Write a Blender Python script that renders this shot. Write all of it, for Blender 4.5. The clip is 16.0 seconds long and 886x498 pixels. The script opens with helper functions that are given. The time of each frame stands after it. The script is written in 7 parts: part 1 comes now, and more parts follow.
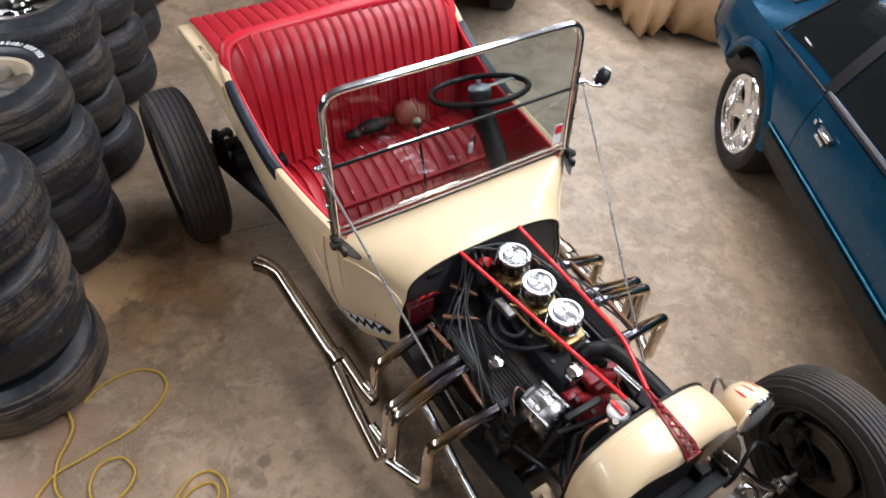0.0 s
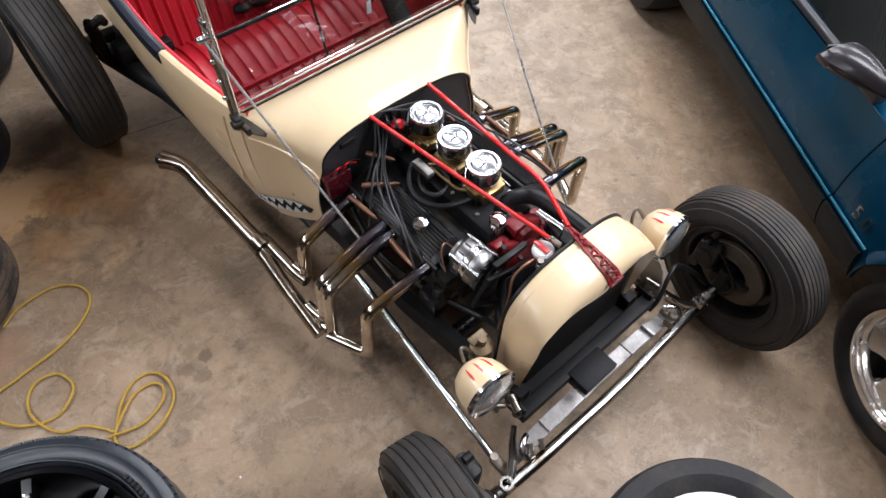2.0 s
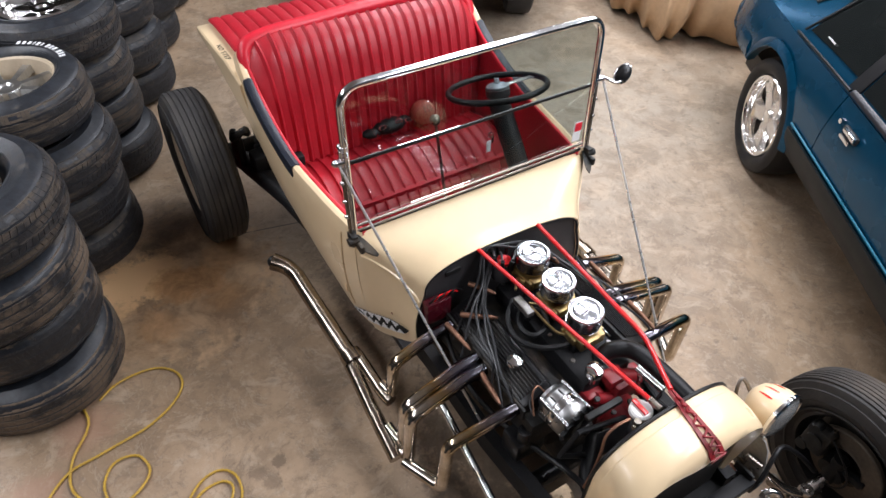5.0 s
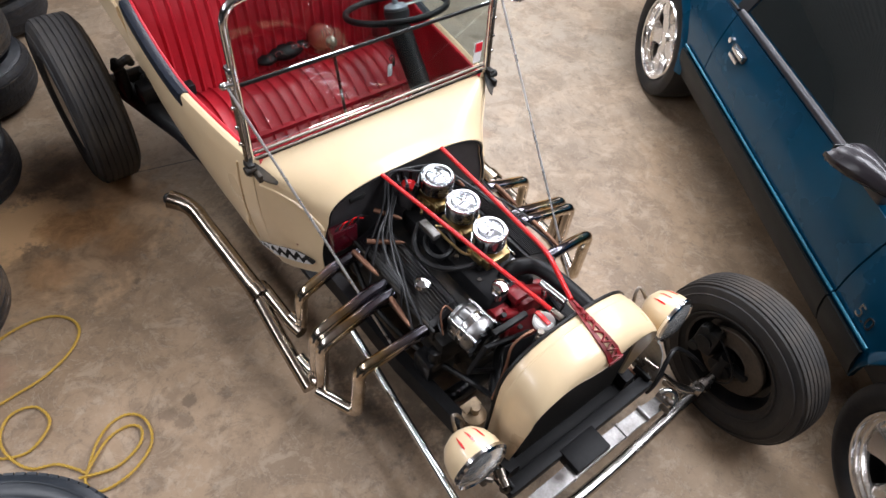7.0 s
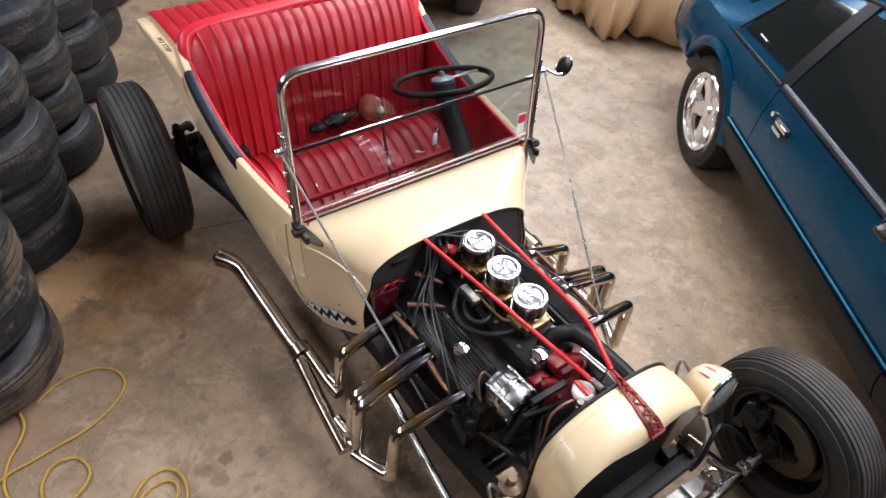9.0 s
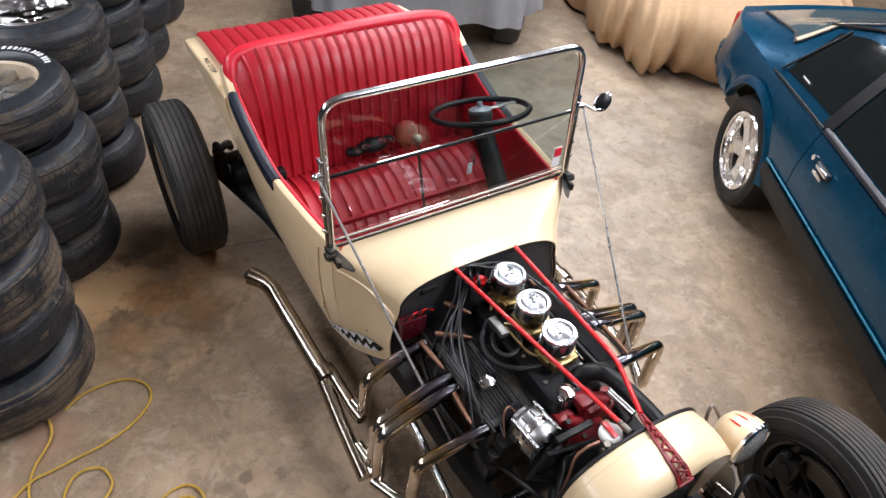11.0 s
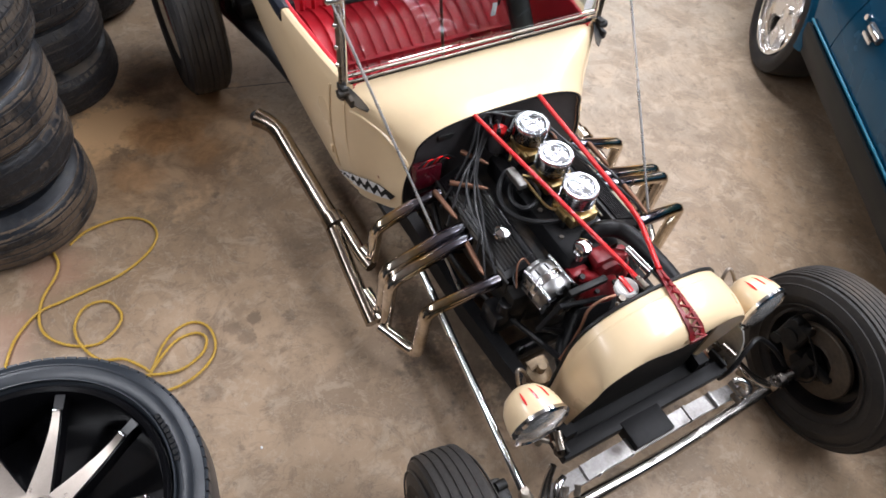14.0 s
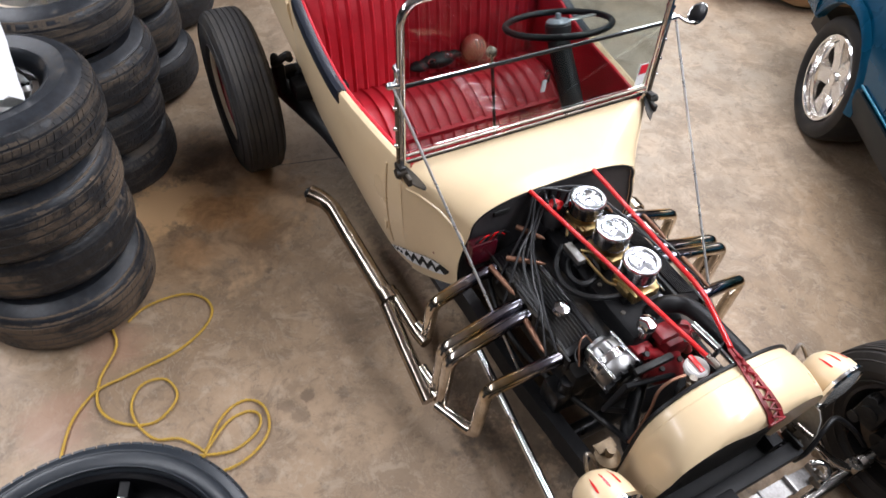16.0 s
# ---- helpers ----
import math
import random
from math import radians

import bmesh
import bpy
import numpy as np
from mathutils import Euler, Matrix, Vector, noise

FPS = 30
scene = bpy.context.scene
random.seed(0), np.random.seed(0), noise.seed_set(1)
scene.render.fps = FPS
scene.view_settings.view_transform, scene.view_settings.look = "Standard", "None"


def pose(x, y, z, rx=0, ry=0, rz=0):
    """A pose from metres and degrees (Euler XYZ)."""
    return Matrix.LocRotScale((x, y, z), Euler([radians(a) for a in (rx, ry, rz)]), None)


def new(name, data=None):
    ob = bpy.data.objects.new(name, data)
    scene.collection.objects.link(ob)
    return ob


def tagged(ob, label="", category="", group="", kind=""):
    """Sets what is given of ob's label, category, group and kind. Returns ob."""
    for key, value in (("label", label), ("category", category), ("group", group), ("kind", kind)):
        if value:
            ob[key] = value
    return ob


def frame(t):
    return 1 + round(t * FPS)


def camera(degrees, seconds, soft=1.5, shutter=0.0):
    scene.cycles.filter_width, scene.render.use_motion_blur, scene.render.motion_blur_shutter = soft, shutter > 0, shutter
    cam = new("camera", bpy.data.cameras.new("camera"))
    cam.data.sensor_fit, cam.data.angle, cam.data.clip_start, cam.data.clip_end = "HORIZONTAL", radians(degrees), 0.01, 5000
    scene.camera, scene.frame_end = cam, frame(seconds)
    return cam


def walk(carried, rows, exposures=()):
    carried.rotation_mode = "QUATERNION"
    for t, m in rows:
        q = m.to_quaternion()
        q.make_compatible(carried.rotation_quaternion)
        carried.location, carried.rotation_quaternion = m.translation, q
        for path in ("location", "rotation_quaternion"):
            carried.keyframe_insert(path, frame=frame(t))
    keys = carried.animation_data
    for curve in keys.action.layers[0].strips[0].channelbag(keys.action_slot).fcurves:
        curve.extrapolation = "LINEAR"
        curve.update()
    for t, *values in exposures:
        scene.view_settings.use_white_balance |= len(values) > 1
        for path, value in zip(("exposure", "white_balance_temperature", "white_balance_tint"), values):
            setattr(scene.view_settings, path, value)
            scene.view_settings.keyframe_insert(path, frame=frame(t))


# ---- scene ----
cam = camera(68.33, 16.0, soft=1.5, shutter=0.35)
PATH = [
    (0, -1.0773, -1.4840, 2.3217, 44.91, -2.11, -32.22),
    (0.5, -1.0572, -1.4819, 2.2973, 41.17, -2.71, -34.79),
    (1, -1.0477, -1.4983, 2.2771, 39.21, -2.34, -38.13),
    (1.5, -1.0486, -1.5299, 2.2537, 37.18, -2.24, -40.42),
    (2, -1.0532, -1.5550, 2.2377, 35.51, -1.43, -41.51),
    (2.5, -1.0580, -1.5406, 2.2320, 37.34, -1.42, -40.18),
    (3, -1.0686, -1.5070, 2.2462, 40.09, -1.09, -35.70),
    (3.5, -1.0827, -1.4801, 2.2746, 44.21, -0.38, -30.85),
    (3.7, -1.0908, -1.4818, 2.2756, 45.55, -0.76, -30.48),
    (5.8, -1.0942, -1.4941, 2.2692, 45.34, -1.82, -32.39),
    (6, -1.0882, -1.5072, 2.2550, 44.75, -2.10, -33.32),
    (6.5, -1.0777, -1.5251, 2.2412, 42.65, -3.26, -35.41),
    (7, -1.0664, -1.5421, 2.2233, 40.99, -4.71, -37.86),
    (7.5, -1.0695, -1.5618, 2.2246, 41.82, -3.87, -37.71),
    (8, -1.0715, -1.5698, 2.2253, 42.63, -3.79, -37.25),
    (8.5, -1.0782, -1.5604, 2.2375, 45.01, -3.15, -35.90),
    (9, -1.0809, -1.5473, 2.2432, 46.31, -3.35, -34.40),
    (9.5, -1.0865, -1.5307, 2.2592, 47.40, -2.81, -32.43),
    (9.7, -1.0834, -1.5306, 2.2668, 47.72, -2.17, -31.70),
    (11.8, -1.0886, -1.5175, 2.2558, 47.96, -4.53, -30.87),
    (12, -1.0794, -1.5188, 2.2600, 47.01, -4.20, -32.05),
    (12.5, -1.0644, -1.5331, 2.2436, 44.58, -4.74, -34.57),
    (13, -1.0606, -1.5474, 2.2277, 42.86, -5.26, -34.65),
    (13.5, -1.0871, -1.5471, 2.1944, 38.86, -2.66, -31.21),
    (14, -1.1159, -1.5007, 2.1333, 36.74, -5.64, -28.67),
    (14.5, -1.1692, -1.4627, 2.0999, 36.84, -6.89, -24.74),
    (15, -1.1978, -1.4470, 2.0965, 38.37, -7.27, -23.50),
    (15.5, -1.2025, -1.4340, 2.1132, 40.12, -5.79, -25.28),
    (16, -1.1688, -1.4225, 2.1448, 42.09, -3.13, -27.37),
]
walk(cam, [(t, pose(*p)) for t, *p in PATH], [(0, -0.25), (1, -0.18), (3, -0.15), (7, -0.12), (12, -0.08), (16, -0.06)])

# ---------------- light: a closed garage lit from overhead by unseen, assumed lamps ---
world = bpy.data.worlds.new("garage_world")
world.use_nodes = True
world.node_tree.nodes["Background"].inputs[0].default_value = (0.9, 0.95, 1.0, 1)
world.node_tree.nodes["Background"].inputs[1].default_value = 0.012
scene.world = world


def area_lamp(x, y, z, power, length=2.4, width=0.6, turn=0.0, tilt=0.0):
    data = bpy.data.lights.new("unseen_ceiling_light", "AREA")
    data.shape, data.size, data.size_y = "RECTANGLE", width, length
    data.energy, data.color = power, (0.925, 0.945, 1.025)
    lamp = new("unseen_ceiling_light", data)
    lamp.matrix_world = pose(x, y, z, tilt, 0, turn)
    return lamp


# assumed lamps, placed and powered to match the brightness of each area
LAMPS = [(1.15, -1.7, 92), (1.3, 1.6, 84), (2.8, 4.7, 100), (3.3, -1.2, 95), (3.3, 1.6, 92), (-3.2, -0.2, 60), (-2.7, 2.4, 90), (2.2, -3.5, 100)]
for lx, ly, power in LAMPS:
    area_lamp(lx, ly, 3.30, power)
    # upward copy added to brighten the ceiling and what mirrors it
    area_lamp(lx, ly, 3.36, power * 0.32, tilt=180)

# ---------------- materials ----------------
def mat(name, color, rough=0.5, metal=0.0, var=0.15, scale=8.0, bump=0.0, bscale=60.0, coat=0.0, dirt=None, dscale=3.0, dmin=0.5, dmax=0.7, rvar=0.1, ior=None):
    """A surface with fine and coarse variation, worn gloss, relief and an optional second colour in patches."""
    m = bpy.data.materials.new(name)
    m.use_nodes = True
    nt = m.node_tree
    b = nt.nodes["Principled BSDF"]
    co = nt.nodes.new("ShaderNodeTexCoord")
    n1 = nt.nodes.new("ShaderNodeTexNoise")
    n1.inputs["Scale"].default_value, n1.inputs["Detail"].default_value = scale, 6
    n2 = nt.nodes.new("ShaderNodeTexNoise")
    n2.inputs["Scale"].default_value, n2.inputs["Detail"].default_value = scale * 6.3, 4
    for n in (n1, n2):
        nt.links.new(co.outputs["Object"], n.inputs["Vector"])
    add = nt.nodes.new("ShaderNodeMath")
    add.operation = "ADD"
    nt.links.new(n1.outputs[0], add.inputs[0]), nt.links.new(n2.outputs[0], add.inputs[1])
    ramp = nt.nodes.new("ShaderNodeMapRange")
    ramp.inputs[1].default_value, ramp.inputs[2].default_value = 0.6, 1.4
    ramp.inputs[3].default_value, ramp.inputs[4].default_value = 1 - var, 1 + var
    nt.links.new(add.outputs[0], ramp.inputs[0])
    mul = nt.nodes.new("ShaderNodeVectorMath")
    mul.operation = "SCALE"
    mul.inputs[0].default_value = color[:3]
    nt.links.new(ramp.outputs[0], mul.inputs["Scale"])
    out = mul.outputs[0]
    if dirt:
        n3 = nt.nodes.new("ShaderNodeTexNoise")
        n3.inputs["Scale"].default_value, n3.inputs["Detail"].default_value = dscale, 8
        nt.links.new(co.outputs["Object"], n3.inputs["Vector"])
        r3 = nt.nodes.new("ShaderNodeMapRange")
        r3.inputs[1].default_value, r3.inputs[2].default_value = dmin, dmax
        nt.links.new(n3.outputs[0], r3.inputs[0])
        mix = nt.nodes.new("ShaderNodeMix")
        mix.data_type = "RGBA"
        nt.links.new(r3.outputs[0], mix.inputs["Factor"])
        nt.links.new(out, mix.inputs["A"])
        mix.inputs["B"].default_value = (*dirt[:3], 1)
        out = mix.outputs["Result"]
    nt.links.new(out, b.inputs["Base Color"])
    rr = nt.nodes.new("ShaderNodeMapRange")
    rr.inputs[1].default_value, rr.inputs[2].default_value = 0.3, 0.7
    rr.inputs[3].default_value, rr.inputs[4].default_value = max(0.0, rough - rvar * rough), min(1, rough + rvar * rough)
    nt.links.new(n1.outputs[0], rr.inputs[0])
    nt.links.new(rr.outputs[0], b.inputs["Roughness"])
    b.inputs["Metallic"].default_value = metal
    b.inputs["Coat Weight"].default_value = coat
    b.inputs["Coat Roughness"].default_value = 0.06
    if ior:
        b.inputs["IOR"].default_value = ior
    if bump:
        nb = nt.nodes.new("ShaderNodeTexNoise")
        nb.inputs["Scale"].default_value, nb.inputs["Detail"].default_value = bscale, 5
        nt.links.new(co.outputs["Object"], nb.inputs["Vector"])
        bp = nt.nodes.new("ShaderNodeBump")
        bp.inputs["Strength"].default_value, bp.inputs["Distance"].default_value = bump, 0.004
        nt.links.new(nb.outputs[0], bp.inputs["Height"])
        nt.links.new(bp.outputs[0], b.inputs["Normal"])
    return m


def glass_mat(name, tint, rough=0.0):
    m = bpy.data.materials.new(name)
    m.use_nodes = True
    b = m.node_tree.nodes["Principled BSDF"]
    b.inputs["Base Color"].default_value = (*tint, 1)
    b.inputs["Transmission Weight"].default_value = 1.0
    b.inputs["Roughness"].default_value = rough
    b.inputs["IOR"].default_value = 1.38
    return m


CREAM = mat("cream_paint", (0.80, 0.615, 0.385), 0.30, coat=0.35, var=0.03, scale=5, bump=0.03, bscale=25, dirt=(0.66, 0.48, 0.28), dscale=4, dmin=0.62, dmax=0.95)
RED_VINYL = mat("red_vinyl", (0.43, 0.014, 0.026), 0.40, var=0.12, scale=9, bump=0.22, bscale=140, rvar=0.25)
BRIGHT_RED = mat("bright_red_vinyl", (0.66, 0.02, 0.04), 0.34, var=0.08, scale=20, bump=0.1, bscale=90)
DARK_TRIM = mat("navy_leather", (0.010, 0.014, 0.024), 0.42, var=0.2, bump=0.2, bscale=120)
CHROME = mat("chrome", (0.80, 0.80, 0.81), 0.12, 1.0, var=0.04, scale=14, rvar=0.5, bump=0.015, bscale=30)
OLD_CHROME = mat("aged_chrome", (0.27, 0.235, 0.20), 0.34, 1.0, var=0.22, scale=10, rvar=0.5, bump=0.04, bscale=40, dirt=(0.22, 0.17, 0.11), dscale=9, dmin=0.58, dmax=0.72)
HEADER = mat("blued_chrome_pipe", (0.70, 0.67, 0.64), 0.11, 1.0, var=0.3, scale=7, rvar=0.5, dirt=(0.42, 0.34, 0.24), dscale=6, dmin=0.50, dmax=0.80, bump=0.03, bscale=40)

# header pipes: blue and violet where they leave the heads, straw further out, then bare chrome
nt = HEADER.node_tree
tint_co, tint_xyz, tint_abs = nt.nodes.new("ShaderNodeTexCoord"), nt.nodes.new("ShaderNodeSeparateXYZ"), nt.nodes.new("ShaderNodeMath")
tint_abs.operation = "ABSOLUTE"
tint_noise, tint_at, tint_ramp, tint_mul = nt.nodes.new("ShaderNodeTexNoise"), nt.nodes.new("ShaderNodeMath"), nt.nodes.new("ShaderNodeValToRGB"), nt.nodes.new("ShaderNodeMix")
tint_noise.inputs["Scale"].default_value = 9
tint_at.operation = "MULTIPLY_ADD"
tint_at.inputs[1].default_value = 0.10
nt.links.new(tint_co.outputs["Object"], tint_xyz.inputs[0])
nt.links.new(tint_co.outputs["Object"], tint_noise.inputs["Vector"])
nt.links.new(tint_xyz.outputs["X"], tint_abs.inputs[0])
nt.links.new(tint_noise.outputs[0], tint_at.inputs[0])
nt.links.new(tint_abs.outputs[0], tint_at.inputs[2])
ramp = tint_ramp.color_ramp
ramp.elements[0].position, ramp.elements[0].color = 0.36, (0.20, 0.20, 0.24, 1)
ramp.elements[1].position, ramp.elements[1].color = 0.60, (1.0, 0.96, 0.90, 1)
for at, tone in ((0.42, (0.42, 0.41, 0.52, 1)), (0.46, (0.74, 0.64, 0.64, 1)), (0.50, (1.0, 0.80, 0.46, 1)), (0.54, (1.0, 0.90, 0.72, 1))):
    ramp.elements.new(at).color = tone
tint_mul.data_type, tint_mul.blend_type = "RGBA", "MULTIPLY"
tint_mul.inputs["Factor"].default_value = 1.0
pipe_shader = nt.nodes["Principled BSDF"]
plain = pipe_shader.inputs["Base Color"].links[0].from_socket
nt.links.new(tint_at.outputs[0], tint_ramp.inputs[0])
nt.links.new(plain, tint_mul.inputs["A"])
nt.links.new(tint_ramp.outputs["Color"], tint_mul.inputs["B"])
nt.links.new(tint_mul.outputs["Result"], pipe_shader.inputs["Base Color"])
ALU = mat("dull_aluminium", (0.55, 0.55, 0.54), 0.32, 1.0, var=0.2, scale=20, bump=0.06, bscale=90)
WORN_STEEL = mat("worn_grey_steel", (0.30, 0.29, 0.28), 0.42, 0.8, var=0.3, scale=14, bump=0.15, bscale=60, dirt=(0.07, 0.06, 0.05), dscale=10, dmin=0.5, dmax=0.7)
STAR_FACE = mat("polished_star_face", (0.78, 0.76, 0.74), 0.22, 0.9, var=0.08, scale=14, rvar=0.4)
# brown patches put the mirrored floor into the chrome's own colour
AXLE_CHROME = mat("brown_patched_axle_chrome", (0.42, 0.40, 0.38), 0.20, 1.0, var=0.2, scale=12, rvar=0.5, bump=0.03, bscale=30, dirt=(0.16, 0.125, 0.095), dscale=8, dmin=0.46, dmax=0.66)
WHEEL_CHROME = mat("bright_wheel_chrome", (0.90, 0.89, 0.88), 0.13, 1.0, var=0.05, scale=10, rvar=0.4)
BRASS = mat("gold_carburettor_alloy", (0.50, 0.37, 0.18), 0.38, 1.0, var=0.3, scale=25, bump=0.15, bscale=70, dirt=(0.25, 0.17, 0.07), dscale=18, dmin=0.5, dmax=0.7)
BRUSHED = mat("polished_air_cleaner_top", (0.60, 0.615, 0.65), 0.17, 1.0, var=0.12, scale=30, rvar=0.4, bump=0.06, bscale=70)
COPPER = mat("worn_copper", (0.25, 0.125, 0.08), 0.45, 0.7, var=0.3, scale=30, bump=0.08, bscale=80)
BLACK_PAINT = mat("black_paint", (0.006, 0.006, 0.007), 0.30, var=0.3, scale=14, bump=0.05, bscale=60, dirt=(0.028, 0.024, 0.02), dscale=9, ior=1.4)
# duller black than black_paint, for chassis, tub floor and column
DARK_FRAME = mat("matt_black_frame_paint", (0.009, 0.009, 0.010), 0.55, var=0.4, scale=14, bump=0.15, bscale=60, ior=1.33)
FIREWALL = mat("satin_black_firewall", (0.036, 0.034, 0.036), 0.48, var=0.25, scale=9, bump=0.08, bscale=60)
BLACK_RUBBER = mat("black_rubber", (0.009, 0.009, 0.010), 0.42, var=0.25, scale=30, bump=0.1, bscale=90, ior=1.38)
CLEAN_TYRE = mat("clean_black_tyre_rubber", (0.012, 0.012, 0.013), 0.55, var=0.3, scale=12, bump=0.2, bscale=70, dirt=(0.030, 0.026, 0.022), dscale=7, dmin=0.5, dmax=0.8, ior=1.36)
PIPE_STEEL = mat("brown_dulled_exhaust_chrome", (0.40, 0.345, 0.285), 0.20, 1.0, var=0.3, scale=9, rvar=0.4, bump=0.03, bscale=30, dirt=(0.15, 0.115, 0.085), dscale=7, dmin=0.48, dmax=0.72)
STAY_METAL = mat("bright_stay_rod_metal", (0.80, 0.79, 0.78), 0.28, 0.75, var=0.08, scale=20)
SPRING_STEEL = mat("grey_oily_spring_steel", (0.36, 0.345, 0.335), 0.40, 0.6, var=0.35, scale=18, bump=0.1, bscale=50, dirt=(0.06, 0.05, 0.045), dscale=9, dmin=0.48, dmax=0.72)
PLATE_STEEL = mat("dull_grey_bracket_steel", (0.30, 0.29, 0.27), 0.5, 0.35, var=0.2, scale=14, bump=0.05, bscale=40)
FRONT_TYRE = mat("grey_black_sidewall", (0.027, 0.025, 0.024), 0.52, var=0.3, scale=12, bump=0.2, bscale=70, dirt=(0.048, 0.040, 0.033), dscale=7, dmin=0.48, dmax=0.78, ior=1.42)
DARK_TREAD = mat("black_ribbed_tread", (0.030, 0.027, 0.025), 0.66, var=0.35, scale=16, bump=0.5, bscale=80, dirt=(0.085, 0.064, 0.048), dscale=6, dmin=0.45, dmax=0.8, ior=1.4)
TYRE = mat("tyre_rubber", (0.026, 0.025, 0.026), 0.60, var=0.3, scale=12, bump=0.3, bscale=70, dirt=(0.060, 0.052, 0.043), dscale=7, dmin=0.5, dmax=0.78, ior=1.38)
TREAD = mat("worn_tread_rubber", (0.029, 0.027, 0.027), 0.70, var=0.3, scale=14, bump=0.4, bscale=80, dirt=(0.075, 0.066, 0.055), dscale=6, dmin=0.45, dmax=0.8)


def dusty_rubber(name, color, dust, rough, amount, stretch, bump):
    """Old rubber with caked dust in streaks round the tyre; each tyre is dirty to its own degree."""
    m = bpy.data.materials.new(name)
    m.use_nodes = True
    nt = m.node_tree
    b = nt.nodes["Principled BSDF"]
    co, info = nt.nodes.new("ShaderNodeTexCoord"), nt.nodes.new("ShaderNodeObjectInfo")
    shifted = nt.nodes.new("ShaderNodeVectorMath")
    shifted.operation = "ADD"
    nt.links.new(co.outputs["Object"], shifted.inputs[0])
    nt.links.new(info.outputs["Location"], shifted.inputs[1])
    flat = nt.nodes.new("ShaderNodeMapping")
    flat.inputs["Scale"].default_value = (1, 1, stretch)
    nt.links.new(shifted.outputs[0], flat.inputs[0])

    def grain(scale, detail, rough_, vec):
        n = nt.nodes.new("ShaderNodeTexNoise")
        n.inputs["Scale"].default_value, n.inputs["Detail"].default_value, n.inputs["Roughness"].default_value = scale, detail, rough_
        nt.links.new(vec, n.inputs["Vector"])
        return n.outputs[0]

    def mixed(fac, lo, hi, a, c, k):
        r = nt.nodes.new("ShaderNodeMapRange")
        r.inputs[1].default_value, r.inputs[2].default_value, r.inputs[4].default_value = lo, hi, k
        nt.links.new(fac, r.inputs[0])
        x = nt.nodes.new("ShaderNodeMix")
        x.data_type = "RGBA"
        nt.links.new(r.outputs[0], x.inputs["Factor"])
        if isinstance(a, tuple):
            x.inputs["A"].default_value = (*a, 1)
        else:
            nt.links.new(a, x.inputs["A"])
        x.inputs["B"].default_value = (*c, 1)
        return x.outputs["Result"], r.outputs[0]

    streak = grain(4.5, 8, 0.66, flat.outputs[0])
    own = nt.nodes.new("ShaderNodeMath")
    own.operation = "MULTIPLY_ADD"
    nt.links.new(info.outputs["Random"], own.inputs[0])
    own.inputs[1].default_value = 0.20
    nt.links.new(streak, own.inputs[2])
    col, _ = mixed(grain(38, 5, 0.6, shifted.outputs[0]), 0.42, 0.66, color, tuple(1.9 * c for c in color), 0.8)
    col, dusty = mixed(own.outputs[0], 0.66 - amount, 0.76 - amount, col, dust, 0.85)
    col, _ = mixed(grain(16, 7, 0.7, shifted.outputs[0]), 0.58, 0.68, col, tuple(0.55 * c for c in dust), 0.5)
    nt.links.new(col, b.inputs["Base Color"])
    gloss = nt.nodes.new("ShaderNodeMapRange")
    gloss.inputs[3].default_value, gloss.inputs[4].default_value = rough, 0.9
    nt.links.new(dusty, gloss.inputs[0])
    nt.links.new(gloss.outputs[0], b.inputs["Roughness"])
    b.inputs["IOR"].default_value = 1.42
    bp = nt.nodes.new("ShaderNodeBump")
    bp.inputs["Strength"].default_value, bp.inputs["Distance"].default_value = bump, 0.003
    nt.links.new(grain(90, 4, 0.6, shifted.outputs[0]), bp.inputs["Height"])
    nt.links.new(bp.outputs[0], b.inputs["Normal"])
    return m


STACK_TREAD = dusty_rubber("dusty_worn_tread", (0.017, 0.0168, 0.0185), (0.105, 0.082, 0.062), 0.55, 0.01, 5.0, 0.8)
CAKED_TREAD = dusty_rubber("mud_caked_tread", (0.017, 0.0165, 0.0175), (0.150, 0.110, 0.078), 0.55, 0.07, 1.5, 0.9)
STACK = dusty_rubber("dusty_stacked_tyre", (0.0135, 0.0155, 0.0195), (0.100, 0.083, 0.067), 0.40, 0.0, 3.0, 0.25)
RUSTY_SHIELD = mat("brown_rusted_brake_disc", (0.075, 0.056, 0.040), 0.6, 0.3, var=0.4, scale=14, bump=0.2, bscale=60)
ENGINE_RED = mat("engine_red_enamel", (0.24, 0.010, 0.015), 0.38, var=0.3, scale=16, bump=0.15, bscale=60, dirt=(0.05, 0.015, 0.015), dscale=11, dmin=0.5, dmax=0.75)
MATT_BLACK = mat("matt_black_lettering_paint", (0.008, 0.008, 0.008), 0.8, var=0.2)
SATIN_ALLOY = mat("satin_alternator_alloy", (0.46, 0.46, 0.46), 0.36, 1.0, var=0.12, scale=20, rvar=0.3)
LEAD_GREY = mat("dark_grey_lead_rubber", (0.026, 0.026, 0.028), 0.42, var=0.2, scale=30)
DARK_RED = mat("dark_red_translucent_plastic", (0.06, 0.003, 0.008), 0.22, coat=0.3, var=0.3, scale=20)
HORN = mat("tarnished_tan_metal", (0.20, 0.145, 0.09), 0.45, 0.6, var=0.35, scale=16, bump=0.15, bscale=60)
RED_ROD = mat("glossy_red_rod", (0.70, 0.015, 0.018), 0.22, coat=0.3, var=0.06, scale=20)
DARK_IRON = mat("oily_dark_iron", (0.012, 0.0115, 0.011), 0.5, 0.2, var=0.5, scale=16, bump=0.3, bscale=60, dirt=(0.06, 0.045, 0.03), dscale=12)
WHITE_PLASTIC = mat("white_plastic", (0.78, 0.77, 0.74), 0.4, var=0.05, scale=14)
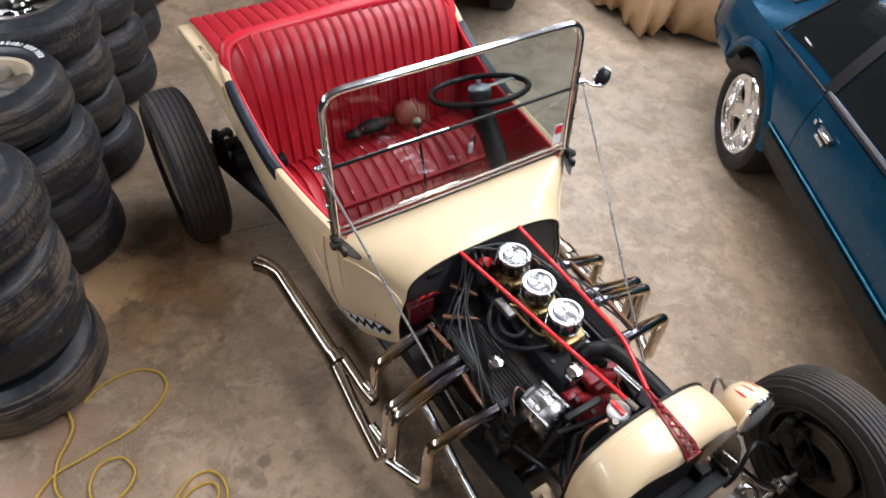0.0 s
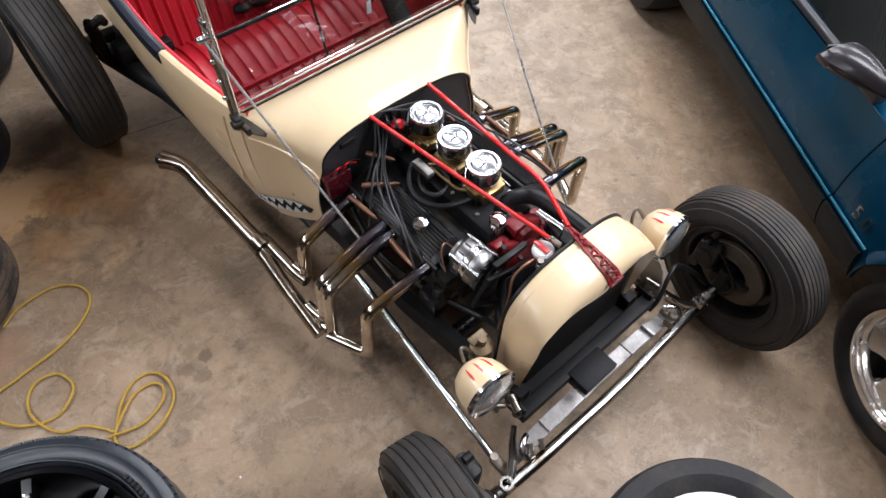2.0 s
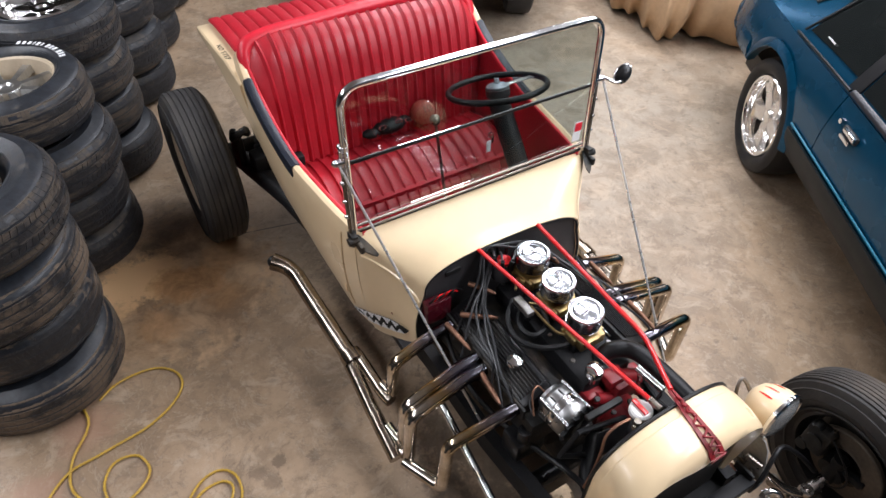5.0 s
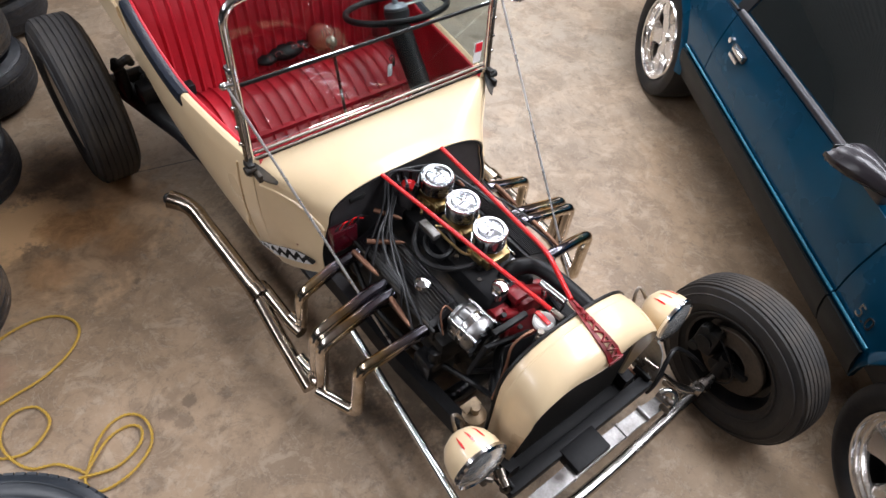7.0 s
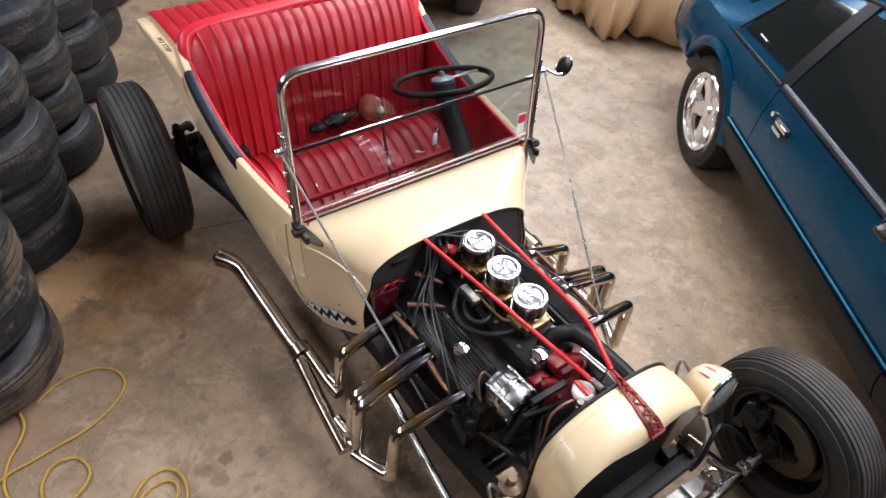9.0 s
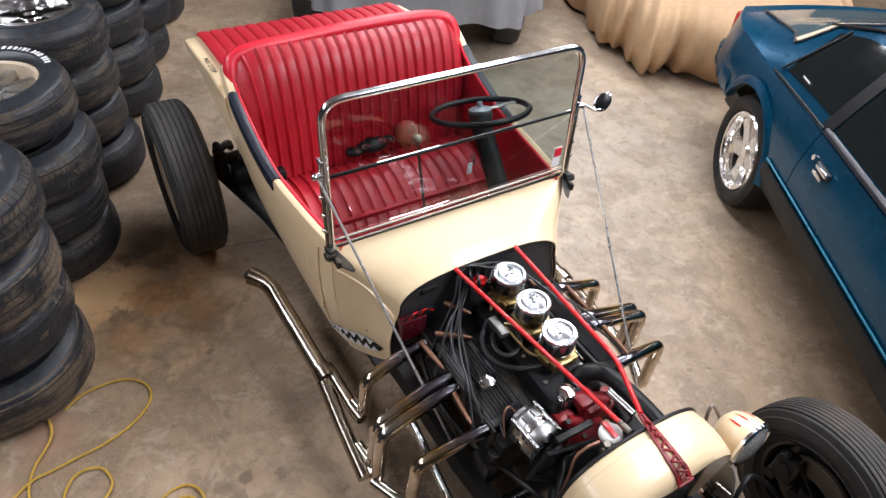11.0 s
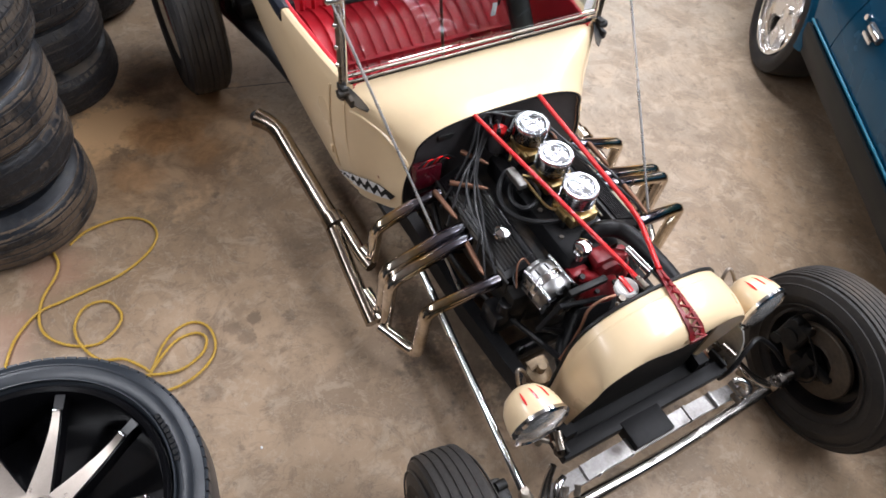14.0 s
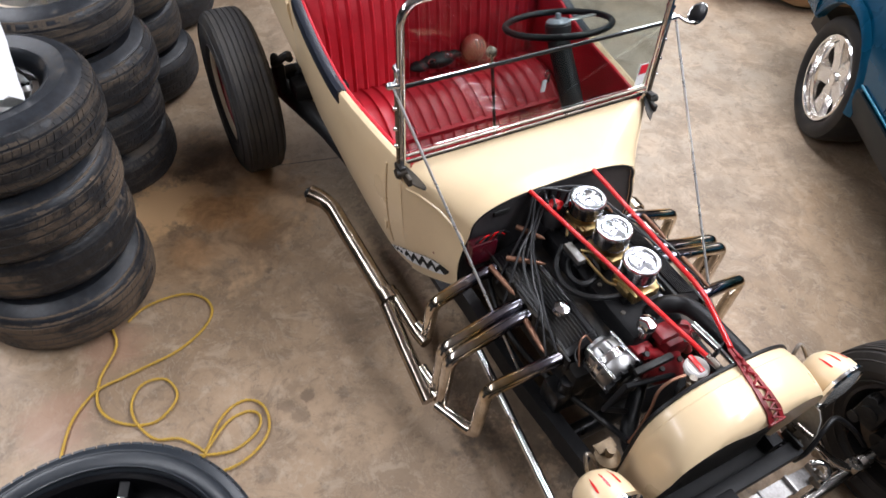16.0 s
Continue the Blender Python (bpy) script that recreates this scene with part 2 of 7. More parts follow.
BLUE_PAINT = mat("metallic_teal_paint", (0.0008, 0.055, 0.115), 0.27, 0.45, var=0.10, scale=3, coat=0.22, rvar=0.2, ior=1.33)
BLUE_STRIPE = mat("bright_blue_moulding", (0.012, 0.15, 0.24), 0.35, 0.2, var=0.05)
GREY_SILL = mat("grey_sill_paint", (0.008, 0.011, 0.012), 0.40, 0.0, var=0.12, scale=5, ior=1.22)
BLACK_PLASTIC = mat("grained_black_plastic", (0.028, 0.027, 0.029), 0.45, var=0.15, scale=20, bump=0.15, bscale=160)
GUNMETAL = mat("satin_dark_mirror_shell", (0.022, 0.019, 0.022), 0.26, 0.0, var=0.1)
TAN_COVER = mat("tan_car_cover_cloth", (0.44, 0.29, 0.165), 0.85, var=0.12, scale=5, bump=0.25, bscale=150)
GREY_COVER = mat("silver_grey_car_cover", (0.23, 0.235, 0.25), 0.55, 0.1, var=0.15, scale=6, bump=0.25, bscale=60)
ROPE = mat("yellow_cord_sheath", (0.52, 0.32, 0.045), 0.5, var=0.2, scale=30, bump=0.2, bscale=120)
RED_GLASS = mat("red_tail_lamp", (0.45, 0.01, 0.012), 0.12, coat=0.6, var=0.1)
BEIGE_TRIM = mat("pale_beige_panel", (0.52, 0.42, 0.30), 0.45, var=0.1)
CLEAR = glass_mat("windscreen_glass", (0.47, 0.52, 0.50))
DARK_GLASS = mat("tinted_car_glass", (0.010, 0.012, 0.012), 0.04, var=0.1, coat=0.0, ior=1.75)
LENS = mat("fluted_lamp_lens", (0.72, 0.73, 0.72), 0.10, 0.75, var=0.25, scale=40, bump=0.5, bscale=60)
PAPER = mat("white_paper_label", (0.80, 0.80, 0.82), 0.6, var=0.04)
FIN_GREY = mat("dusty_core_fin", (0.05, 0.047, 0.045), 0.5, 0.3, var=0.3, scale=30)
CORE = mat("black_radiator_core", (0.010, 0.010, 0.010), 0.5, var=0.3, scale=20)
WALL_PAINT = mat("painted_block_wall", (0.07, 0.07, 0.07), 0.8, var=0.1, scale=2, bump=0.2, bscale=20)
CEILING_PAINT = mat("pale_ceiling_sheet", (0.55, 0.55, 0.56), 0.8, var=0.06, scale=2)

# ribs of the sheet ceiling
nt = CEILING_PAINT.node_tree
wave = nt.nodes.new("ShaderNodeTexWave")
wave.bands_direction = "Y"
wave.inputs["Scale"].default_value, wave.inputs["Distortion"].default_value = 1.6, 0.3
wave_co = nt.nodes.new("ShaderNodeTexCoord")
nt.links.new(wave_co.outputs["Object"], wave.inputs["Vector"])
rib = nt.nodes.new("ShaderNodeBump")
rib.inputs["Strength"].default_value, rib.inputs["Distance"].default_value = 1.0, 0.06
nt.links.new(wave.outputs["Fac"], rib.inputs["Height"])
nt.links.new(rib.outputs[0], nt.nodes["Principled BSDF"].inputs["Normal"])


def concrete():
    m = bpy.data.materials.new("stained_concrete")
    m.use_nodes = True
    nt = m.node_tree
    b = nt.nodes["Principled BSDF"]
    co = nt.nodes.new("ShaderNodeTexCoord")

    def noise_node(scale, detail=6, rough=0.6, dist=0.0):
        n = nt.nodes.new("ShaderNodeTexNoise")
        n.inputs["Scale"].default_value, n.inputs["Detail"].default_value = scale, detail
        n.inputs["Roughness"].default_value, n.inputs["Distortion"].default_value = rough, dist
        nt.links.new(co.outputs["Object"], n.inputs["Vector"])
        return n.outputs[0]

    def ranged(sock, a, c, lo=0.0, hi=1.0):
        r = nt.nodes.new("ShaderNodeMapRange")
        for k, v in zip((1, 2, 3, 4), (a, c, lo, hi)):
            r.inputs[k].default_value = v
        nt.links.new(sock, r.inputs[0])
        return r.outputs[0]

    def blend(fac, a, c):
        x = nt.nodes.new("ShaderNodeMix")
        x.data_type = "RGBA"
        nt.links.new(fac, x.inputs["Factor"])
        for sock, v in (("A", a), ("B", c)):
            if isinstance(v, tuple):
                x.inputs[sock].default_value = (*v, 1)
            else:
                nt.links.new(v, x.inputs[sock])
        return x.outputs["Result"]

    def spot(x, y, r, soft, wobble):
        """A patch round (x, y) with an uneven edge."""
        d = nt.nodes.new("ShaderNodeVectorMath")
        d.operation = "DISTANCE"
        nt.links.new(co.outputs["Object"], d.inputs[0])
        d.inputs[1].default_value = (x, y, 0)
        w = nt.nodes.new("ShaderNodeMath")
        w.operation = "MULTIPLY_ADD"
        nt.links.new(noise_node(wobble, 8, 0.68), w.inputs[0])
        w.inputs[1].default_value = r * 2.4
        nt.links.new(d.outputs["Value"], w.inputs[2])
        w2 = nt.nodes.new("ShaderNodeMath")
        w2.operation = "MULTIPLY_ADD"
        nt.links.new(noise_node(wobble * 5.5, 6, 0.7), w2.inputs[0])
        w2.inputs[1].default_value = r * 1.2
        nt.links.new(w.outputs[0], w2.inputs[2])
        w = w2
        return ranged(w.outputs[0], r * 2.8 + soft * 0.3, r * 2.8 - soft * 0.3)

    def times(a, v):
        x = nt.nodes.new("ShaderNodeMath")
        x.operation = "MULTIPLY"
        nt.links.new(a, x.inputs[0])
        if isinstance(v, float):
            x.inputs[1].default_value = v
        else:
            nt.links.new(v, x.inputs[1])
        return x.outputs[0]

    def drips(scale, size, share):
        """Round drips, a share of the cells of a loose net, with ragged edges."""
        v = nt.nodes.new("ShaderNodeTexVoronoi")
        v.inputs["Scale"].default_value = scale
        nt.links.new(co.outputs["Object"], v.inputs["Vector"])
        ragged = nt.nodes.new("ShaderNodeMath")
        ragged.operation = "MULTIPLY_ADD"
        nt.links.new(noise_node(scale * 5, 6, 0.7), ragged.inputs[0])
        ragged.inputs[1].default_value = 0.30
        nt.links.new(v.outputs["Distance"], ragged.inputs[2])
        picked = nt.nodes.new("ShaderNodeSeparateColor")
        nt.links.new(v.outputs["Color"], picked.inputs[0])
        return times(ranged(ragged.outputs[0], size + 0.20, size + 0.10), ranged(picked.outputs[0], 1 - share, 1 - share * 0.6))

    def veins(scale, width):
        """Thin wandering lines where a noise crosses its mean."""
        d = nt.nodes.new("ShaderNodeMath")
        d.operation = "SUBTRACT"
        nt.links.new(noise_node(scale, 5, 0.6, 0.8), d.inputs[0])
        d.inputs[1].default_value = 0.5
        a = nt.nodes.new("ShaderNodeMath")
        a.operation = "ABSOLUTE"
        nt.links.new(d.outputs[0], a.inputs[0])
        return ranged(a.outputs[0], width, width * 0.3)

    # trowelled slab: warm tan, worn grey towards the coupe
    col = blend(ranged(noise_node(1.5, 9, 0.66, 0.3), 0.38, 0.62), FLOOR_PALE, FLOOR_MID)
    col = blend(times(spot(1.35, 1.5, 1.5, 3.0, 0.9), 0.78), col, FLOOR_GREY)
    col = blend(ranged(noise_node(4.4, 10, 0.70, 0.5), 0.48, 0.58, 0.0, 0.50), col, (0.190, 0.137, 0.092))
    col = blend(ranged(noise_node(7.5, 10, 0.74, 0.9), 0.53, 0.60, 0.0, 0.50), col, (0.47, 0.365, 0.265))
    col = blend(ranged(noise_node(16, 9, 0.74, 0.6), 0.54, 0.62, 0.0, 0.42), col, (0.160, 0.116, 0.080))
    col = blend(ranged(noise_node(33, 7, 0.72), 0.58, 0.66, 0.0, 0.32), col, (0.47, 0.39, 0.30))
    col = blend(ranged(noise_node(85, 5, 0.7), 0.60, 0.68, 0.0, 0.40), col, (0.14, 0.11, 0.085))
    col = blend(times(veins(2.6, 0.010), 0.20), col, (0.12, 0.095, 0.075))
    col = blend(times(veins(5.5, 0.008), 0.22), col, (0.52, 0.44, 0.34))
    col = blend(times(drips(4.2, 0.16, 0.14), 0.20), col, (0.105, 0.085, 0.068))
    col = blend(times(drips(11.0, 0.12, 0.10), 0.50), col, (0.085, 0.066, 0.052))
    # soaked patch beside the tyre stacks: ochre, rust and brown in one uneven pool
    col = blend(times(spot(-1.02, 0.90, 0.42, 0.22, 4.0), 0.95), col, blend(ranged(noise_node(5.2, 9, 0.68, 0.4), 0.42, 0.60), (0.50, 0.335, 0.200), (0.235, 0.150, 0.086)))
    for x, y, r, soft, k in STAINS_OCHRE:
        col = blend(times(spot(x, y, r, soft, 7.0), k), col, (0.68, 0.43, 0.225))
    rust = blend(ranged(noise_node(9.0, 8, 0.70, 0.5), 0.40, 0.60), (0.52, 0.285, 0.125), (0.29, 0.150, 0.062))
    for x, y, r, soft, k in STAINS_RUST:
        col = blend(times(spot(x, y, r, soft, 6.0), k), col, rust)
    for x, y, r, soft, k in STAINS_RED:
        col = blend(times(spot(x, y, r, soft, 4.0), k), col, (0.34, 0.190, 0.125))
    # oil spots, plus shade under the hot rod painted into the floor colour
    for x, y, r, soft, k in STAINS_OIL_AND_SHADE:
        col = blend(times(spot(x, y, r, soft, max(9.0, 0.8 / r)), 0.8 * k), col, (0.060, 0.045, 0.034))
    # hairline construction joint that comes out from under the hot rod
    apart = nt.nodes.new("ShaderNodeVectorMath")
    apart.operation = "DOT_PRODUCT"
    nt.links.new(co.outputs["Object"], apart.inputs[0])
    apart.inputs[1].default_value = (0.214, 0.977, 0.0)
    off_line = nt.nodes.new("ShaderNodeMath")
    off_line.operation = "SUBTRACT"
    nt.links.new(apart.outputs["Value"], off_line.inputs[0])
    off_line.inputs[1].default_value = 0.911
    wide = nt.nodes.new("ShaderNodeMath")
    wide.operation = "ABSOLUTE"
    nt.links.new(off_line.outputs[0], wide.inputs[0])
    joint = times(ranged(wide.outputs[0], 0.006, 0.002), spot(-0.40, 1.0, 0.30, 0.2, 3.0))
    col = blend(times(joint, 0.75), col, (0.05, 0.042, 0.036))
    nt.links.new(col, b.inputs["Base Color"])
    nt.links.new(ranged(noise_node(3.0, 6), 0.3, 0.7, 0.38, 0.62), b.inputs["Roughness"])
    bp = nt.nodes.new("ShaderNodeBump")
    bp.inputs["Strength"].default_value, bp.inputs["Distance"].default_value = 0.25, 0.003
    nt.links.new(noise_node(45, 8, 0.7), bp.inputs["Height"])
    nt.links.new(bp.outputs[0], b.inputs["Normal"])
    return m


FLOOR_PALE, FLOOR_MID, FLOOR_GREY = (0.425, 0.302, 0.198), (0.282, 0.194, 0.120), (0.345, 0.303, 0.246)
#   x, y, radius, softness of the edge, strength
STAINS_OCHRE = [(-1.21, 0.99, 0.16, 0.08, 0.95), (-1.09, 1.04, 0.11, 0.08, 0.85), (-1.06, 0.93, 0.06, 0.06, 0.6), (-1.28, 0.88, 0.08, 0.08, 0.7), (-1.00, 0.80, 0.05, 0.06, 0.5)]
STAINS_RUST = [(-1.03, 0.88, 0.11, 0.10, 0.9), (-0.93, 0.88, 0.10, 0.10, 0.8), (-0.88, 0.72, 0.09, 0.12, 0.6), (-1.15, 0.68, 0.09, 0.10, 0.55), (-0.80, 0.98, 0.11, 0.12, 0.5)]
STAINS_RED = [(-1.55, 0.32, 0.10, 0.12, 0.55), (-1.77, 0.07, 0.12, 0.12, 0.55), (-1.53, 0.45, 0.06, 0.08, 0.4), (0.95, 0.42, 0.05, 0.06, 0.3)]
# oil spots; the last four paint shade under the car, pipes and exhaust
STAINS_OIL_AND_SHADE = [(-0.97, 1.30, 0.11, 0.10, 0.55), (-1.07, 1.18, 0.06, 0.08, 0.55), (-0.93, 1.10, 0.05, 0.08, 0.40), (-1.10, 0.72, 0.04, 0.06, 0.30), (-0.95, -0.186, 0.026, 0.02, 0.65), (-0.832, -0.23, 0.024, 0.02, 0.5), (-1.037, -0.19, 0.032, 0.03, 0.5), (-1.00, -0.244, 0.034, 0.03, 0.5), (-1.172, -0.405, 0.036, 0.04, 0.45), (-1.115, -0.098, 0.026, 0.03, 0.4), (-0.968, 0.018, 0.026, 0.03, 0.35), (-0.90, 0.447, 0.016, 0.02, 0.4), (-1.19, 0.49, 0.022, 0.02, 0.35), (-0.42, -0.72, 0.16, 0.20, 0.45), (-0.66, 0.05, 0.14, 0.22, 0.30), (-0.05, -0.5, 0.42, 0.25, 0.7), (-0.05, 0.4, 0.40, 0.3, 0.6)]
CONCRETE = concrete()

# ---------------- mesh tools ----------------
def to_mesh(name, bm, material, sharp=38.0):
    for e in bm.edges:
        if len(e.link_faces) == 2:
            e.smooth = e.calc_face_angle(0.0) < radians(sharp)
    for fc in bm.faces:
        fc.smooth = True
    me = bpy.data.meshes.new(name)
    bm.to_mesh(me)
    bm.free()
    if material is not None:
        me.materials.append(material)
    return me


def part(name, bm, material, parent, label="", sharp=38.0):
    """One mesh object under a thing or under a part."""
    ob = new(name, to_mesh(name, bm, material, sharp))
    ob.parent = parent
    if label:
        tagged(ob, label)
    return ob


def thing(name, label, category, group="", m=None, kind=""):
    ob = new(name)
    ob.empty_display_size = 0.05
    if m is not None:
        ob.matrix_world = m
    return tagged(ob, label, category, group, kind)


def solid(name, bm, material, label, category, group="", kind="", m=None):
    ob = new(name, to_mesh(name, bm, material))
    if m is not None:
        ob.matrix_world = m
    return tagged(ob, label, category, group, kind)


def B():
    return bmesh.new()


def aligned(p, q):
    p, q = Vector(p), Vector(q)
    return Matrix.Translation(p) @ (q - p).to_track_quat("Z", "Y").to_matrix().to_4x4(), (q - p).length


def box(bm, c, s, m=None, bev=0.0):
    r = bmesh.ops.create_cube(bm, size=1.0, matrix=(m or Matrix()) @ Matrix.Translation(c) @ Matrix.Diagonal((*s, 1)))
    if bev:
        edges = list({e for v in r["verts"] for e in v.link_edges})
        bmesh.ops.bevel(bm, geom=edges, offset=bev, segments=2, affect="EDGES", profile=0.5)
    return bm


def cyl(bm, p, q, r, r2=None, seg=20):
    m, length = aligned(p, q)
    bmesh.ops.create_cone(bm, cap_ends=True, segments=seg, radius1=r, radius2=r if r2 is None else r2, depth=length, matrix=m @ Matrix.Translation((0, 0, length / 2)))
    return bm


def ball(bm, c, r, scale=(1, 1, 1), seg=20):
    bmesh.ops.create_uvsphere(bm, u_segments=seg, v_segments=max(8, seg // 2), radius=r, matrix=Matrix.Translation(c) @ Matrix.Diagonal((*scale, 1)))
    return bm


def lathe(bm, profile, m=None, seg=32, closed=False):
    """Turns (radius, z) pairs round the z axis of m."""
    m = m or Matrix()
    rings = []
    for r, z in profile:
        rings.append([bm.verts.new(m @ Vector((r * math.cos(2 * math.pi * k / seg), r * math.sin(2 * math.pi * k / seg), z))) for k in range(seg)])
    pairs = list(zip(rings, rings[1:])) + ([(rings[-1], rings[0])] if closed else [])
    for a, b in pairs:
        for k in range(seg):
            j = (k + 1) % seg
            bm.faces.new((a[k], a[j], b[j], b[k]))
    if not closed:
        for ring, flip in ((rings[0], True), (rings[-1], False)):
            if (ring[0].co - ring[seg // 2].co).length > 1e-5:
                bm.faces.new(ring[::-1] if flip else ring)
    bmesh.ops.remove_doubles(bm, verts=[v for g in rings for v in g], dist=1e-6)
    return bm


def loft(bm, rings, closed=True, caps=True):
    vs = [[bm.verts.new(p) for p in ring] for ring in rings]
    n = len(vs[0])
    for a, b in zip(vs, vs[1:]):
        for k in range(n if closed else n - 1):
            j = (k + 1) % n
            bm.faces.new((a[k], a[j], b[j], b[k]))
    if caps and closed:
        bm.faces.new(vs[0][::-1])
        bm.faces.new(vs[-1])
    bmesh.ops.recalc_face_normals(bm, faces=bm.faces)
    return bm


def rounded(pts, r, n=5):
    """A polyline with its corners rounded to radius r."""
    pts = [Vector(p) for p in pts]
    out = [pts[0]]
    for a, b, c in zip(pts, pts[1:], pts[2:]):
        u, v = (a - b), (c - b)
        k = min(r, 0.45 * u.length, 0.45 * v.length)
        p, q = b + u.normalized() * k, b + v.normalized() * k
        for i in range(n + 1):
            t = i / n
            out.append((1 - t) ** 2 * p + 2 * t * (1 - t) * b + t * t * q)
    return out + [pts[-1]]


def flowing(pts, n=6, loop=False):
    """A smooth line through points (Catmull-Rom)."""
    p = [Vector(q) for q in pts]
    get = (lambda i: p[i % len(p)]) if loop else (lambda i: p[max(0, min(len(p) - 1, i))])
    out = []
    for i in range(len(p) if loop else len(p) - 1):
        a, b, c, d = get(i - 1), get(i), get(i + 1), get(i + 2)
        for k in range(n):
            t = k / n
            out.append(0.5 * ((2 * b) + (c - a) * t + (2 * a - 5 * b + 4 * c - d) * t * t + (3 * b - a - 3 * c + d) * t ** 3))
    return out if loop else out + [p[-1]]


def tube(bm, pts, r, seg=10, radii=None, loop=False):
    """A round tube along a line of points."""
    pts = [Vector(p) for p in pts]
    n, rings = len(pts), []
    up = Vector((0, 0, 1))
    for i, p in enumerate(pts):
        a, b = (pts[i - 1], pts[(i + 1) % n]) if loop else (pts[max(0, i - 1)], pts[min(n - 1, i + 1)])
        d = (b - a).normalized()
        if i == 0:
            side = d.cross(up)
            side = side.normalized() if side.length > 1e-3 else d.cross(Vector((1, 0, 0))).normalized()
        else:
            side = (side - d * side.dot(d)).normalized()
        other = d.cross(side)
        k = radii[i] if radii else r
        rings.append([p + k * (math.cos(2 * math.pi * j / seg) * side + math.sin(2 * math.pi * j / seg) * other) for j in range(seg)])
    if loop:
        return loft(bm, rings + rings[:1], caps=False)
    return loft(bm, rings)


def grid_surface(bm, rows, thick=0.0):
    """A sheet over rows of points; with a thickness it becomes a closed slab."""
    vs = [[bm.verts.new(p) for p in row] for row in rows]
    faces = [bm.faces.new((vs[i][j], vs[i][j + 1], vs[i + 1][j + 1], vs[i + 1][j])) for i in range(len(vs) - 1) for j in range(len(vs[0]) - 1)]
    bmesh.ops.recalc_face_normals(bm, faces=faces)
    if thick:
        bmesh.ops.solidify(bm, geom=faces, thickness=thick)
    return bm

# ---------------- the garage ----------------
bm = B()
bmesh.ops.create_grid(bm, x_segments=2, y_segments=2, size=7.0, matrix=Matrix.Translation((0.5, 1.5, 0)))
solid("floor", bm, CONCRETE, "stained and worn bare concrete garage floor", "floor", kind="structure")
for wall_name, c, s in (("wall_north", (0.5, 8.6, 1.9), (14.4, 0.2, 3.8)), ("wall_south", (0.5, -5.6, 1.9), (14.4, 0.2, 3.8)), ("wall_east", (7.6, 1.5, 1.9), (0.2, 14.0, 3.8)), ("wall_west", (-6.6, 1.5, 1.9), (0.2, 14.0, 3.8))):
    solid(wall_name, box(B(), c, s), WALL_PAINT, "plain painted garage wall", "wall", kind="structure")
solid("ceiling", box(B(), (0.5, 1.5, 3.9), (14.4, 14.4, 0.1)), CEILING_PAINT, "plain pale garage ceiling", "ceiling", kind="structure")

# ---------------- the hot rod ----------------
rod = thing("hot_rod", "cream open hot rod with red seats and exposed chrome engine", "car")

# --- tub: side walls, from the windscreen back to the seat ---
#   y, top z, half width at top, half width at middle, half width at bottom, bottom z
TUB = [(0.0, 0.780, 0.495, 0.475, 0.434, 0.260), (0.08, 0.783, 0.505, 0.487, 0.450, 0.250), (0.19, 0.786, 0.520, 0.500, 0.458, 0.240), (0.42, 0.797, 0.543, 0.512, 0.450, 0.225), (0.55, 0.825, 0.550, 0.517, 0.444, 0.222), (0.68, 0.868, 0.553, 0.520, 0.440, 0.222),
       (0.80, 0.925, 0.554, 0.522, 0.438, 0.225), (0.88, 0.985, 0.552, 0.522, 0.436, 0.23), (0.94, 1.012, 0.545, 0.520, 0.43, 0.24), (0.99, 0.965, 0.540, 0.512, 0.43, 0.26)]


def tub_outer(row, side):
    y, zt, wt, wm, wb, zb = row
    pts = []
    for k in range(9):
        t = k / 8
        z = zb + (zt - zb) * t
        w = (1 - t) ** 2 * wb + 2 * t * (1 - t) * (wm + 0.035) + t * t * wt
        pts.append(Vector((side * w, y, z)))
    return pts


def dense(rows, n):
    """More stations, smoothly between the given ones."""
    pts = [np.array(r) for r in rows]
    out = []
    for i in range(len(pts) - 1):
        a, b, c, d = pts[max(0, i - 1)], pts[i], pts[i + 1], pts[min(len(pts) - 1, i + 2)]
        for k in range(n):
            t = k / n
            out.append(0.5 * (2 * b + (c - a) * t + (2 * a - 5 * b + 4 * c - d) * t * t + (3 * b - a - 3 * c + d) * t ** 3))
    return out + [pts[-1]]


TUB_D = dense(TUB, 3)
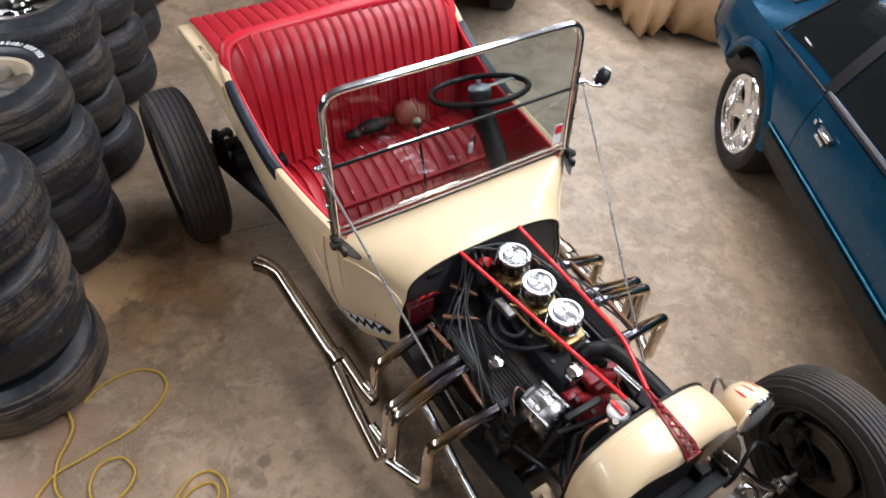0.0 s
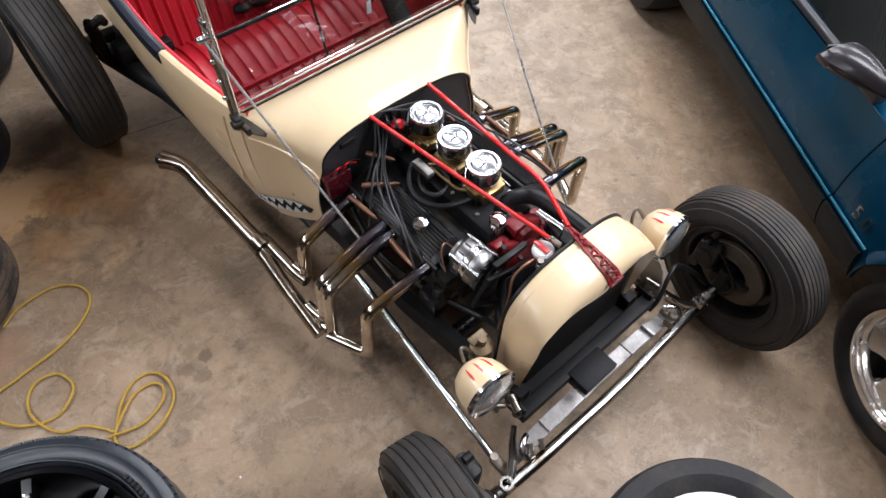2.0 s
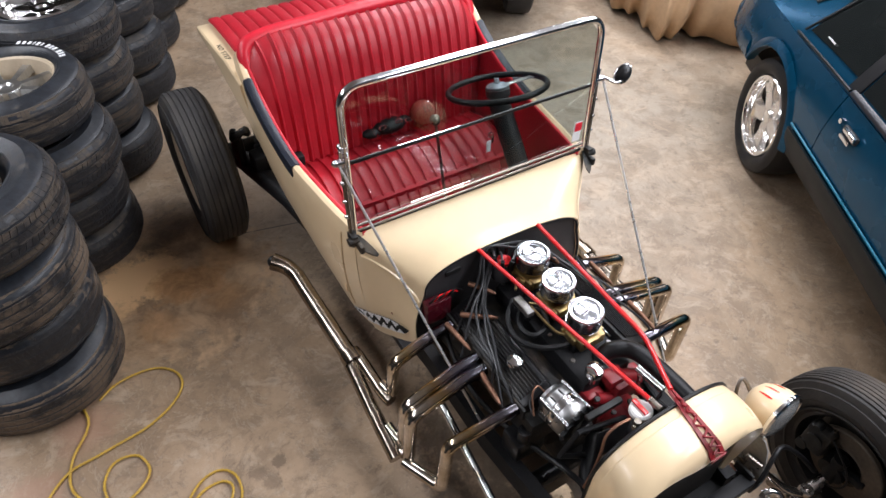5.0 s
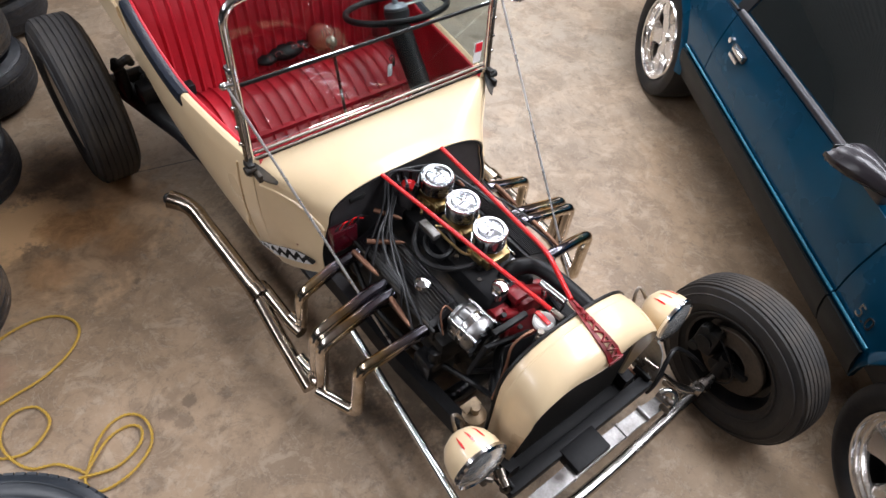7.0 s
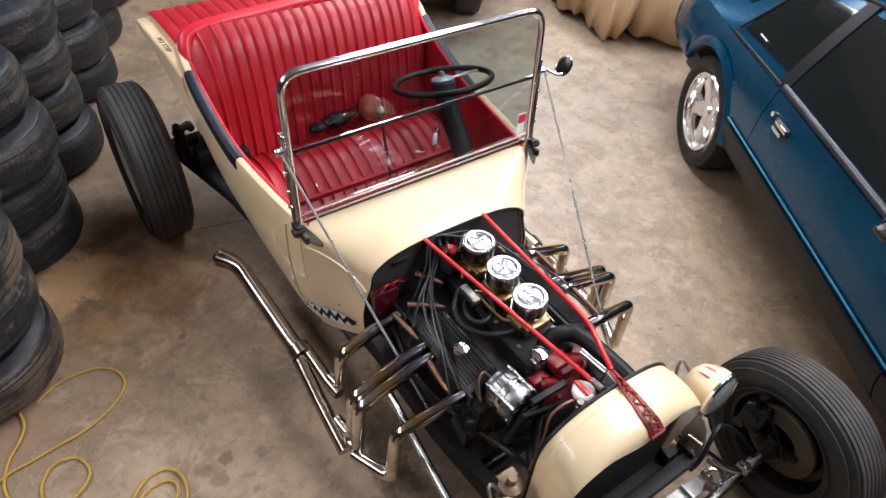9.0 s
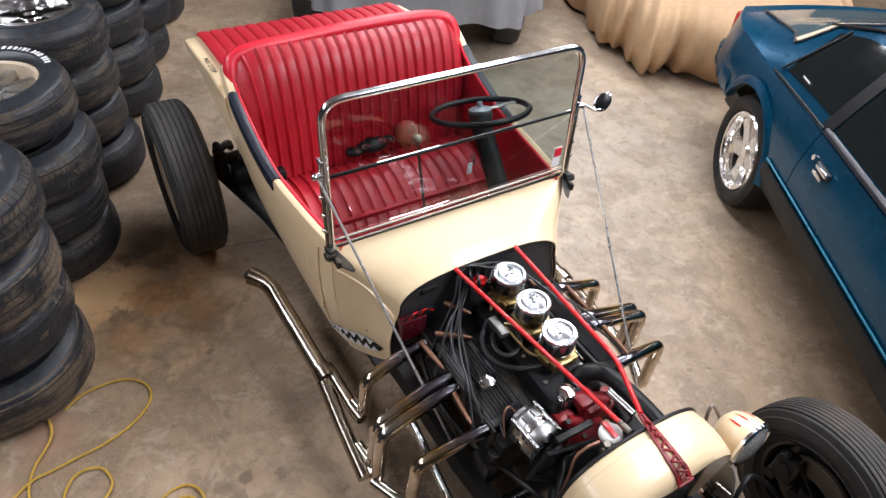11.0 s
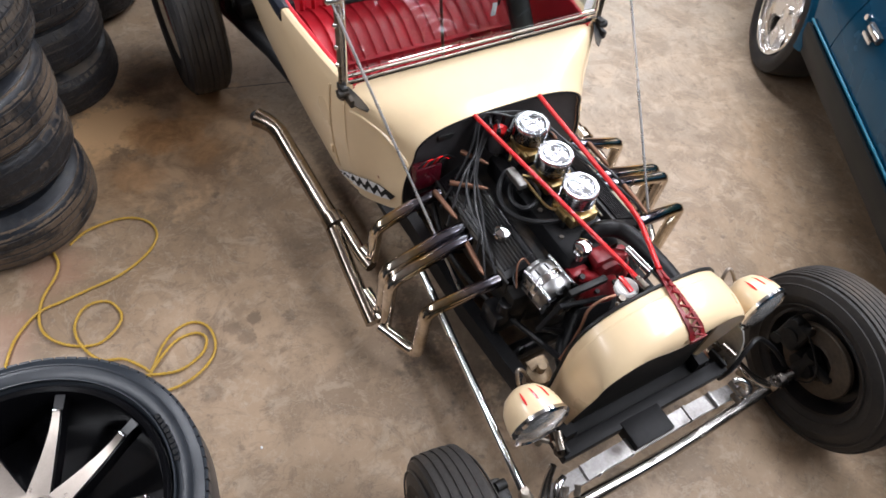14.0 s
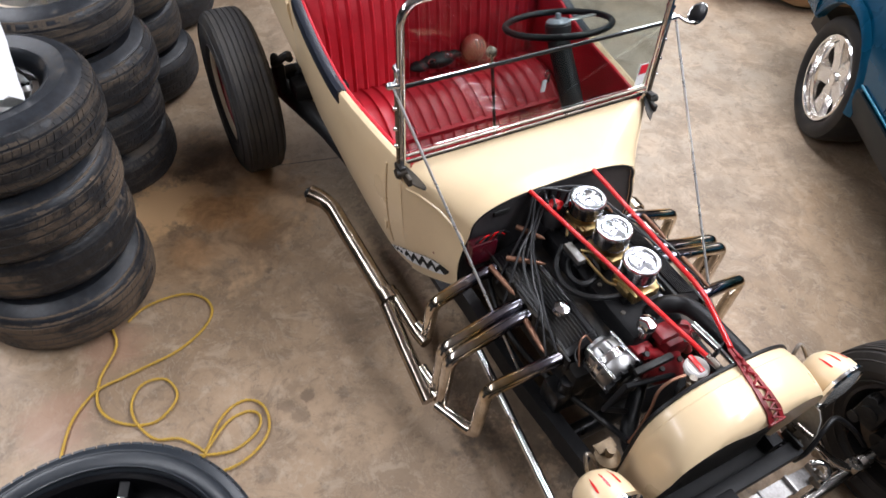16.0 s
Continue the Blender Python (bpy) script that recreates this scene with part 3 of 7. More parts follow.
for side in (-1, 1):
    bm = B()
    rings = []
    for row in TUB_D:
        outer = tub_outer(row, side)
        top = outer[-1]
        rim = [top + Vector((-side * 0.004, 0, 0.010)), top + Vector((-side * 0.016, 0, 0.014)), top + Vector((-side * 0.028, 0, 0.008))]
        inner = [p + Vector((-side * 0.030, 0, 0)) for p in outer[::-1]]
        rings.append(outer + rim + inner)
    loft(bm, rings)
    body_side = part("body_side", bm, CREAM, rod)
    # red lining inside
    bm = B()
    rows = [[p + Vector((-side * (0.034 if k < 8 else 0.030), 0, -0.004)) for k, p in enumerate(tub_outer(row, side)) if k > 1] for row in TUB_D if row[0] < 0.86]
    part("side_lining", grid_surface(bm, rows, 0.006), RED_VINYL, rod, "red vinyl side lining")
    # dark leather rail strip
    bm = B()
    rings = []
    for row in TUB_D:
        if 0.40 <= row[0] <= 0.84:
            top = tub_outer(row, side)[-1]
            rings.append([top + Vector((side * a, 0, z)) for a, z in ((0.004, -0.035), (0.006, 0.0), (0.002, 0.014), (-0.016, 0.019), (-0.032, 0.012), (-0.036, -0.01), (-0.02, -0.012))])
    part("rail_strip", loft(bm, rings), DARK_TRIM, rod, "dark navy leather strip on the body rail")
    # red beading along the inner rail
    bm = B()
    tube(bm, [tub_outer(row, side)[-1] + Vector((-side * 0.036, 0, 0.006)) for row in TUB_D], 0.007, 8)
    part("rail_beading", bm, BRIGHT_RED, rod, "red vinyl beading")

# tub floor and back panel
part("tub_floor", box(B(), (0, 0.42, 0.262), (0.80, 1.15, 0.03)), DARK_FRAME, rod)
bm = B()
box(bm, (0, 1.0, 0.60), (0.98, 0.03, 0.66), bev=0.01)
part("body_back", bm, CREAM, rod)

# --- cowl: from the firewall to the windscreen ---
#   y, half width, crown z, shoulder z, bottom half width, bottom z, corner power
COWL = [(-0.195, 0.338, 0.708, 0.590, 0.362, 0.345), (-0.165, 0.355, 0.715, 0.608, 0.374, 0.328), (-0.137, 0.374, 0.722, 0.630, 0.386, 0.314), (-0.102, 0.398, 0.735, 0.670, 0.398, 0.297), (-0.056, 0.442, 0.752, 0.712, 0.415, 0.278), (-0.02, 0.474, 0.767, 0.742, 0.428, 0.267), (0.012, 0.495, 0.778, 0.762, 0.436, 0.258)]


def cowl_ring(row, inset=0.0):
    y, w, zc, zs, wb, zb = row
    w, zc = w - inset, zc - inset
    right = []
    for k in range(7):  # side, from the bottom to the shoulder
        t = k / 7
        right.append((wb - inset + (w - wb + inset) * t + 0.018 * math.sin(math.pi * t), zb + (zs - zb) * t))
    for k in range(11):  # arch, from the shoulder to the crown
        a = (math.pi / 2) * k / 10
        right.append((w * math.cos(a) ** 0.71, zs + (zc - zs) * math.sin(a) ** 0.71))
    left = [(-x, z) for x, z in right[-2::-1]]
    return [Vector((x, y, z)) for x, z in right + left]


COWL_D = dense(COWL, 3)
bm = B()
rows = [cowl_ring(r) for r in COWL_D]
grid_surface(bm, rows, -0.006)
cowl = part("cowl", bm, CREAM, rod)
# firewall plate, with a rolled edge
bm = B()
ring = cowl_ring(COWL[0], 0.008)
loft(bm, [[p + Vector((0, 0.012, 0)) for p in ring], [p + Vector((0, 0.006, 0)) for p in ring]])
firewall = part("firewall", bm, FIREWALL, rod, "satin black firewall plate")
bm = B()
tube(bm, [p + Vector((0, 0.0, 0)) for p in cowl_ring(COWL[0], 0.003)], 0.005, 6)
part("firewall_edge", bm, BLACK_RUBBER, rod, "black rubber edging")

# --- seat ---
def rolls(bm, x0, x1, n, path, depth, flat=10):
    """Upholstered rolls side by side along a path in (y, z); the sheet bulges between seams."""
    cols = []
    for i in range(n * flat + 1):
        u = i / flat
        t = u - math.floor(u)
        bulge = depth * (0.30 * (1 - (2 * t - 1) ** 2) + 0.70 * (1 - (2 * t - 1) ** 12)) if i % flat else 0.0
        cols.append((x0 + (x1 - x0) * i / (n * flat), bulge))
    rows = []
    m = len(path)
    for k, (y, z) in enumerate(path):
        a, b = path[max(0, k - 1)], path[min(m - 1, k + 1)]
        ny, nz = -(b[1] - a[1]), b[0] - a[0]
        length = math.hypot(ny, nz)
        rows.append([Vector((x, y + ny / length * d, z + nz / length * d)) for x, d in cols])
    return rows


def curve2(pts, n=5):
    return [(p.x, p.y) for p in flowing([(a, b, 0) for a, b in pts], n)]


seat = rod
bm = B()
back_path = curve2([(0.775, 0.55), (0.785, 0.66), (0.800, 0.80), (0.830, 0.93), (0.872, 1.015), (0.925, 1.045)])
back_rows = rolls(bm, -0.500, 0.500, 21, back_path, 0.0065, 14)
for row in back_rows:
    for p in row:  # the top corners are rounded off
        p.z -= 0.07 * max(0.0, (abs(p.x) - 0.40) / 0.10) ** 2.5 * max(0.0, min(1.0, (p.z - 0.80) / 0.2))
grid_surface(bm, back_rows, -0.03)
part("seat_back", bm, RED_VINYL, rod, "pleated red vinyl seat back", sharp=70)
bm = B()
cushion_path = curve2([(0.37, 0.36), (0.345, 0.42), (0.360, 0.48), (0.415, 0.535), (0.50, 0.580), (0.58, 0.600), (0.67, 0.592), (0.775, 0.56)])
grid_surface(bm, rolls(bm, -0.440, 0.440, 17, cushion_path[::-1], 0.0105, 14), -0.03)
part("seat_cushion", bm, RED_VINYL, rod, "pleated red vinyl bench cushion", sharp=70)
part("seat_base", box(B(), (0, 0.58, 0.41), (0.86, 0.36, 0.24)), RED_VINYL, rod)
# bright red roll over the top of the seat back
bm = B()
crest = flowing([(-0.517, 0.888, 0.972), (-0.513, 0.912, 1.020), (-0.486, 0.930, 1.052), (-0.42, 0.938, 1.066), (-0.34, 0.941, 1.071), (-0.2, 0.946, 1.074), (0.0, 0.948, 1.083), (0.2, 0.946, 1.086), (0.34, 0.941, 1.082), (0.42, 0.938, 1.074), (0.486, 0.930, 1.055), (0.513, 0.912, 1.020), (0.517, 0.888, 0.972)], 5)
tube(bm, crest, 0.029, 14)
part("seat_top_roll", bm, BRIGHT_RED, rod, "bright red padded roll along the seat top")
bm = B()
tube(bm, [p + Vector((0, -0.026, -0.016)) for p in crest], 0.006, 6)
part("seat_piping", bm, DARK_TRIM, rod, "dark piping under the roll")

# --- rear box with its red lid ---
bm = B()
loft(bm, [[Vector((x, y, z)) for x, z in ((-w * 0.92, zb), (-w - 0.004, zt - 0.030), (-w - 0.003, zt - 0.006), (-w + 0.004, zt), (w - 0.004, zt), (w + 0.003, zt - 0.006), (w + 0.004, zt - 0.030), (w * 0.92, zb))] for y, w, zt, zb in ((0.89, 0.556, 0.912, 0.58), (1.0, 0.556, 0.918, 0.57), (1.10, 0.552, 0.918, 0.59), (1.22, 0.557, 0.917, 0.64), (1.38, 0.559, 0.911, 0.72), (1.50, 0.555, 0.898, 0.780), (1.52, 0.547, 0.888, 0.790))])
part("rear_box", bm, CREAM, rod)
bm = B()
lid_path = [(0.970, 0.936), (1.1, 0.937), (1.25, 0.935), (1.40, 0.927), (1.50, 0.911)]
grid_surface(bm, rolls(bm, -0.502, 0.502, 18, curve2(lid_path[::-1], 3), -0.010), 0.014)
part("box_lid", bm, RED_VINYL, rod, "pleated red vinyl box lid", sharp=70)
# worn warning on the lip of the box
warning = bpy.data.curves.new("warning_text", "FONT")
warning.body, warning.size, warning.extrude, warning.space_character = "NO STEP", 0.030, 0.0005, 1.25
warning.align_x = "CENTER"
warning.materials.append(DARK_IRON)
step_text = new("warning_text", warning)
step_text.parent = rod
step_text.matrix_basis = Matrix(((0, 1, 0, -0.5455), (-1, 0, 0, 1.165), (0, 0, 1, 0.9195), (0, 0, 0, 1)))

# --- windscreen ---
RAKE = math.tan(radians(3.5))


def ws(x, z, off=0.0):
    return Vector((x, 0.005 + (z - 0.82) * RAKE + off, z))


screen = part("windscreen_frame", tube(B(), rounded([ws(-0.492, 0.80), ws(-0.490, 1.315), ws(0.490, 1.315), ws(0.492, 0.80)], 0.075, 8), 0.0125, 12), CHROME, rod, "chrome windscreen hoop")
part("lower_rail", tube(B(), [ws(-0.485, 0.820), ws(0.485, 0.820)], 0.0060, 10), OLD_CHROME, screen)
part("centre_rail", box(B(), ws(0, 1.065), (0.955, 0.010, 0.011), bev=0.003), BLACK_RUBBER, screen, "black centre rail")
part("lower_rail", tube(B(), [ws(-0.485, 0.802, -0.004), ws(0.485, 0.806, -0.004)], 0.0045, 10), OLD_CHROME, screen)
part("rubber_seal", box(B(), ws(0, 0.793, 0.002), (0.95, 0.012, 0.010), bev=0.003), BLACK_RUBBER, screen)
for z0, z1 in ((0.835, 1.058), (1.072, 1.312)):
    bm = B()
    corners = [ws(-0.482, z0), ws(0.482, z0), ws(0.482, z1), ws(-0.482, z1)] if z1 < 1.1 else [ws(-0.482, z0), ws(0.482, z0), ws(0.482, 1.26), ws(0.43, z1), ws(-0.43, z1), ws(-0.482, 1.26)]
    loft(bm, [[p + Vector((0, -0.002, 0)) for p in corners], [p + Vector((0, 0.002, 0)) for p in corners]])
    pane = part("pane", bm, CLEAR, screen, "clear windscreen glass")
    pane.visible_shadow = False
for side in (-1, 1):
    bm = B()
    tube(bm, [ws(side * 0.503, 0.74), ws(side * 0.505, 1.085)], 0.008, 10)
    post = part("post", bm, OLD_CHROME, screen)
    bm = B()
    cyl(bm, ws(side * 0.486, 1.078), ws(side * 0.522, 1.078), 0.011)
    ball(bm, ws(side * 0.526, 1.078), 0.012)
    cyl(bm, ws(side * 0.5, 1.12, -0.01), ws(side * 0.5, 1.12, 0.02), 0.009)
    cyl(bm, ws(side * 0.503, 1.062), ws(side * 0.503, 1.118), 0.009)
    part("hinge", bm, CHROME, screen)
    for z in (0.87, 0.93, 1.0):
        part("post_stud", ball(B(), ws(side * 0.511, z), 0.0085, seg=12), CHROME, screen)
    bm = B()
    box(bm, (side * 0.503, -0.006, 0.790), (0.026, 0.045, 0.026), bev=0.007)
    cyl(bm, (side * 0.49, -0.018, 0.782), (side * 0.525, -0.018, 0.780), 0.015)
    box(bm, (side * 0.494, -0.036, 0.766), (0.016, 0.055, 0.030), bev=0.005)
    part("bracket", bm, DARK_IRON, screen, "dark iron windscreen bracket")
    bm = B()
    tube(bm, [ws(side * (0.518 if side < 0 else 0.532), 1.076), (-0.315, -0.555, 0.262) if side < 0 else (0.390, -0.755, 0.248)], 0.0045, 8)
    part("stay_rod", bm, STAY_METAL, screen, "thin chrome stay rod")
    bm = B()
    loft(bm, [[Vector((side * x, y, z + dz)) for dz in (0.0, 0.004)] + [Vector((side * (x - w), y + w * 0.4, z + 0.006 + dz)) for dz in (0.004, 0.0)] for x, y, z, w in ((0.512, -0.012, 0.776, 0.030), (0.505, -0.035, 0.768, 0.034), (0.490, -0.058, 0.757, 0.030), (0.470, -0.078, 0.748, 0.018), (0.456, -0.090, 0.744, 0.006))])
    part("bracket_foot", bm, DARK_IRON, screen, "worn dark foot plate on the cowl")
# registration stickers on the glass: plain bars
part("sticker", box(B(), ws(0.440, 0.885, -0.004), (0.036, 0.001, 0.085)), PAPER, screen, "white paper sticker")
part("sticker", box(B(), ws(0.440, 0.908, -0.0085), (0.030, 0.001, 0.036)), BRIGHT_RED, screen, "red paper sticker")
# rear view mirror on the driver's hinge
bm = B()
tube(bm, flowing([ws(0.54, 1.078), (0.565, -0.010, 1.066), (0.598, -0.012, 1.064)], 5), 0.0065, 10)
ball(bm, (0.600, -0.012, 1.066), 0.010, seg=14)
mirror_arm = part("mirror_arm", bm, CHROME, screen)
face = Vector((-0.45, -0.75, 0.48)).to_track_quat("Z", "Y").to_matrix().to_4x4()
MM = Matrix.Translation((0.604, -0.004, 1.086)) @ face @ Matrix.Rotation(radians(-32), 4, "Z") @ Matrix.Diagonal((0.80, 1.12, 1, 1))
part("mirror", lathe(B(), [(0.0, 0.010), (0.020, 0.009), (0.031, 0.004), (0.034, -0.003), (0.032, -0.006), (0.0, -0.006)], MM, 28), BLACK_PAINT, mirror_arm, "small oval black mirror")
part("mirror_bezel", lathe(B(), [(0.033, -0.008), (0.0365, -0.006), (0.0365, 0.000), (0.033, 0.002)], MM, 28, closed=True), CHROME, mirror_arm)

# --- steering wheel, column, lever ---
HORN_CAP = mat("pale_grey_horn_cap", (0.30, 0.33, 0.37), 0.35, 0.3, var=0.1)
WH = Matrix.Translation((0.335, 0.385, 0.905)) @ Euler((radians(-18), 0, 0)).to_matrix().to_4x4()
steering = part("steering_wheel", tube(B(), [WH @ Vector((0.200 * math.cos(a), 0.200 * math.sin(a), 0)) for a in np.linspace(0, 2 * math.pi, 41)[:-1]], 0.0125, 10, loop=True), BLACK_RUBBER, rod, "black steering wheel rim")
bm = B()
lathe(bm, [(0.0, 0.006), (0.040, 0.006), (0.050, -0.002), (0.05, -0.030), (0.03, -0.045), (0.0, -0.045)], WH, 24)
part("hub", bm, BLACK_PLASTIC, steering)
bm = B()
for a in (8,):
    box(bm, (0.11 * math.cos(radians(a)), 0.11 * math.sin(radians(a)), 0.0), (0.15, 0.028, 0.006), m=WH, bev=0.002)
part("spoke", bm, ALU, steering, "brushed metal spoke")
part("horn_cap", lathe(B(), [(0.0, 0.040), (0.010, 0.039), (0.013, 0.020), (0.040, 0.015), (0.047, 0.010), (0.047, 0.005), (0.0, 0.004)], WH, 24), HORN_CAP, steering)
bm = B()
tube(bm, [(0.335, 0.375, 0.86), (0.33, 0.16, 0.62), (0.325, -0.05, 0.45)], 0.044, 16)
part("steering_column", bm, DARK_FRAME, rod)
bm = B()
tube(bm, [(-0.01, 0.16, 0.36), (-0.012, 0.20, 0.60), (-0.012, 0.29, 0.90)], 0.006, 8)
lever = part("shift_lever", bm, OLD_CHROME, rod)
part("knob", ball(B(), (-0.012, 0.295, 0.915), 0.021), OLD_CHROME, lever, "dull metal shift knob")
bm = B()
box(bm, (-0.43, 0.715, 0.612), (0.06, 0.05, 0.05), bev=0.010)
box(bm, (-0.445, 0.66, 0.618), (0.035, 0.07, 0.02), bev=0.006)
part("seat_belt", bm, BLACK_RUBBER, rod, "black webbing seat belt and buckle")

# --- chassis ---
for side in (-1, 1):
    bm = B()
    rings = []
    for y, x, z in ((1.3, 0.36, 0.40), (0.9, 0.36, 0.34), (0.5, 0.34, 0.22), (-0.2, 0.31, 0.22), (-0.6, 0.315, 0.225), (-0.92, 0.295, 0.235), (-1.14, 0.27, 0.245)):
        rings.append([Vector((side * x + a, y, z + b)) for a, b in ((-0.022, -0.045), (0.022, -0.045), (0.022, 0.045), (-0.022, 0.045))])
    part("frame_rail", loft(bm, rings), DARK_FRAME, rod, "black box-section frame rail")
    # radius rod
    bm = B()
    tube(bm, [(side * 0.382, -0.34, 0.245), (side * 0.456, -1.19, 0.178)], 0.0145, 12)
    part("radius_rod", bm, CHROME, rod, "chrome radius rod")
    bm = B()
    cyl(bm, (side * 0.457, -1.20, 0.155), (side * 0.457, -1.20, 0.198), 0.013)
    box(bm, (side * 0.457, -1.235, 0.18), (0.035, 0.07, 0.03), bev=0.006)
    part("radius_rod_end", bm, OLD_CHROME, rod)
part("front_crossmember", box(B(), (0, -1.172, 0.262), (0.66, 0.046, 0.046), bev=0.005), DARK_FRAME, rod)
part("core_pan", box(B(), (0, -1.115, 0.232), (0.54, 0.07, 0.012), bev=0.003), DARK_FRAME, rod)
bm = B()
box(bm, (-0.04, -1.222, 0.262), (0.150, 0.088, 0.055), bev=0.005)
part("spring_mount", bm, DARK_FRAME, rod, "flat black spring mount plate")
# transverse leaf spring
bm = B()
for k, half in enumerate((0.385, 0.32, 0.25)):
    rows = []
    for i in range(17):
        x = -half + 2 * half * i / 16
        rows.append([Vector((x - 0.035, -1.245 + dy, 0.238 + 0.009 * k - 0.10 * (x / 0.42) ** 2 * 0.5 + dz)) for dy, dz in ((-0.024, 0), (0.024, 0), (0.024, 0.008), (-0.024, 0.008))])
    loft(bm, rows)
spring = part("leaf_spring", bm, SPRING_STEEL, rod, "grey transverse leaf spring")
for k in range(7):
    x = -0.36 + 0.12 * k
    if abs(x) < 0.1:
        continue
    part("spring_clip", box(B(), (x, -1.245, 0.252 - 0.05 * (x / 0.42) ** 2), (0.012, 0.054, 0.03), bev=0.002), SPRING_STEEL, spring)
# axle
axle = part("front_axle", tube(B(), flowing([(-0.60, -1.295, 0.225), (-0.54, -1.292, 0.203), (-0.47, -1.296, 0.190), (-0.3, -1.303, 0.187), (0, -1.307, 0.186), (0.3, -1.298, 0.187), (0.47, -1.291, 0.190), (0.54, -1.292, 0.203), (0.60, -1.295, 0.225)], 5), 0.0205, 16), AXLE_CHROME, rod, "chrome tube front axle")
for side in (-1, 1):
    bm = B()
    lathe(bm, [(0.014, -0.034), (0.023, -0.034), (0.024, -0.028), (0.024, 0.028), (0.022, 0.034), (0.014, 0.034)], Matrix.Translation((side * 0.494, -1.290, 0.194)), 24, closed=True)
    part("axle_boss", bm, AXLE_CHROME, axle)
    part("axle_collar", cyl(B(), (side * 0.522, -1.292, 0.196), (side * 0.548, -1.293, 0.207), 0.0255, seg=20), AXLE_CHROME, axle)
    # perch arm from the boss and the curled shackle at the spring's end
    bm = B()
    tube(bm, flowing([(side * 0.375, -1.192, 0.292), (side * 0.398, -1.212, 0.262), (side * 0.425, -1.243, 0.232), (side * 0.460, -1.275, 0.214), (side * 0.486, -1.289, 0.206)], 5), 0.013, 12, radii=[0.010 + 0.006 * min(1, k / 12) for k in range(21)])
    part("perch_arm", bm, AXLE_CHROME, axle, "forged chrome perch arm")
    bm = B()
    tube(bm, flowing([(side * 0.348, -1.228, 0.238), (side * 0.372, -1.236, 0.246), (side * 0.392, -1.256, 0.236), (side * 0.388, -1.274, 0.218), (side * 0.365, -1.276, 0.206)], 5), 0.012, 10)
    part("shackle", bm, CHROME, axle)
    for q in (0.0, 0.036):
        part("shackle_bolt", cyl(B(), (side * (0.318 + q), -1.262 + 0.3 * q, 0.232), (side * (0.333 + q), -1.286 + 0.3 * q, 0.214), 0.010, seg=10), OLD_CHROME, axle)
    bm = B()
    cyl(bm, (side * 0.585, -1.292, 0.262), (side * 0.640, -1.297, 0.275), 0.046)
    cyl(bm, (side * 0.596, -1.295, 0.215), (side * 0.596, -1.295, 0.335), 0.024)
    box(bm, (side * 0.600, -1.345, 0.300), (0.03, 0.085, 0.03), bev=0.010)
    brake = part("brake", bm, DARK_FRAME, rod, "dark oily brake and spindle")
    M, _ = aligned(Vector((side * 0.612, -1.305, 0.300)), Vector((side * 0.636, -1.308, 0.301)))
    part("brake_disc", lathe(B(), [(0.062, 0.0), (0.070, -0.006), (0.078, 0.0), (0.130, 0.0), (0.134, 0.004), (0.134, 0.018), (0.130, 0.022), (0.062, 0.022)], M, 44, closed=True), RUSTY_SHIELD, brake, "brown rusted brake disc")
    bm = B()
    box(bm, (side * 0.592, -1.205, 0.345), (0.056, 0.085, 0.115), bev=0.016)
    cyl(bm, (side * 0.556, -1.205, 0.350), (side * 0.584, -1.205, 0.350), 0.030)
    cyl(bm, (side * 0.560, -1.180, 0.295), (side * 0.590, -1.180, 0.295), 0.020)
    cyl(bm, (side * 0.562, -1.190, 0.402), (side * 0.590, -1.190, 0.402), 0.014)
    part("caliper", bm, DARK_IRON, brake, "oily black brake caliper")
    if side > 0:
        part("bleed_nipple", cyl(B(), (side * 0.592, -1.228, 0.400), (side * 0.590, -1.230, 0.425), 0.005, seg=8), CHROME, brake)
        part("sensor_loop", tube(B(), flowing([(side * 0.585, -1.215, 0.400), (side * 0.578, -1.26, 0.385), (side * 0.572, -1.330, 0.330), (side * 0.570, -1.350, 0.270), (side * 0.572, -1.325, 0.225), (side * 0.575, -1.29, 0.215)], 6), 0.0035, 8), BLACK_RUBBER, brake)
        part("brake_hose", tube(B(), flowing([(0.340, -1.190, 0.200), (0.352, -1.196, 0.270), (0.395, -1.178, 0.340), (0.450, -1.169, 0.357), (0.510, -1.212, 0.310), (0.560, -1.262, 0.240)], 6), 0.0085, 8), BLACK_RUBBER, rod)
    # upper shock mount: clevis, eye bolt and a copper bush on a black bracket
    bm = B()
    box(bm, (side * 0.305, -1.130, 0.236), (0.030, 0.060, 0.050), bev=0.006)
    box(bm, (side * 0.318, -1.150, 0.290), (0.012, 0.070, 0.040), bev=0.004)
    mount = part("shock_mount", bm, DARK_FRAME, rod, "black bracket with bolted shock mount")
    part("copper_bush", cyl(B(), (side * 0.305, -1.095, 0.262), (side * 0.318, -1.128, 0.262), 0.014, seg=14), COPPER, mount)
    M, _ = aligned(Vector((side * 0.328, -1.160, 0.282)), Vector((side * 0.345, -1.178, 0.300)))
    part("eye", lathe(B(), [(0.007, 0.0), (0.015, 0.0), (0.018, 0.006), (0.018, 0.014), (0.013, 0.018), (0.007, 0.018)], M, 18, closed=True), OLD_CHROME, mount)
    part("mount_bolt", cyl(B(), (side * 0.326, -1.085, 0.325), (side * 0.334, -1.135, 0.310), 0.012, seg=8), DARK_IRON, mount)
    part("mount_bolt", cyl(B(), (side * 0.330, -1.125, 0.345), (side * 0.345, -1.175, 0.335), 0.013, seg=10), OLD_CHROME, mount)
    part("mount_bolt", cyl(B(), (side * 0.318, -1.128, 0.268), (side * 0.322, -1.158, 0.262), 0.010, seg=8), CHROME, mount)

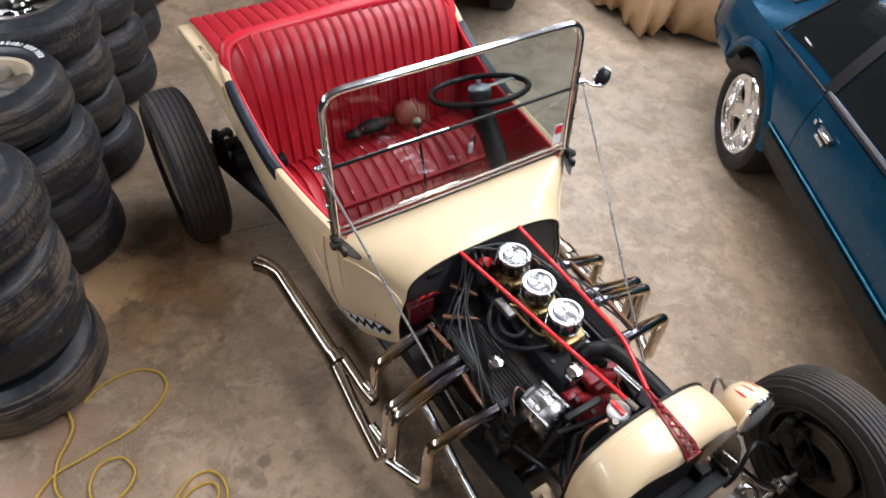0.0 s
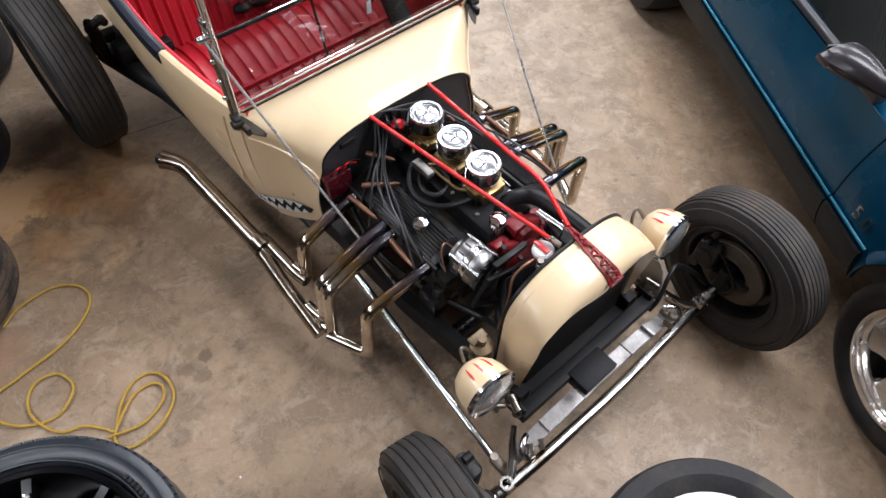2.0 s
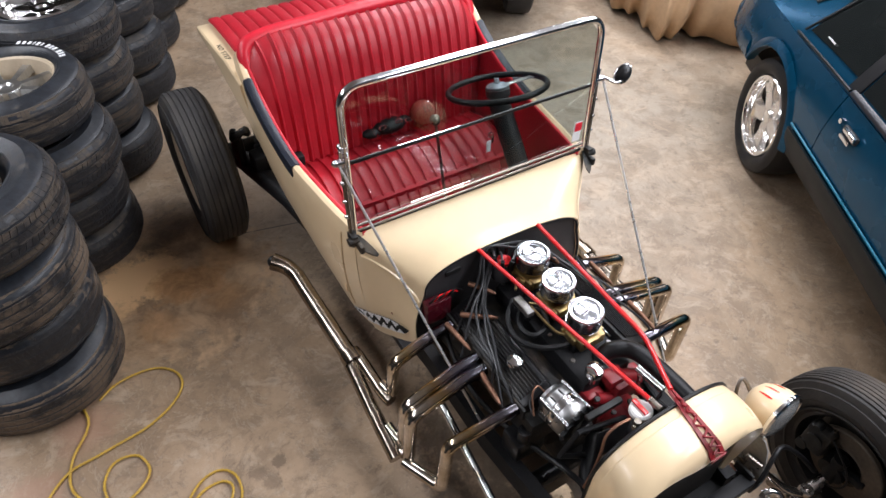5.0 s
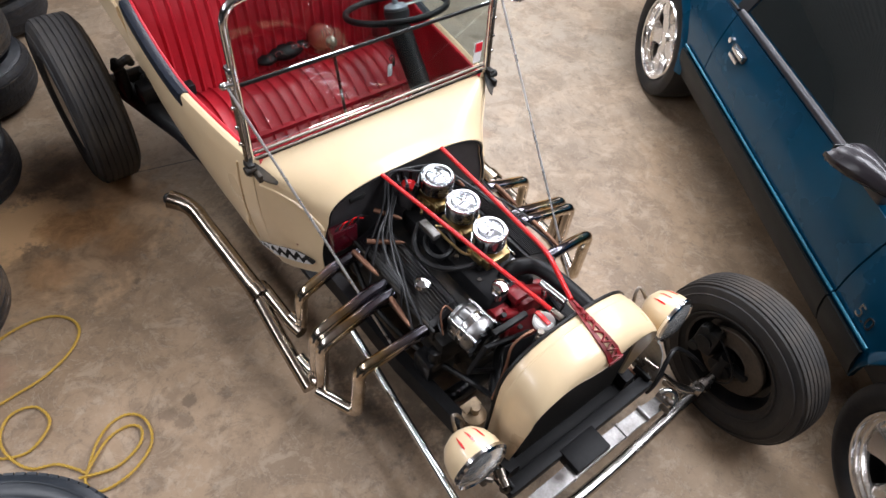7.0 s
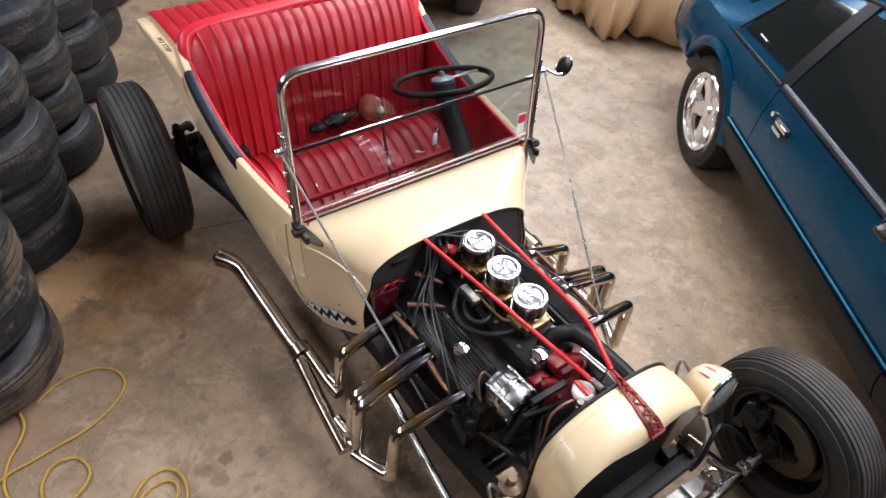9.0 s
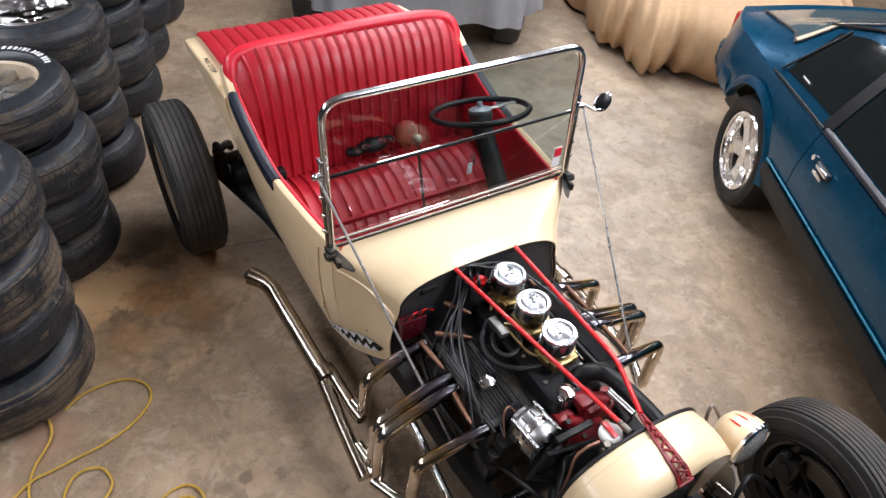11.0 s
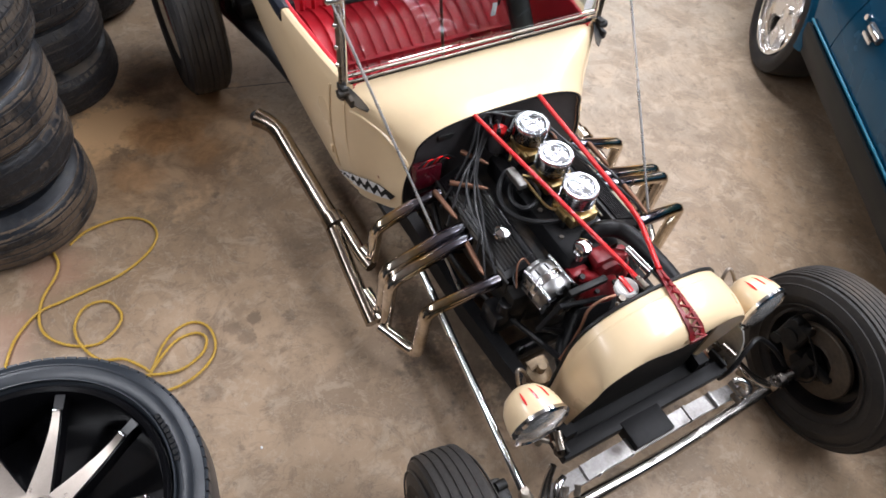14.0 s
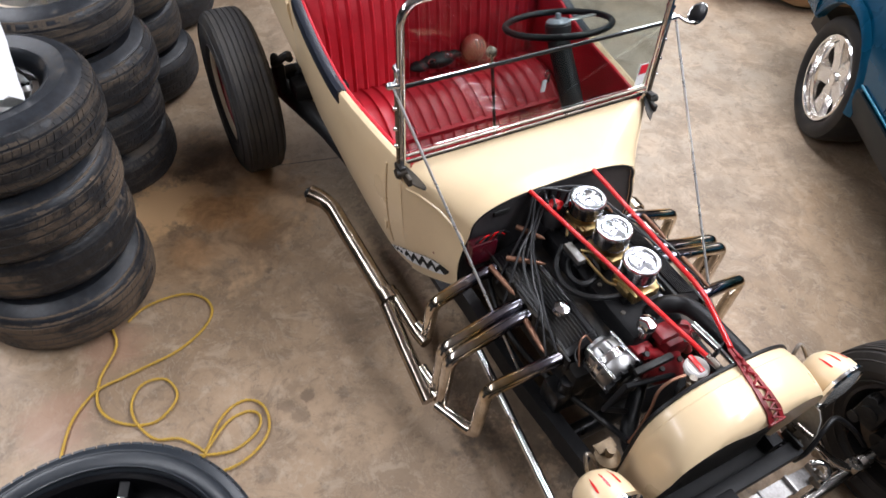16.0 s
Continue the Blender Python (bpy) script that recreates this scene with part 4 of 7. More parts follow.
# --- wheels ---
def tyre_profile(r, rim, w, bulge=0.012, shoulder=0.03):
    h = w / 2
    return [(rim, -h * 0.75), (rim + 0.012, -h * 0.92), (rim + (r - rim) * 0.45, -h - bulge), (r - shoulder, -h - 0.002), (r - shoulder * 0.30, -h * 0.90), (r - 0.004, -h * 0.74), (r, -h * 0.4), (r, h * 0.4), (r - 0.004, h * 0.74), (r - shoulder * 0.30, h * 0.90), (r - shoulder, h + 0.002), (r - (r - rim) * 0.55, h + bulge), (rim + 0.012, h * 0.92), (rim, h * 0.75)]


def ribbed(bm, r, w, n, m, seg=64):
    """Raised circumferential ribs of a tread."""
    pitch = w * 0.80 / n
    for k in range(n):
        c = -w * 0.40 + pitch * (k + 0.5)
        drop = 0.006 * abs(2 * c / w) ** 2
        lathe(bm, [(r - 0.010, c - pitch * 0.44), (r + 0.004 - drop, c - pitch * 0.40), (r + 0.005 - drop, c), (r + 0.004 - drop, c + pitch * 0.40), (r - 0.010, c + pitch * 0.44)], m, seg, closed=True)
    return bm


def road_wheel(parent, m, r, rim, w, rim_mat, face_mat, ribs=5, dish=0.0, rubber=TYRE, tread=TREAD, ring=None):
    wheel = new("wheel")
    wheel.parent = parent
    wheel.matrix_basis = m
    part("tyre", lathe(B(), tyre_profile(r, rim, w), None, 56, closed=True), rubber, wheel)
    part("tread", ribbed(B(), r, w, ribs, None), tread, wheel, "worn grey ribbed tread")
    h = w / 2
    for f, lift in ((0.16, 0.006), (0.74, 0.009)):
        rr = rim + (r - rim) * f
        for e in (-1, 1):
            part("sidewall_ring", lathe(B(), [(rr - 0.004, e * (h + lift - 0.004)), (rr - 0.0015, e * (h + lift)), (rr + 0.0015, e * (h + lift)), (rr + 0.004, e * (h + lift - 0.004))], None, 56, closed=True), rubber, wheel)
    part("rim", lathe(B(), [(rim + 0.006, -h * 0.80), (rim - 0.008, -h * 0.78), (rim - 0.02, -h * 0.5), (rim - 0.03, 0), (rim - 0.02, h * 0.5), (rim - 0.008, h * 0.78), (rim + 0.006, h * 0.80), (rim + 0.004, 0)], None, 48, closed=True), rim_mat, wheel)
    if ring:
        part("trim_ring", lathe(B(), [(rim + 0.010, h * 0.80), (rim + 0.006, h * 0.90), (rim - 0.010, h * 0.92), (rim - 0.022, h * 0.78), (rim - 0.022, h * 0.72), (rim - 0.004, h * 0.76)], None, 48, closed=True), ring, wheel, "pale trim ring")
    part("wheel_centre", lathe(B(), [(0.0, dish + 0.02), (0.05, dish + 0.022), (0.075, dish + 0.0), (rim * 0.7, dish + 0.014), (rim - 0.018, dish - 0.01), (rim - 0.018, dish - 0.018), (0.07, dish - 0.014), (0.0, dish - 0.012)], None, 40), face_mat, wheel)
    return wheel


def axis_x(x, y, z, steer=0.0, flip=False):
    return Matrix.Translation((x, y, z)) @ Euler((0, 0, radians(steer))).to_matrix().to_4x4() @ Euler((0, radians(-90 if flip else 90), 0)).to_matrix().to_4x4()


road_wheel(rod, axis_x(0.649, -1.312, 0.304, -8), 0.304, 0.185, 0.143, BLACK_PAINT, BLACK_PAINT, 7, 0.02, FRONT_TYRE, DARK_TREAD)
road_wheel(rod, axis_x(-0.735, -1.312, 0.304, -8, True), 0.304, 0.185, 0.143, BLACK_PAINT, BLACK_PAINT, 5, 0.02, FRONT_TYRE, DARK_TREAD)
road_wheel(rod, axis_x(0.735, 1.21, 0.362), 0.362, 0.20, 0.175, ENGINE_RED, ENGINE_RED, 6, 0.045, ring=BEIGE_TRIM)
road_wheel(rod, axis_x(-0.735, 1.21, 0.362, 0, True), 0.362, 0.20, 0.175, ENGINE_RED, ENGINE_RED, 6, 0.045, ring=BEIGE_TRIM)
# rear axle, arms
bm = B()
cyl(bm, (-0.62, 1.22, 0.39), (0.62, 1.22, 0.39), 0.045)
ball(bm, (0, 1.22, 0.38), 0.12)
part("rear_axle", bm, BLACK_PAINT, rod)
for side in (-1, 1):
    bm = B()
    tube(bm, [(side * 0.56, 1.15, 0.38), (side * 0.47, 0.80, 0.36), (side * 0.40, 0.45, 0.30)], 0.046, 12)
    box(bm, (side * 0.50, 1.02, 0.44), (0.10, 0.10, 0.09), bev=0.02)
    box(bm, (side * 0.575, 1.12, 0.47), (0.04, 0.12, 0.16), bev=0.02)
    part("trailing_arm", bm, DARK_FRAME, rod)
    bm = B()
    cyl(bm, (side * 0.47, 1.10, 0.42), (side * 0.44, 1.02, 0.74), 0.030)
    for k in range(6):
        lathe(bm, [(0.036, -0.006), (0.046, 0.0), (0.036, 0.006)], Matrix.Translation((side * (0.466 - 0.004 * k), 1.09 - 0.012 * k, 0.46 + 0.045 * k)), 18)
    part("spring_strut", bm, DARK_FRAME, rod, "black rear spring strut")
    bm = B()
    tube(bm, rounded([(side * 0.53, 1.08, 0.56), (side * 0.55, 1.02, 0.62), (side * 0.60, 1.08, 0.55)], 0.02), 0.018, 8)
    part("brake_bracket", bm, DARK_IRON, rod)

# --- engine ---
part("engine_block", box(B(), (0.0, -0.48, 0.36), (0.36, 0.52, 0.26), bev=0.03), DARK_IRON, rod, "oily black engine block")
part("gearbox", box(B(), (0.0, -0.10, 0.32), (0.26, 0.34, 0.18), bev=0.05), DARK_IRON, rod)
bm = B()
box(bm, (0.02, -0.50, 0.51), (0.20, 0.50, 0.10), bev=0.02)
intake = part("intake_manifold", bm, DARK_FRAME, rod, "black three-carburettor intake manifold")
for y in (-0.31, -0.45, -0.59):
    part("riser", box(B(), (0.025, y, 0.565), (0.11, 0.085, 0.04), bev=0.008), DARK_FRAME, intake)
for side in (-1, 1):
    M = Matrix.Translation((side * 0.200, -0.462, 0.490)) @ Euler((0, radians(side * 24), 0)).to_matrix().to_4x4()
    cover = part("valve_cover", box(B(), (0, 0, 0), (0.125, 0.46, 0.075), m=M, bev=0.018), BLACK_PAINT, rod, "finned black valve cover")
    for k in range(9):
        part("fin", box(B(), (-0.044 + 0.011 * k, 0, 0.040), (0.005, 0.40, 0.009), m=M, bev=0.0015), BLACK_PAINT, cover)
    bm = B()
    box(bm, (side * 0.205, -0.495, 0.40), (0.12, 0.50, 0.12), bev=0.02)
    part("cylinder_head", bm, DARK_IRON, rod)


def air_horn(x, y, z):
    """A carburettor with its round finned chrome air cleaner."""
    bm = B()
    box(bm, (x, y - 0.008, z - 0.100), (0.100, 0.110, 0.040), bev=0.006)
    box(bm, (x - 0.01, y - 0.055, z - 0.088), (0.060, 0.030, 0.030), bev=0.006)
    box(bm, (x + 0.045, y, z - 0.098), (0.035, 0.06, 0.03), bev=0.005)
    box(bm, (x - 0.045, y - 0.01, z - 0.10), (0.03, 0.05, 0.028), bev=0.005)
    cyl(bm, (x, y, z - 0.085), (x, y, z - 0.05), 0.034)
    cyl(bm, (x - 0.06, y + 0.03, z - 0.10), (x - 0.03, y + 0.02, z - 0.10), 0.008)
    cyl(bm, (x + 0.06, y - 0.03, z - 0.095), (x + 0.03, y - 0.03, z - 0.095), 0.010)
    carb = part("carburettor", bm, BRASS, rod, "gold-coloured carburettor")
    prof = [(0.0, 0.002), (0.006, 0.004), (0.012, 0.001), (0.034, 0.001), (0.040, -0.002), (0.046, 0.002), (0.055, 0.001), (0.0575, -0.004)]
    for k in range(5):
        zz = -0.006 - 0.009 * k
        prof += [(0.0575, zz), (0.0575, zz - 0.0042), (0.046, zz - 0.0048), (0.046, zz - 0.0084)]
    prof += [(0.0575, -0.052), (0.04, -0.058), (0.0, -0.058)]
    part("air_cleaner", lathe(B(), prof, Matrix.Translation((x, y, z - 0.004)), 40), CHROME, carb, "round ribbed chrome air cleaner")
    part("lid", lathe(B(), [(0.0, 0.0035), (0.012, 0.0015), (0.034, 0.0005), (0.040, -0.0015), (0.046, 0.0025), (0.056, 0.0020), (0.0590, -0.002), (0.0590, -0.007), (0.056, -0.008), (0.0, -0.008)], Matrix.Translation((x, y, z)), 40), BRUSHED, carb, "dished air cleaner lid")
    bm = B()
    tube(bm, [(x - 0.022, y - 0.008, z + 0.005), (x + 0.022, y + 0.008, z + 0.005)], 0.004, 8)
    ball(bm, (x, y, z + 0.006), 0.009, (1, 1, 0.6), 12)
    part("wing_nut", bm, CHROME, carb)


for y, z in ((-0.310, 0.719), (-0.450, 0.711), (-0.591, 0.702)):
    air_horn(0.026, y, z)
part("throttle_rod", tube(B(), [(0.090, -0.27, 0.622), (0.092, -0.66, 0.602)], 0.0035, 8), CHROME, intake, "thin chrome throttle rod")
for y in (-0.33, -0.47, -0.61):
    part("throttle_arm", box(B(), (0.083, y, 0.612), (0.020, 0.012, 0.030), bev=0.003), BRASS, intake)
for y in (-0.265, -0.395, -0.535, -0.655):
    for x in (-0.052, 0.098):
        part("manifold_bolt", cyl(B(), (x, y, 0.552), (x, y, 0.566), 0.008, seg=6), WORN_STEEL, intake)
# breather caps
for x, y, z in ((-0.205, -0.553, 0.548), (-0.052, -0.745, 0.622)):
    bm = B()
    lathe(bm, [(0.0, 0.016), (0.012, 0.015), (0.026, 0.008), (0.030, -0.002), (0.029, -0.016), (0.016, -0.02), (0.014, -0.06), (0.0, -0.06)], Matrix.Translation((x, y, z)), 24)
    part("breather_cap", bm, CHROME, rod, "small round chrome breather cap")
# alternator
A0, A1 = Vector((-0.168, -0.695, 0.505)), Vector((-0.148, -0.83, 0.492))
M, length = aligned(A0, A1)
alt = part("alternator", lathe(B(), [(0.0, 0.0), (0.030, 0.0), (0.034, -0.010), (0.040, -0.010), (0.044, 0.002), (0.058, 0.008), (0.066, 0.020), (0.067, 0.046), (0.0, 0.046)], M, 40), SATIN_ALLOY, rod, "polished alternator with a black fan")
part("stator", lathe(B(), [(0.0, 0.046), (0.0635, 0.046), (0.0645, 0.048), (0.0645, 0.070), (0.0635, 0.072), (0.0, 0.072)], M, 40), CHROME, alt)
part("front_cap", lathe(B(), [(0.0, 0.072), (0.067, 0.072), (0.068, 0.080), (0.066, 0.100), (0.056, 0.114), (0.0, 0.116)], M, 40), SATIN_ALLOY, alt)
for k in range(12):
    mm = M @ Matrix.Rotation(2 * math.pi * k / 12, 4, "Z")
    # solid black bars stand for the dark inside the open slots
    part("vent_slot", box(B(), (0.0655, 0, 0.031), (0.006, 0.005, 0.024), m=mm, bev=0.001), CORE, alt)
    part("fan_blade", box(B(), (0.046, 0, 0.124), (0.030, 0.003, 0.014), m=mm @ Matrix.Rotation(0.3, 4, "X")), DARK_FRAME, alt, "black fan blade")
for k in range(4):
    a = 2 * math.pi * k / 4 + 0.9
    part("through_bolt", cyl(B(), M @ Vector((0.067 * math.cos(a), 0.067 * math.sin(a), 0.0)), M @ Vector((0.067 * math.cos(a), 0.067 * math.sin(a), 0.118)), 0.006, seg=10), CHROME, alt)
part("fan_plate", lathe(B(), [(0.0, 0.117), (0.060, 0.117), (0.060, 0.119), (0.0, 0.119)], M, 32), DARK_FRAME, alt)
part("pulley", lathe(B(), [(0.0, 0.130), (0.034, 0.130), (0.036, 0.136), (0.026, 0.142), (0.036, 0.148), (0.034, 0.154), (0.012, 0.154), (0.010, 0.164), (0.0, 0.164)], M, 24), DARK_IRON, alt)
for k in range(2):
    part("terminal_wire", tube(B(), flowing([M @ Vector((-0.02 + 0.03 * k, 0.03, -0.008)), M @ Vector((-0.04 + 0.03 * k, 0.06, -0.03)), M @ Vector((-0.07, 0.05 - 0.04 * k, -0.02)), M @ Vector((-0.09, 0.0, 0.02))], 5), 0.003, 6), (COPPER, BLACK_RUBBER)[k], alt)
part("bracket", box(B(), (-0.155, -0.76, 0.430), (0.03, 0.10, 0.06), bev=0.006), DARK_IRON, alt)
part("adjuster", box(B(), (-0.075, -0.835, 0.545), (0.14, 0.022, 0.020), bev=0.005), DARK_IRON, alt)
# water pump, fan, belt
pump = part("water_pump", lathe(B(), [(0.0, 0.0), (0.06, 0.0), (0.075, -0.03), (0.05, -0.07), (0.03, -0.10), (0.0, -0.10)], Matrix.Translation((0.02, -0.78, 0.43)) @ Euler((radians(-90), 0, 0)).to_matrix().to_4x4(), 20), ENGINE_RED, rod, "red painted water pump casting")
for c, sz in (((0.06, -0.78, 0.50), (0.10, 0.06, 0.09)), ((-0.045, -0.755, 0.485), (0.07, 0.05, 0.07)), ((0.125, -0.755, 0.475), (0.06, 0.05, 0.08)), ((0.03, -0.760, 0.545), (0.075, 0.06, 0.04)), ((-0.02, -0.800, 0.44), (0.09, 0.04, 0.06)), ((0.06, -0.83, 0.44), (0.05, 0.05, 0.05))):
    part("housing", box(B(), c, sz, bev=0.012), ENGINE_RED, pump)
for p, q, r0 in (((-0.09, -0.77, 0.46), (0.15, -0.77, 0.47), 0.022), ((0.02, -0.74, 0.53), (0.10, -0.79, 0.54), 0.024), ((-0.05, -0.78, 0.51), (0.04, -0.80, 0.47), 0.020), ((0.09, -0.77, 0.54), (0.13, -0.80, 0.44), 0.016)):
    part("water_passage", cyl(B(), p, q, r0, seg=14), ENGINE_RED, pump)
for q in ((-0.055, -0.785, 0.515), (0.075, -0.80, 0.53), (0.125, -0.785, 0.495), (-0.015, -0.83, 0.47), (0.05, -0.83, 0.48)):
    part("bolt", cyl(B(), q, (q[0], q[1] - 0.006, q[2] + 0.012), 0.009, seg=6), DARK_IRON, pump)
fan = part("fan_hub", lathe(B(), [(0.0, 0.0), (0.05, 0.0), (0.05, 0.03), (0.0, 0.03)], Matrix.Translation((0.02, -0.885, 0.45)) @ Euler((radians(90), 0, 0)).to_matrix().to_4x4(), 20), DARK_FRAME, rod)
for k in range(4):
    a = radians(20 + 90 * k)
    m = Matrix.Translation((0.02, -0.905, 0.45)) @ Euler((0, a, 0)).to_matrix().to_4x4() @ Euler((0, 0, radians(25))).to_matrix().to_4x4()
    part("blade", box(B(), (0, 0, 0.115), (0.075, 0.004, 0.15), m=m, bev=0.0015), DARK_FRAME, fan, "black fan blade")
bm = B()
tube(bm, rounded([(-0.20, -0.86, 0.55), (0.07, -0.86, 0.44), (0.02, -0.86, 0.28), (-0.05, -0.86, 0.28), (-0.25, -0.86, 0.46)], 0.04), 0.009, 8, loop=True)
part("fan_belt", bm, BLACK_RUBBER, rod)
# distributor
bm = B()
lathe(bm, [(0.0, 0.075), (0.02, 0.075), (0.035, 0.06), (0.042, 0.02), (0.042, 0.0), (0.0, 0.0)], Matrix.Translation((-0.045, -0.245, 0.585)), 24)
distributor = part("distributor", bm, BLACK_PLASTIC, rod, "black distributor with a red rotor cap")
part("cap", lathe(B(), [(0.0, 0.092), (0.010, 0.091), (0.014, 0.086), (0.026, 0.078), (0.029, 0.058), (0.0, 0.056)], Matrix.Translation((-0.045, -0.245, 0.585)), 20), RED_ROD, distributor, "red distributor cap")
for k in range(8):
    a = 2 * math.pi * k / 8
    ca, sa = math.cos(a), math.sin(a)
    part("terminal", cyl(B(), (-0.045 + 0.032 * ca, -0.245 + 0.032 * sa, 0.645), (-0.045 + 0.045 * ca, -0.245 + 0.045 * sa, 0.695), 0.0075, seg=10), BLACK_RUBBER, distributor, "black rubber boot")
plugs = [(-0.30, -0.33, 0.47), (-0.31, -0.40, 0.46), (-0.30, -0.56, 0.45), (-0.31, -0.65, 0.45), (-0.30, -0.45, 0.45), (-0.28, -0.68, 0.47), (0.32, -0.30, 0.49), (0.33, -0.42, 0.48), (0.33, -0.52, 0.48), (0.33, -0.64, 0.47)]
lead_rng = random.Random(11)
for k, p in enumerate(plugs):
    a = 2 * math.pi * (k % 8) / 8
    start = (-0.045 + 0.046 * math.cos(a), -0.245 + 0.046 * math.sin(a), 0.698)
    if p[0] < 0:
        j = k % 6
        run = [(-0.158 + 0.008 * j, -0.252 - 0.002 * j, 0.605), (-0.214 + 0.009 * j, -0.318 - 0.003 * j, 0.572 + 0.003 * (j % 2)), (-0.254 + 0.005 * j, -0.405 - 0.008 * j, 0.556), (-0.278 + 0.004 * j, -0.505 - 0.008 * j, 0.540)]
        via = [(-0.100 + 0.008 * j, -0.205 - 0.002 * j, 0.700 - 0.005 * j)] + [q for q in run if q[1] > p[1] + 0.03]
    else:
        j = k % 4
        via = [(0.06, -0.225, 0.68), (0.145 + 0.012 * j, -0.28 - 0.015 * j, 0.60), (0.22, -0.33 - 0.05 * j, 0.565), (0.285, p[1] + 0.03, 0.535)]
    part("plug_lead", tube(B(), flowing([start] + [(x + lead_rng.uniform(-0.012, 0.012), y + lead_rng.uniform(-0.010, 0.010), z + lead_rng.uniform(-0.004, 0.008)) for x, y, z in via] + [p], 6), 0.0042, 6), LEAD_GREY, rod, "dark grey spark plug lead")
# copper bullet-shaped plug shields
def bullet(p, q):
    m, length = aligned(p, q)
    part("plug_shield", lathe(B(), [(0.0, 0.0), (0.0085, 0.0), (0.0095, 0.004), (0.0095, length * 0.60), (0.008, length * 0.64), (0.0075, length * 0.82), (0.004, length * 0.94), (0.0, length)], m, 16), COPPER, rod, "copper bullet-shaped plug shield")


# --- header pipes and side exhausts ---
for side in (-1, 1):
    lows = []
    for y0, y1, zlow, pipe_x in ((-0.275, -0.285, 0.235, 0.512), (-0.440, -0.455, 0.165, 0.558), (-0.487, -0.500, 0.150, 0.562), (-0.665, -0.645, 0.145, 0.512)):
        pipe_x += 0.016 if side > 0 else 0.0
        bm = B()
        pts = rounded([(side * 0.25, y0, 0.475), (side * 0.34, y0, 0.472), (side * pipe_x, y1, 0.418), (side * (pipe_x + 0.010), y1 + 0.006, zlow), (side * (pipe_x + (0.078 if y0 < -0.6 else 0.022)), y1 + (0.06 if y0 > -0.3 else 0.15 if y0 < -0.6 else 0.10), zlow + 0.012)], 0.034, 6)
        tube(bm, pts, 0.0225, 14)
        part("header_pipe", bm, HEADER, rod, "heat-tinted chrome header pipe")
        bm = B()
        box(bm, (side * 0.268, y0, 0.475), (0.012, 0.075, 0.055), bev=0.005)
        part("flange", bm, DARK_IRON, rod)
    bm = B()
    line = [Vector((side * x, y, z)) for x, y, z in ((0.606, -0.470, 0.150), (0.600, -0.271, 0.188), (0.588, -0.061, 0.222))]
    line += flowing([(side * 0.578, -0.04, 0.224), (side * 0.586, 0.15, 0.232), (side * 0.594, 0.36, 0.241), (side * 0.598, 0.44, 0.248), (side * 0.618, 0.495, 0.258), (side * 0.656, 0.540, 0.268)], 5)
    n = len(line)
    tube(bm, line, 0.03, 18, radii=[0.027, 0.027, 0.027] + [0.034 + 0.006 * max(0, (i - n + 8) / 8) for i in range(3, n)])
    exhaust = part("side_exhaust", bm, PIPE_STEEL, rod, "dull chrome side exhaust with a flared tip")
    bm = B()
    tube(bm, [(side * 0.572, -0.085, 0.226), (side * 0.573, -0.035, 0.228)], 0.044, 18)
    part("clamp", bm, PIPE_STEEL, exhaust)
    bm = B()
    tube(bm, rounded([(side * 0.535, -0.300, 0.228), (side * 0.545, -0.25, 0.230), (side * 0.552, -0.06, 0.238)], 0.05), 0.024, 12)
    part("branch_pipe", bm, PIPE_STEEL, exhaust)
    bm = B()
    # dark ball plugs the solid pipe end and stands for its hollow
    ball(bm, line[-1] + Vector((side * 0.001, 0.001, 0)), 0.034, (0.75, 0.55, 0.9), 16)
    part("pipe_mouth", bm, DARK_IRON, exhaust, "dark rounded pipe mouth")

bullet((-0.170, -0.217, 0.58), (-0.112, -0.308, 0.58))
bullet((-0.257, -0.303, 0.55), (-0.152, -0.385, 0.555))
bullet((-0.297, -0.278, 0.50), (-0.285, -0.421, 0.50))
bullet((-0.296, -0.496, 0.48), (-0.311, -0.635, 0.48))
bullet((0.338, -0.298, 0.50), (0.336, -0.430, 0.50))
bullet((0.330, -0.522, 0.50), (0.322, -0.668, 0.50))
bullet((0.150, -0.250, 0.60), (0.156, -0.315, 0.60))


# guessed sump, starter, steering box and looms, added to darken the low bay
part("sump", box(B(), (0.0, -0.50, 0.20), (0.26, 0.56, 0.14), bev=0.03), DARK_IRON, rod, "black sump block added to darken the bay")
for side in (-1, 1):
    bm = B()
    cyl(bm, (side * 0.215, -0.16, 0.30), (side * 0.215, -0.40, 0.30), 0.045)
    cyl(bm, (side * 0.24, -0.20, 0.35), (side * 0.24, -0.32, 0.35), 0.025)
    part("added_starter_shape", bm, DARK_IRON, rod)
    bm = B()
    box(bm, (side * 0.25, -0.70, 0.32), (0.12, 0.09, 0.10), bev=0.015)
    cyl(bm, (side * 0.27, -0.72, 0.36), (side * 0.27, -0.72, 0.42), 0.022)
    part("engine_mount", bm, BLACK_PAINT, rod)
    bm = B()
    tube(bm, flowing([(side * 0.27, -0.21, 0.42), (side * 0.30, -0.40, 0.34), (side * 0.28, -0.62, 0.33), (side * 0.22, -0.86, 0.36), (side * 0.24, -0.97, 0.45)], 6), 0.010, 8)
    part("wiring_loom", bm, BLACK_RUBBER, rod)
part("lower_hose", tube(B(), flowing([(-0.03, -0.80, 0.36), (-0.10, -0.86, 0.34), (-0.17, -0.93, 0.33), (-0.20, -1.02, 0.34)], 6), 0.026, 12), BLACK_RUBBER, rod)
part("cross_tube", cyl(B(), (-0.32, -0.80, 0.20), (0.32, -0.80, 0.20), 0.03), BLACK_PAINT, rod)

# red firewall box with wires
bm = B()
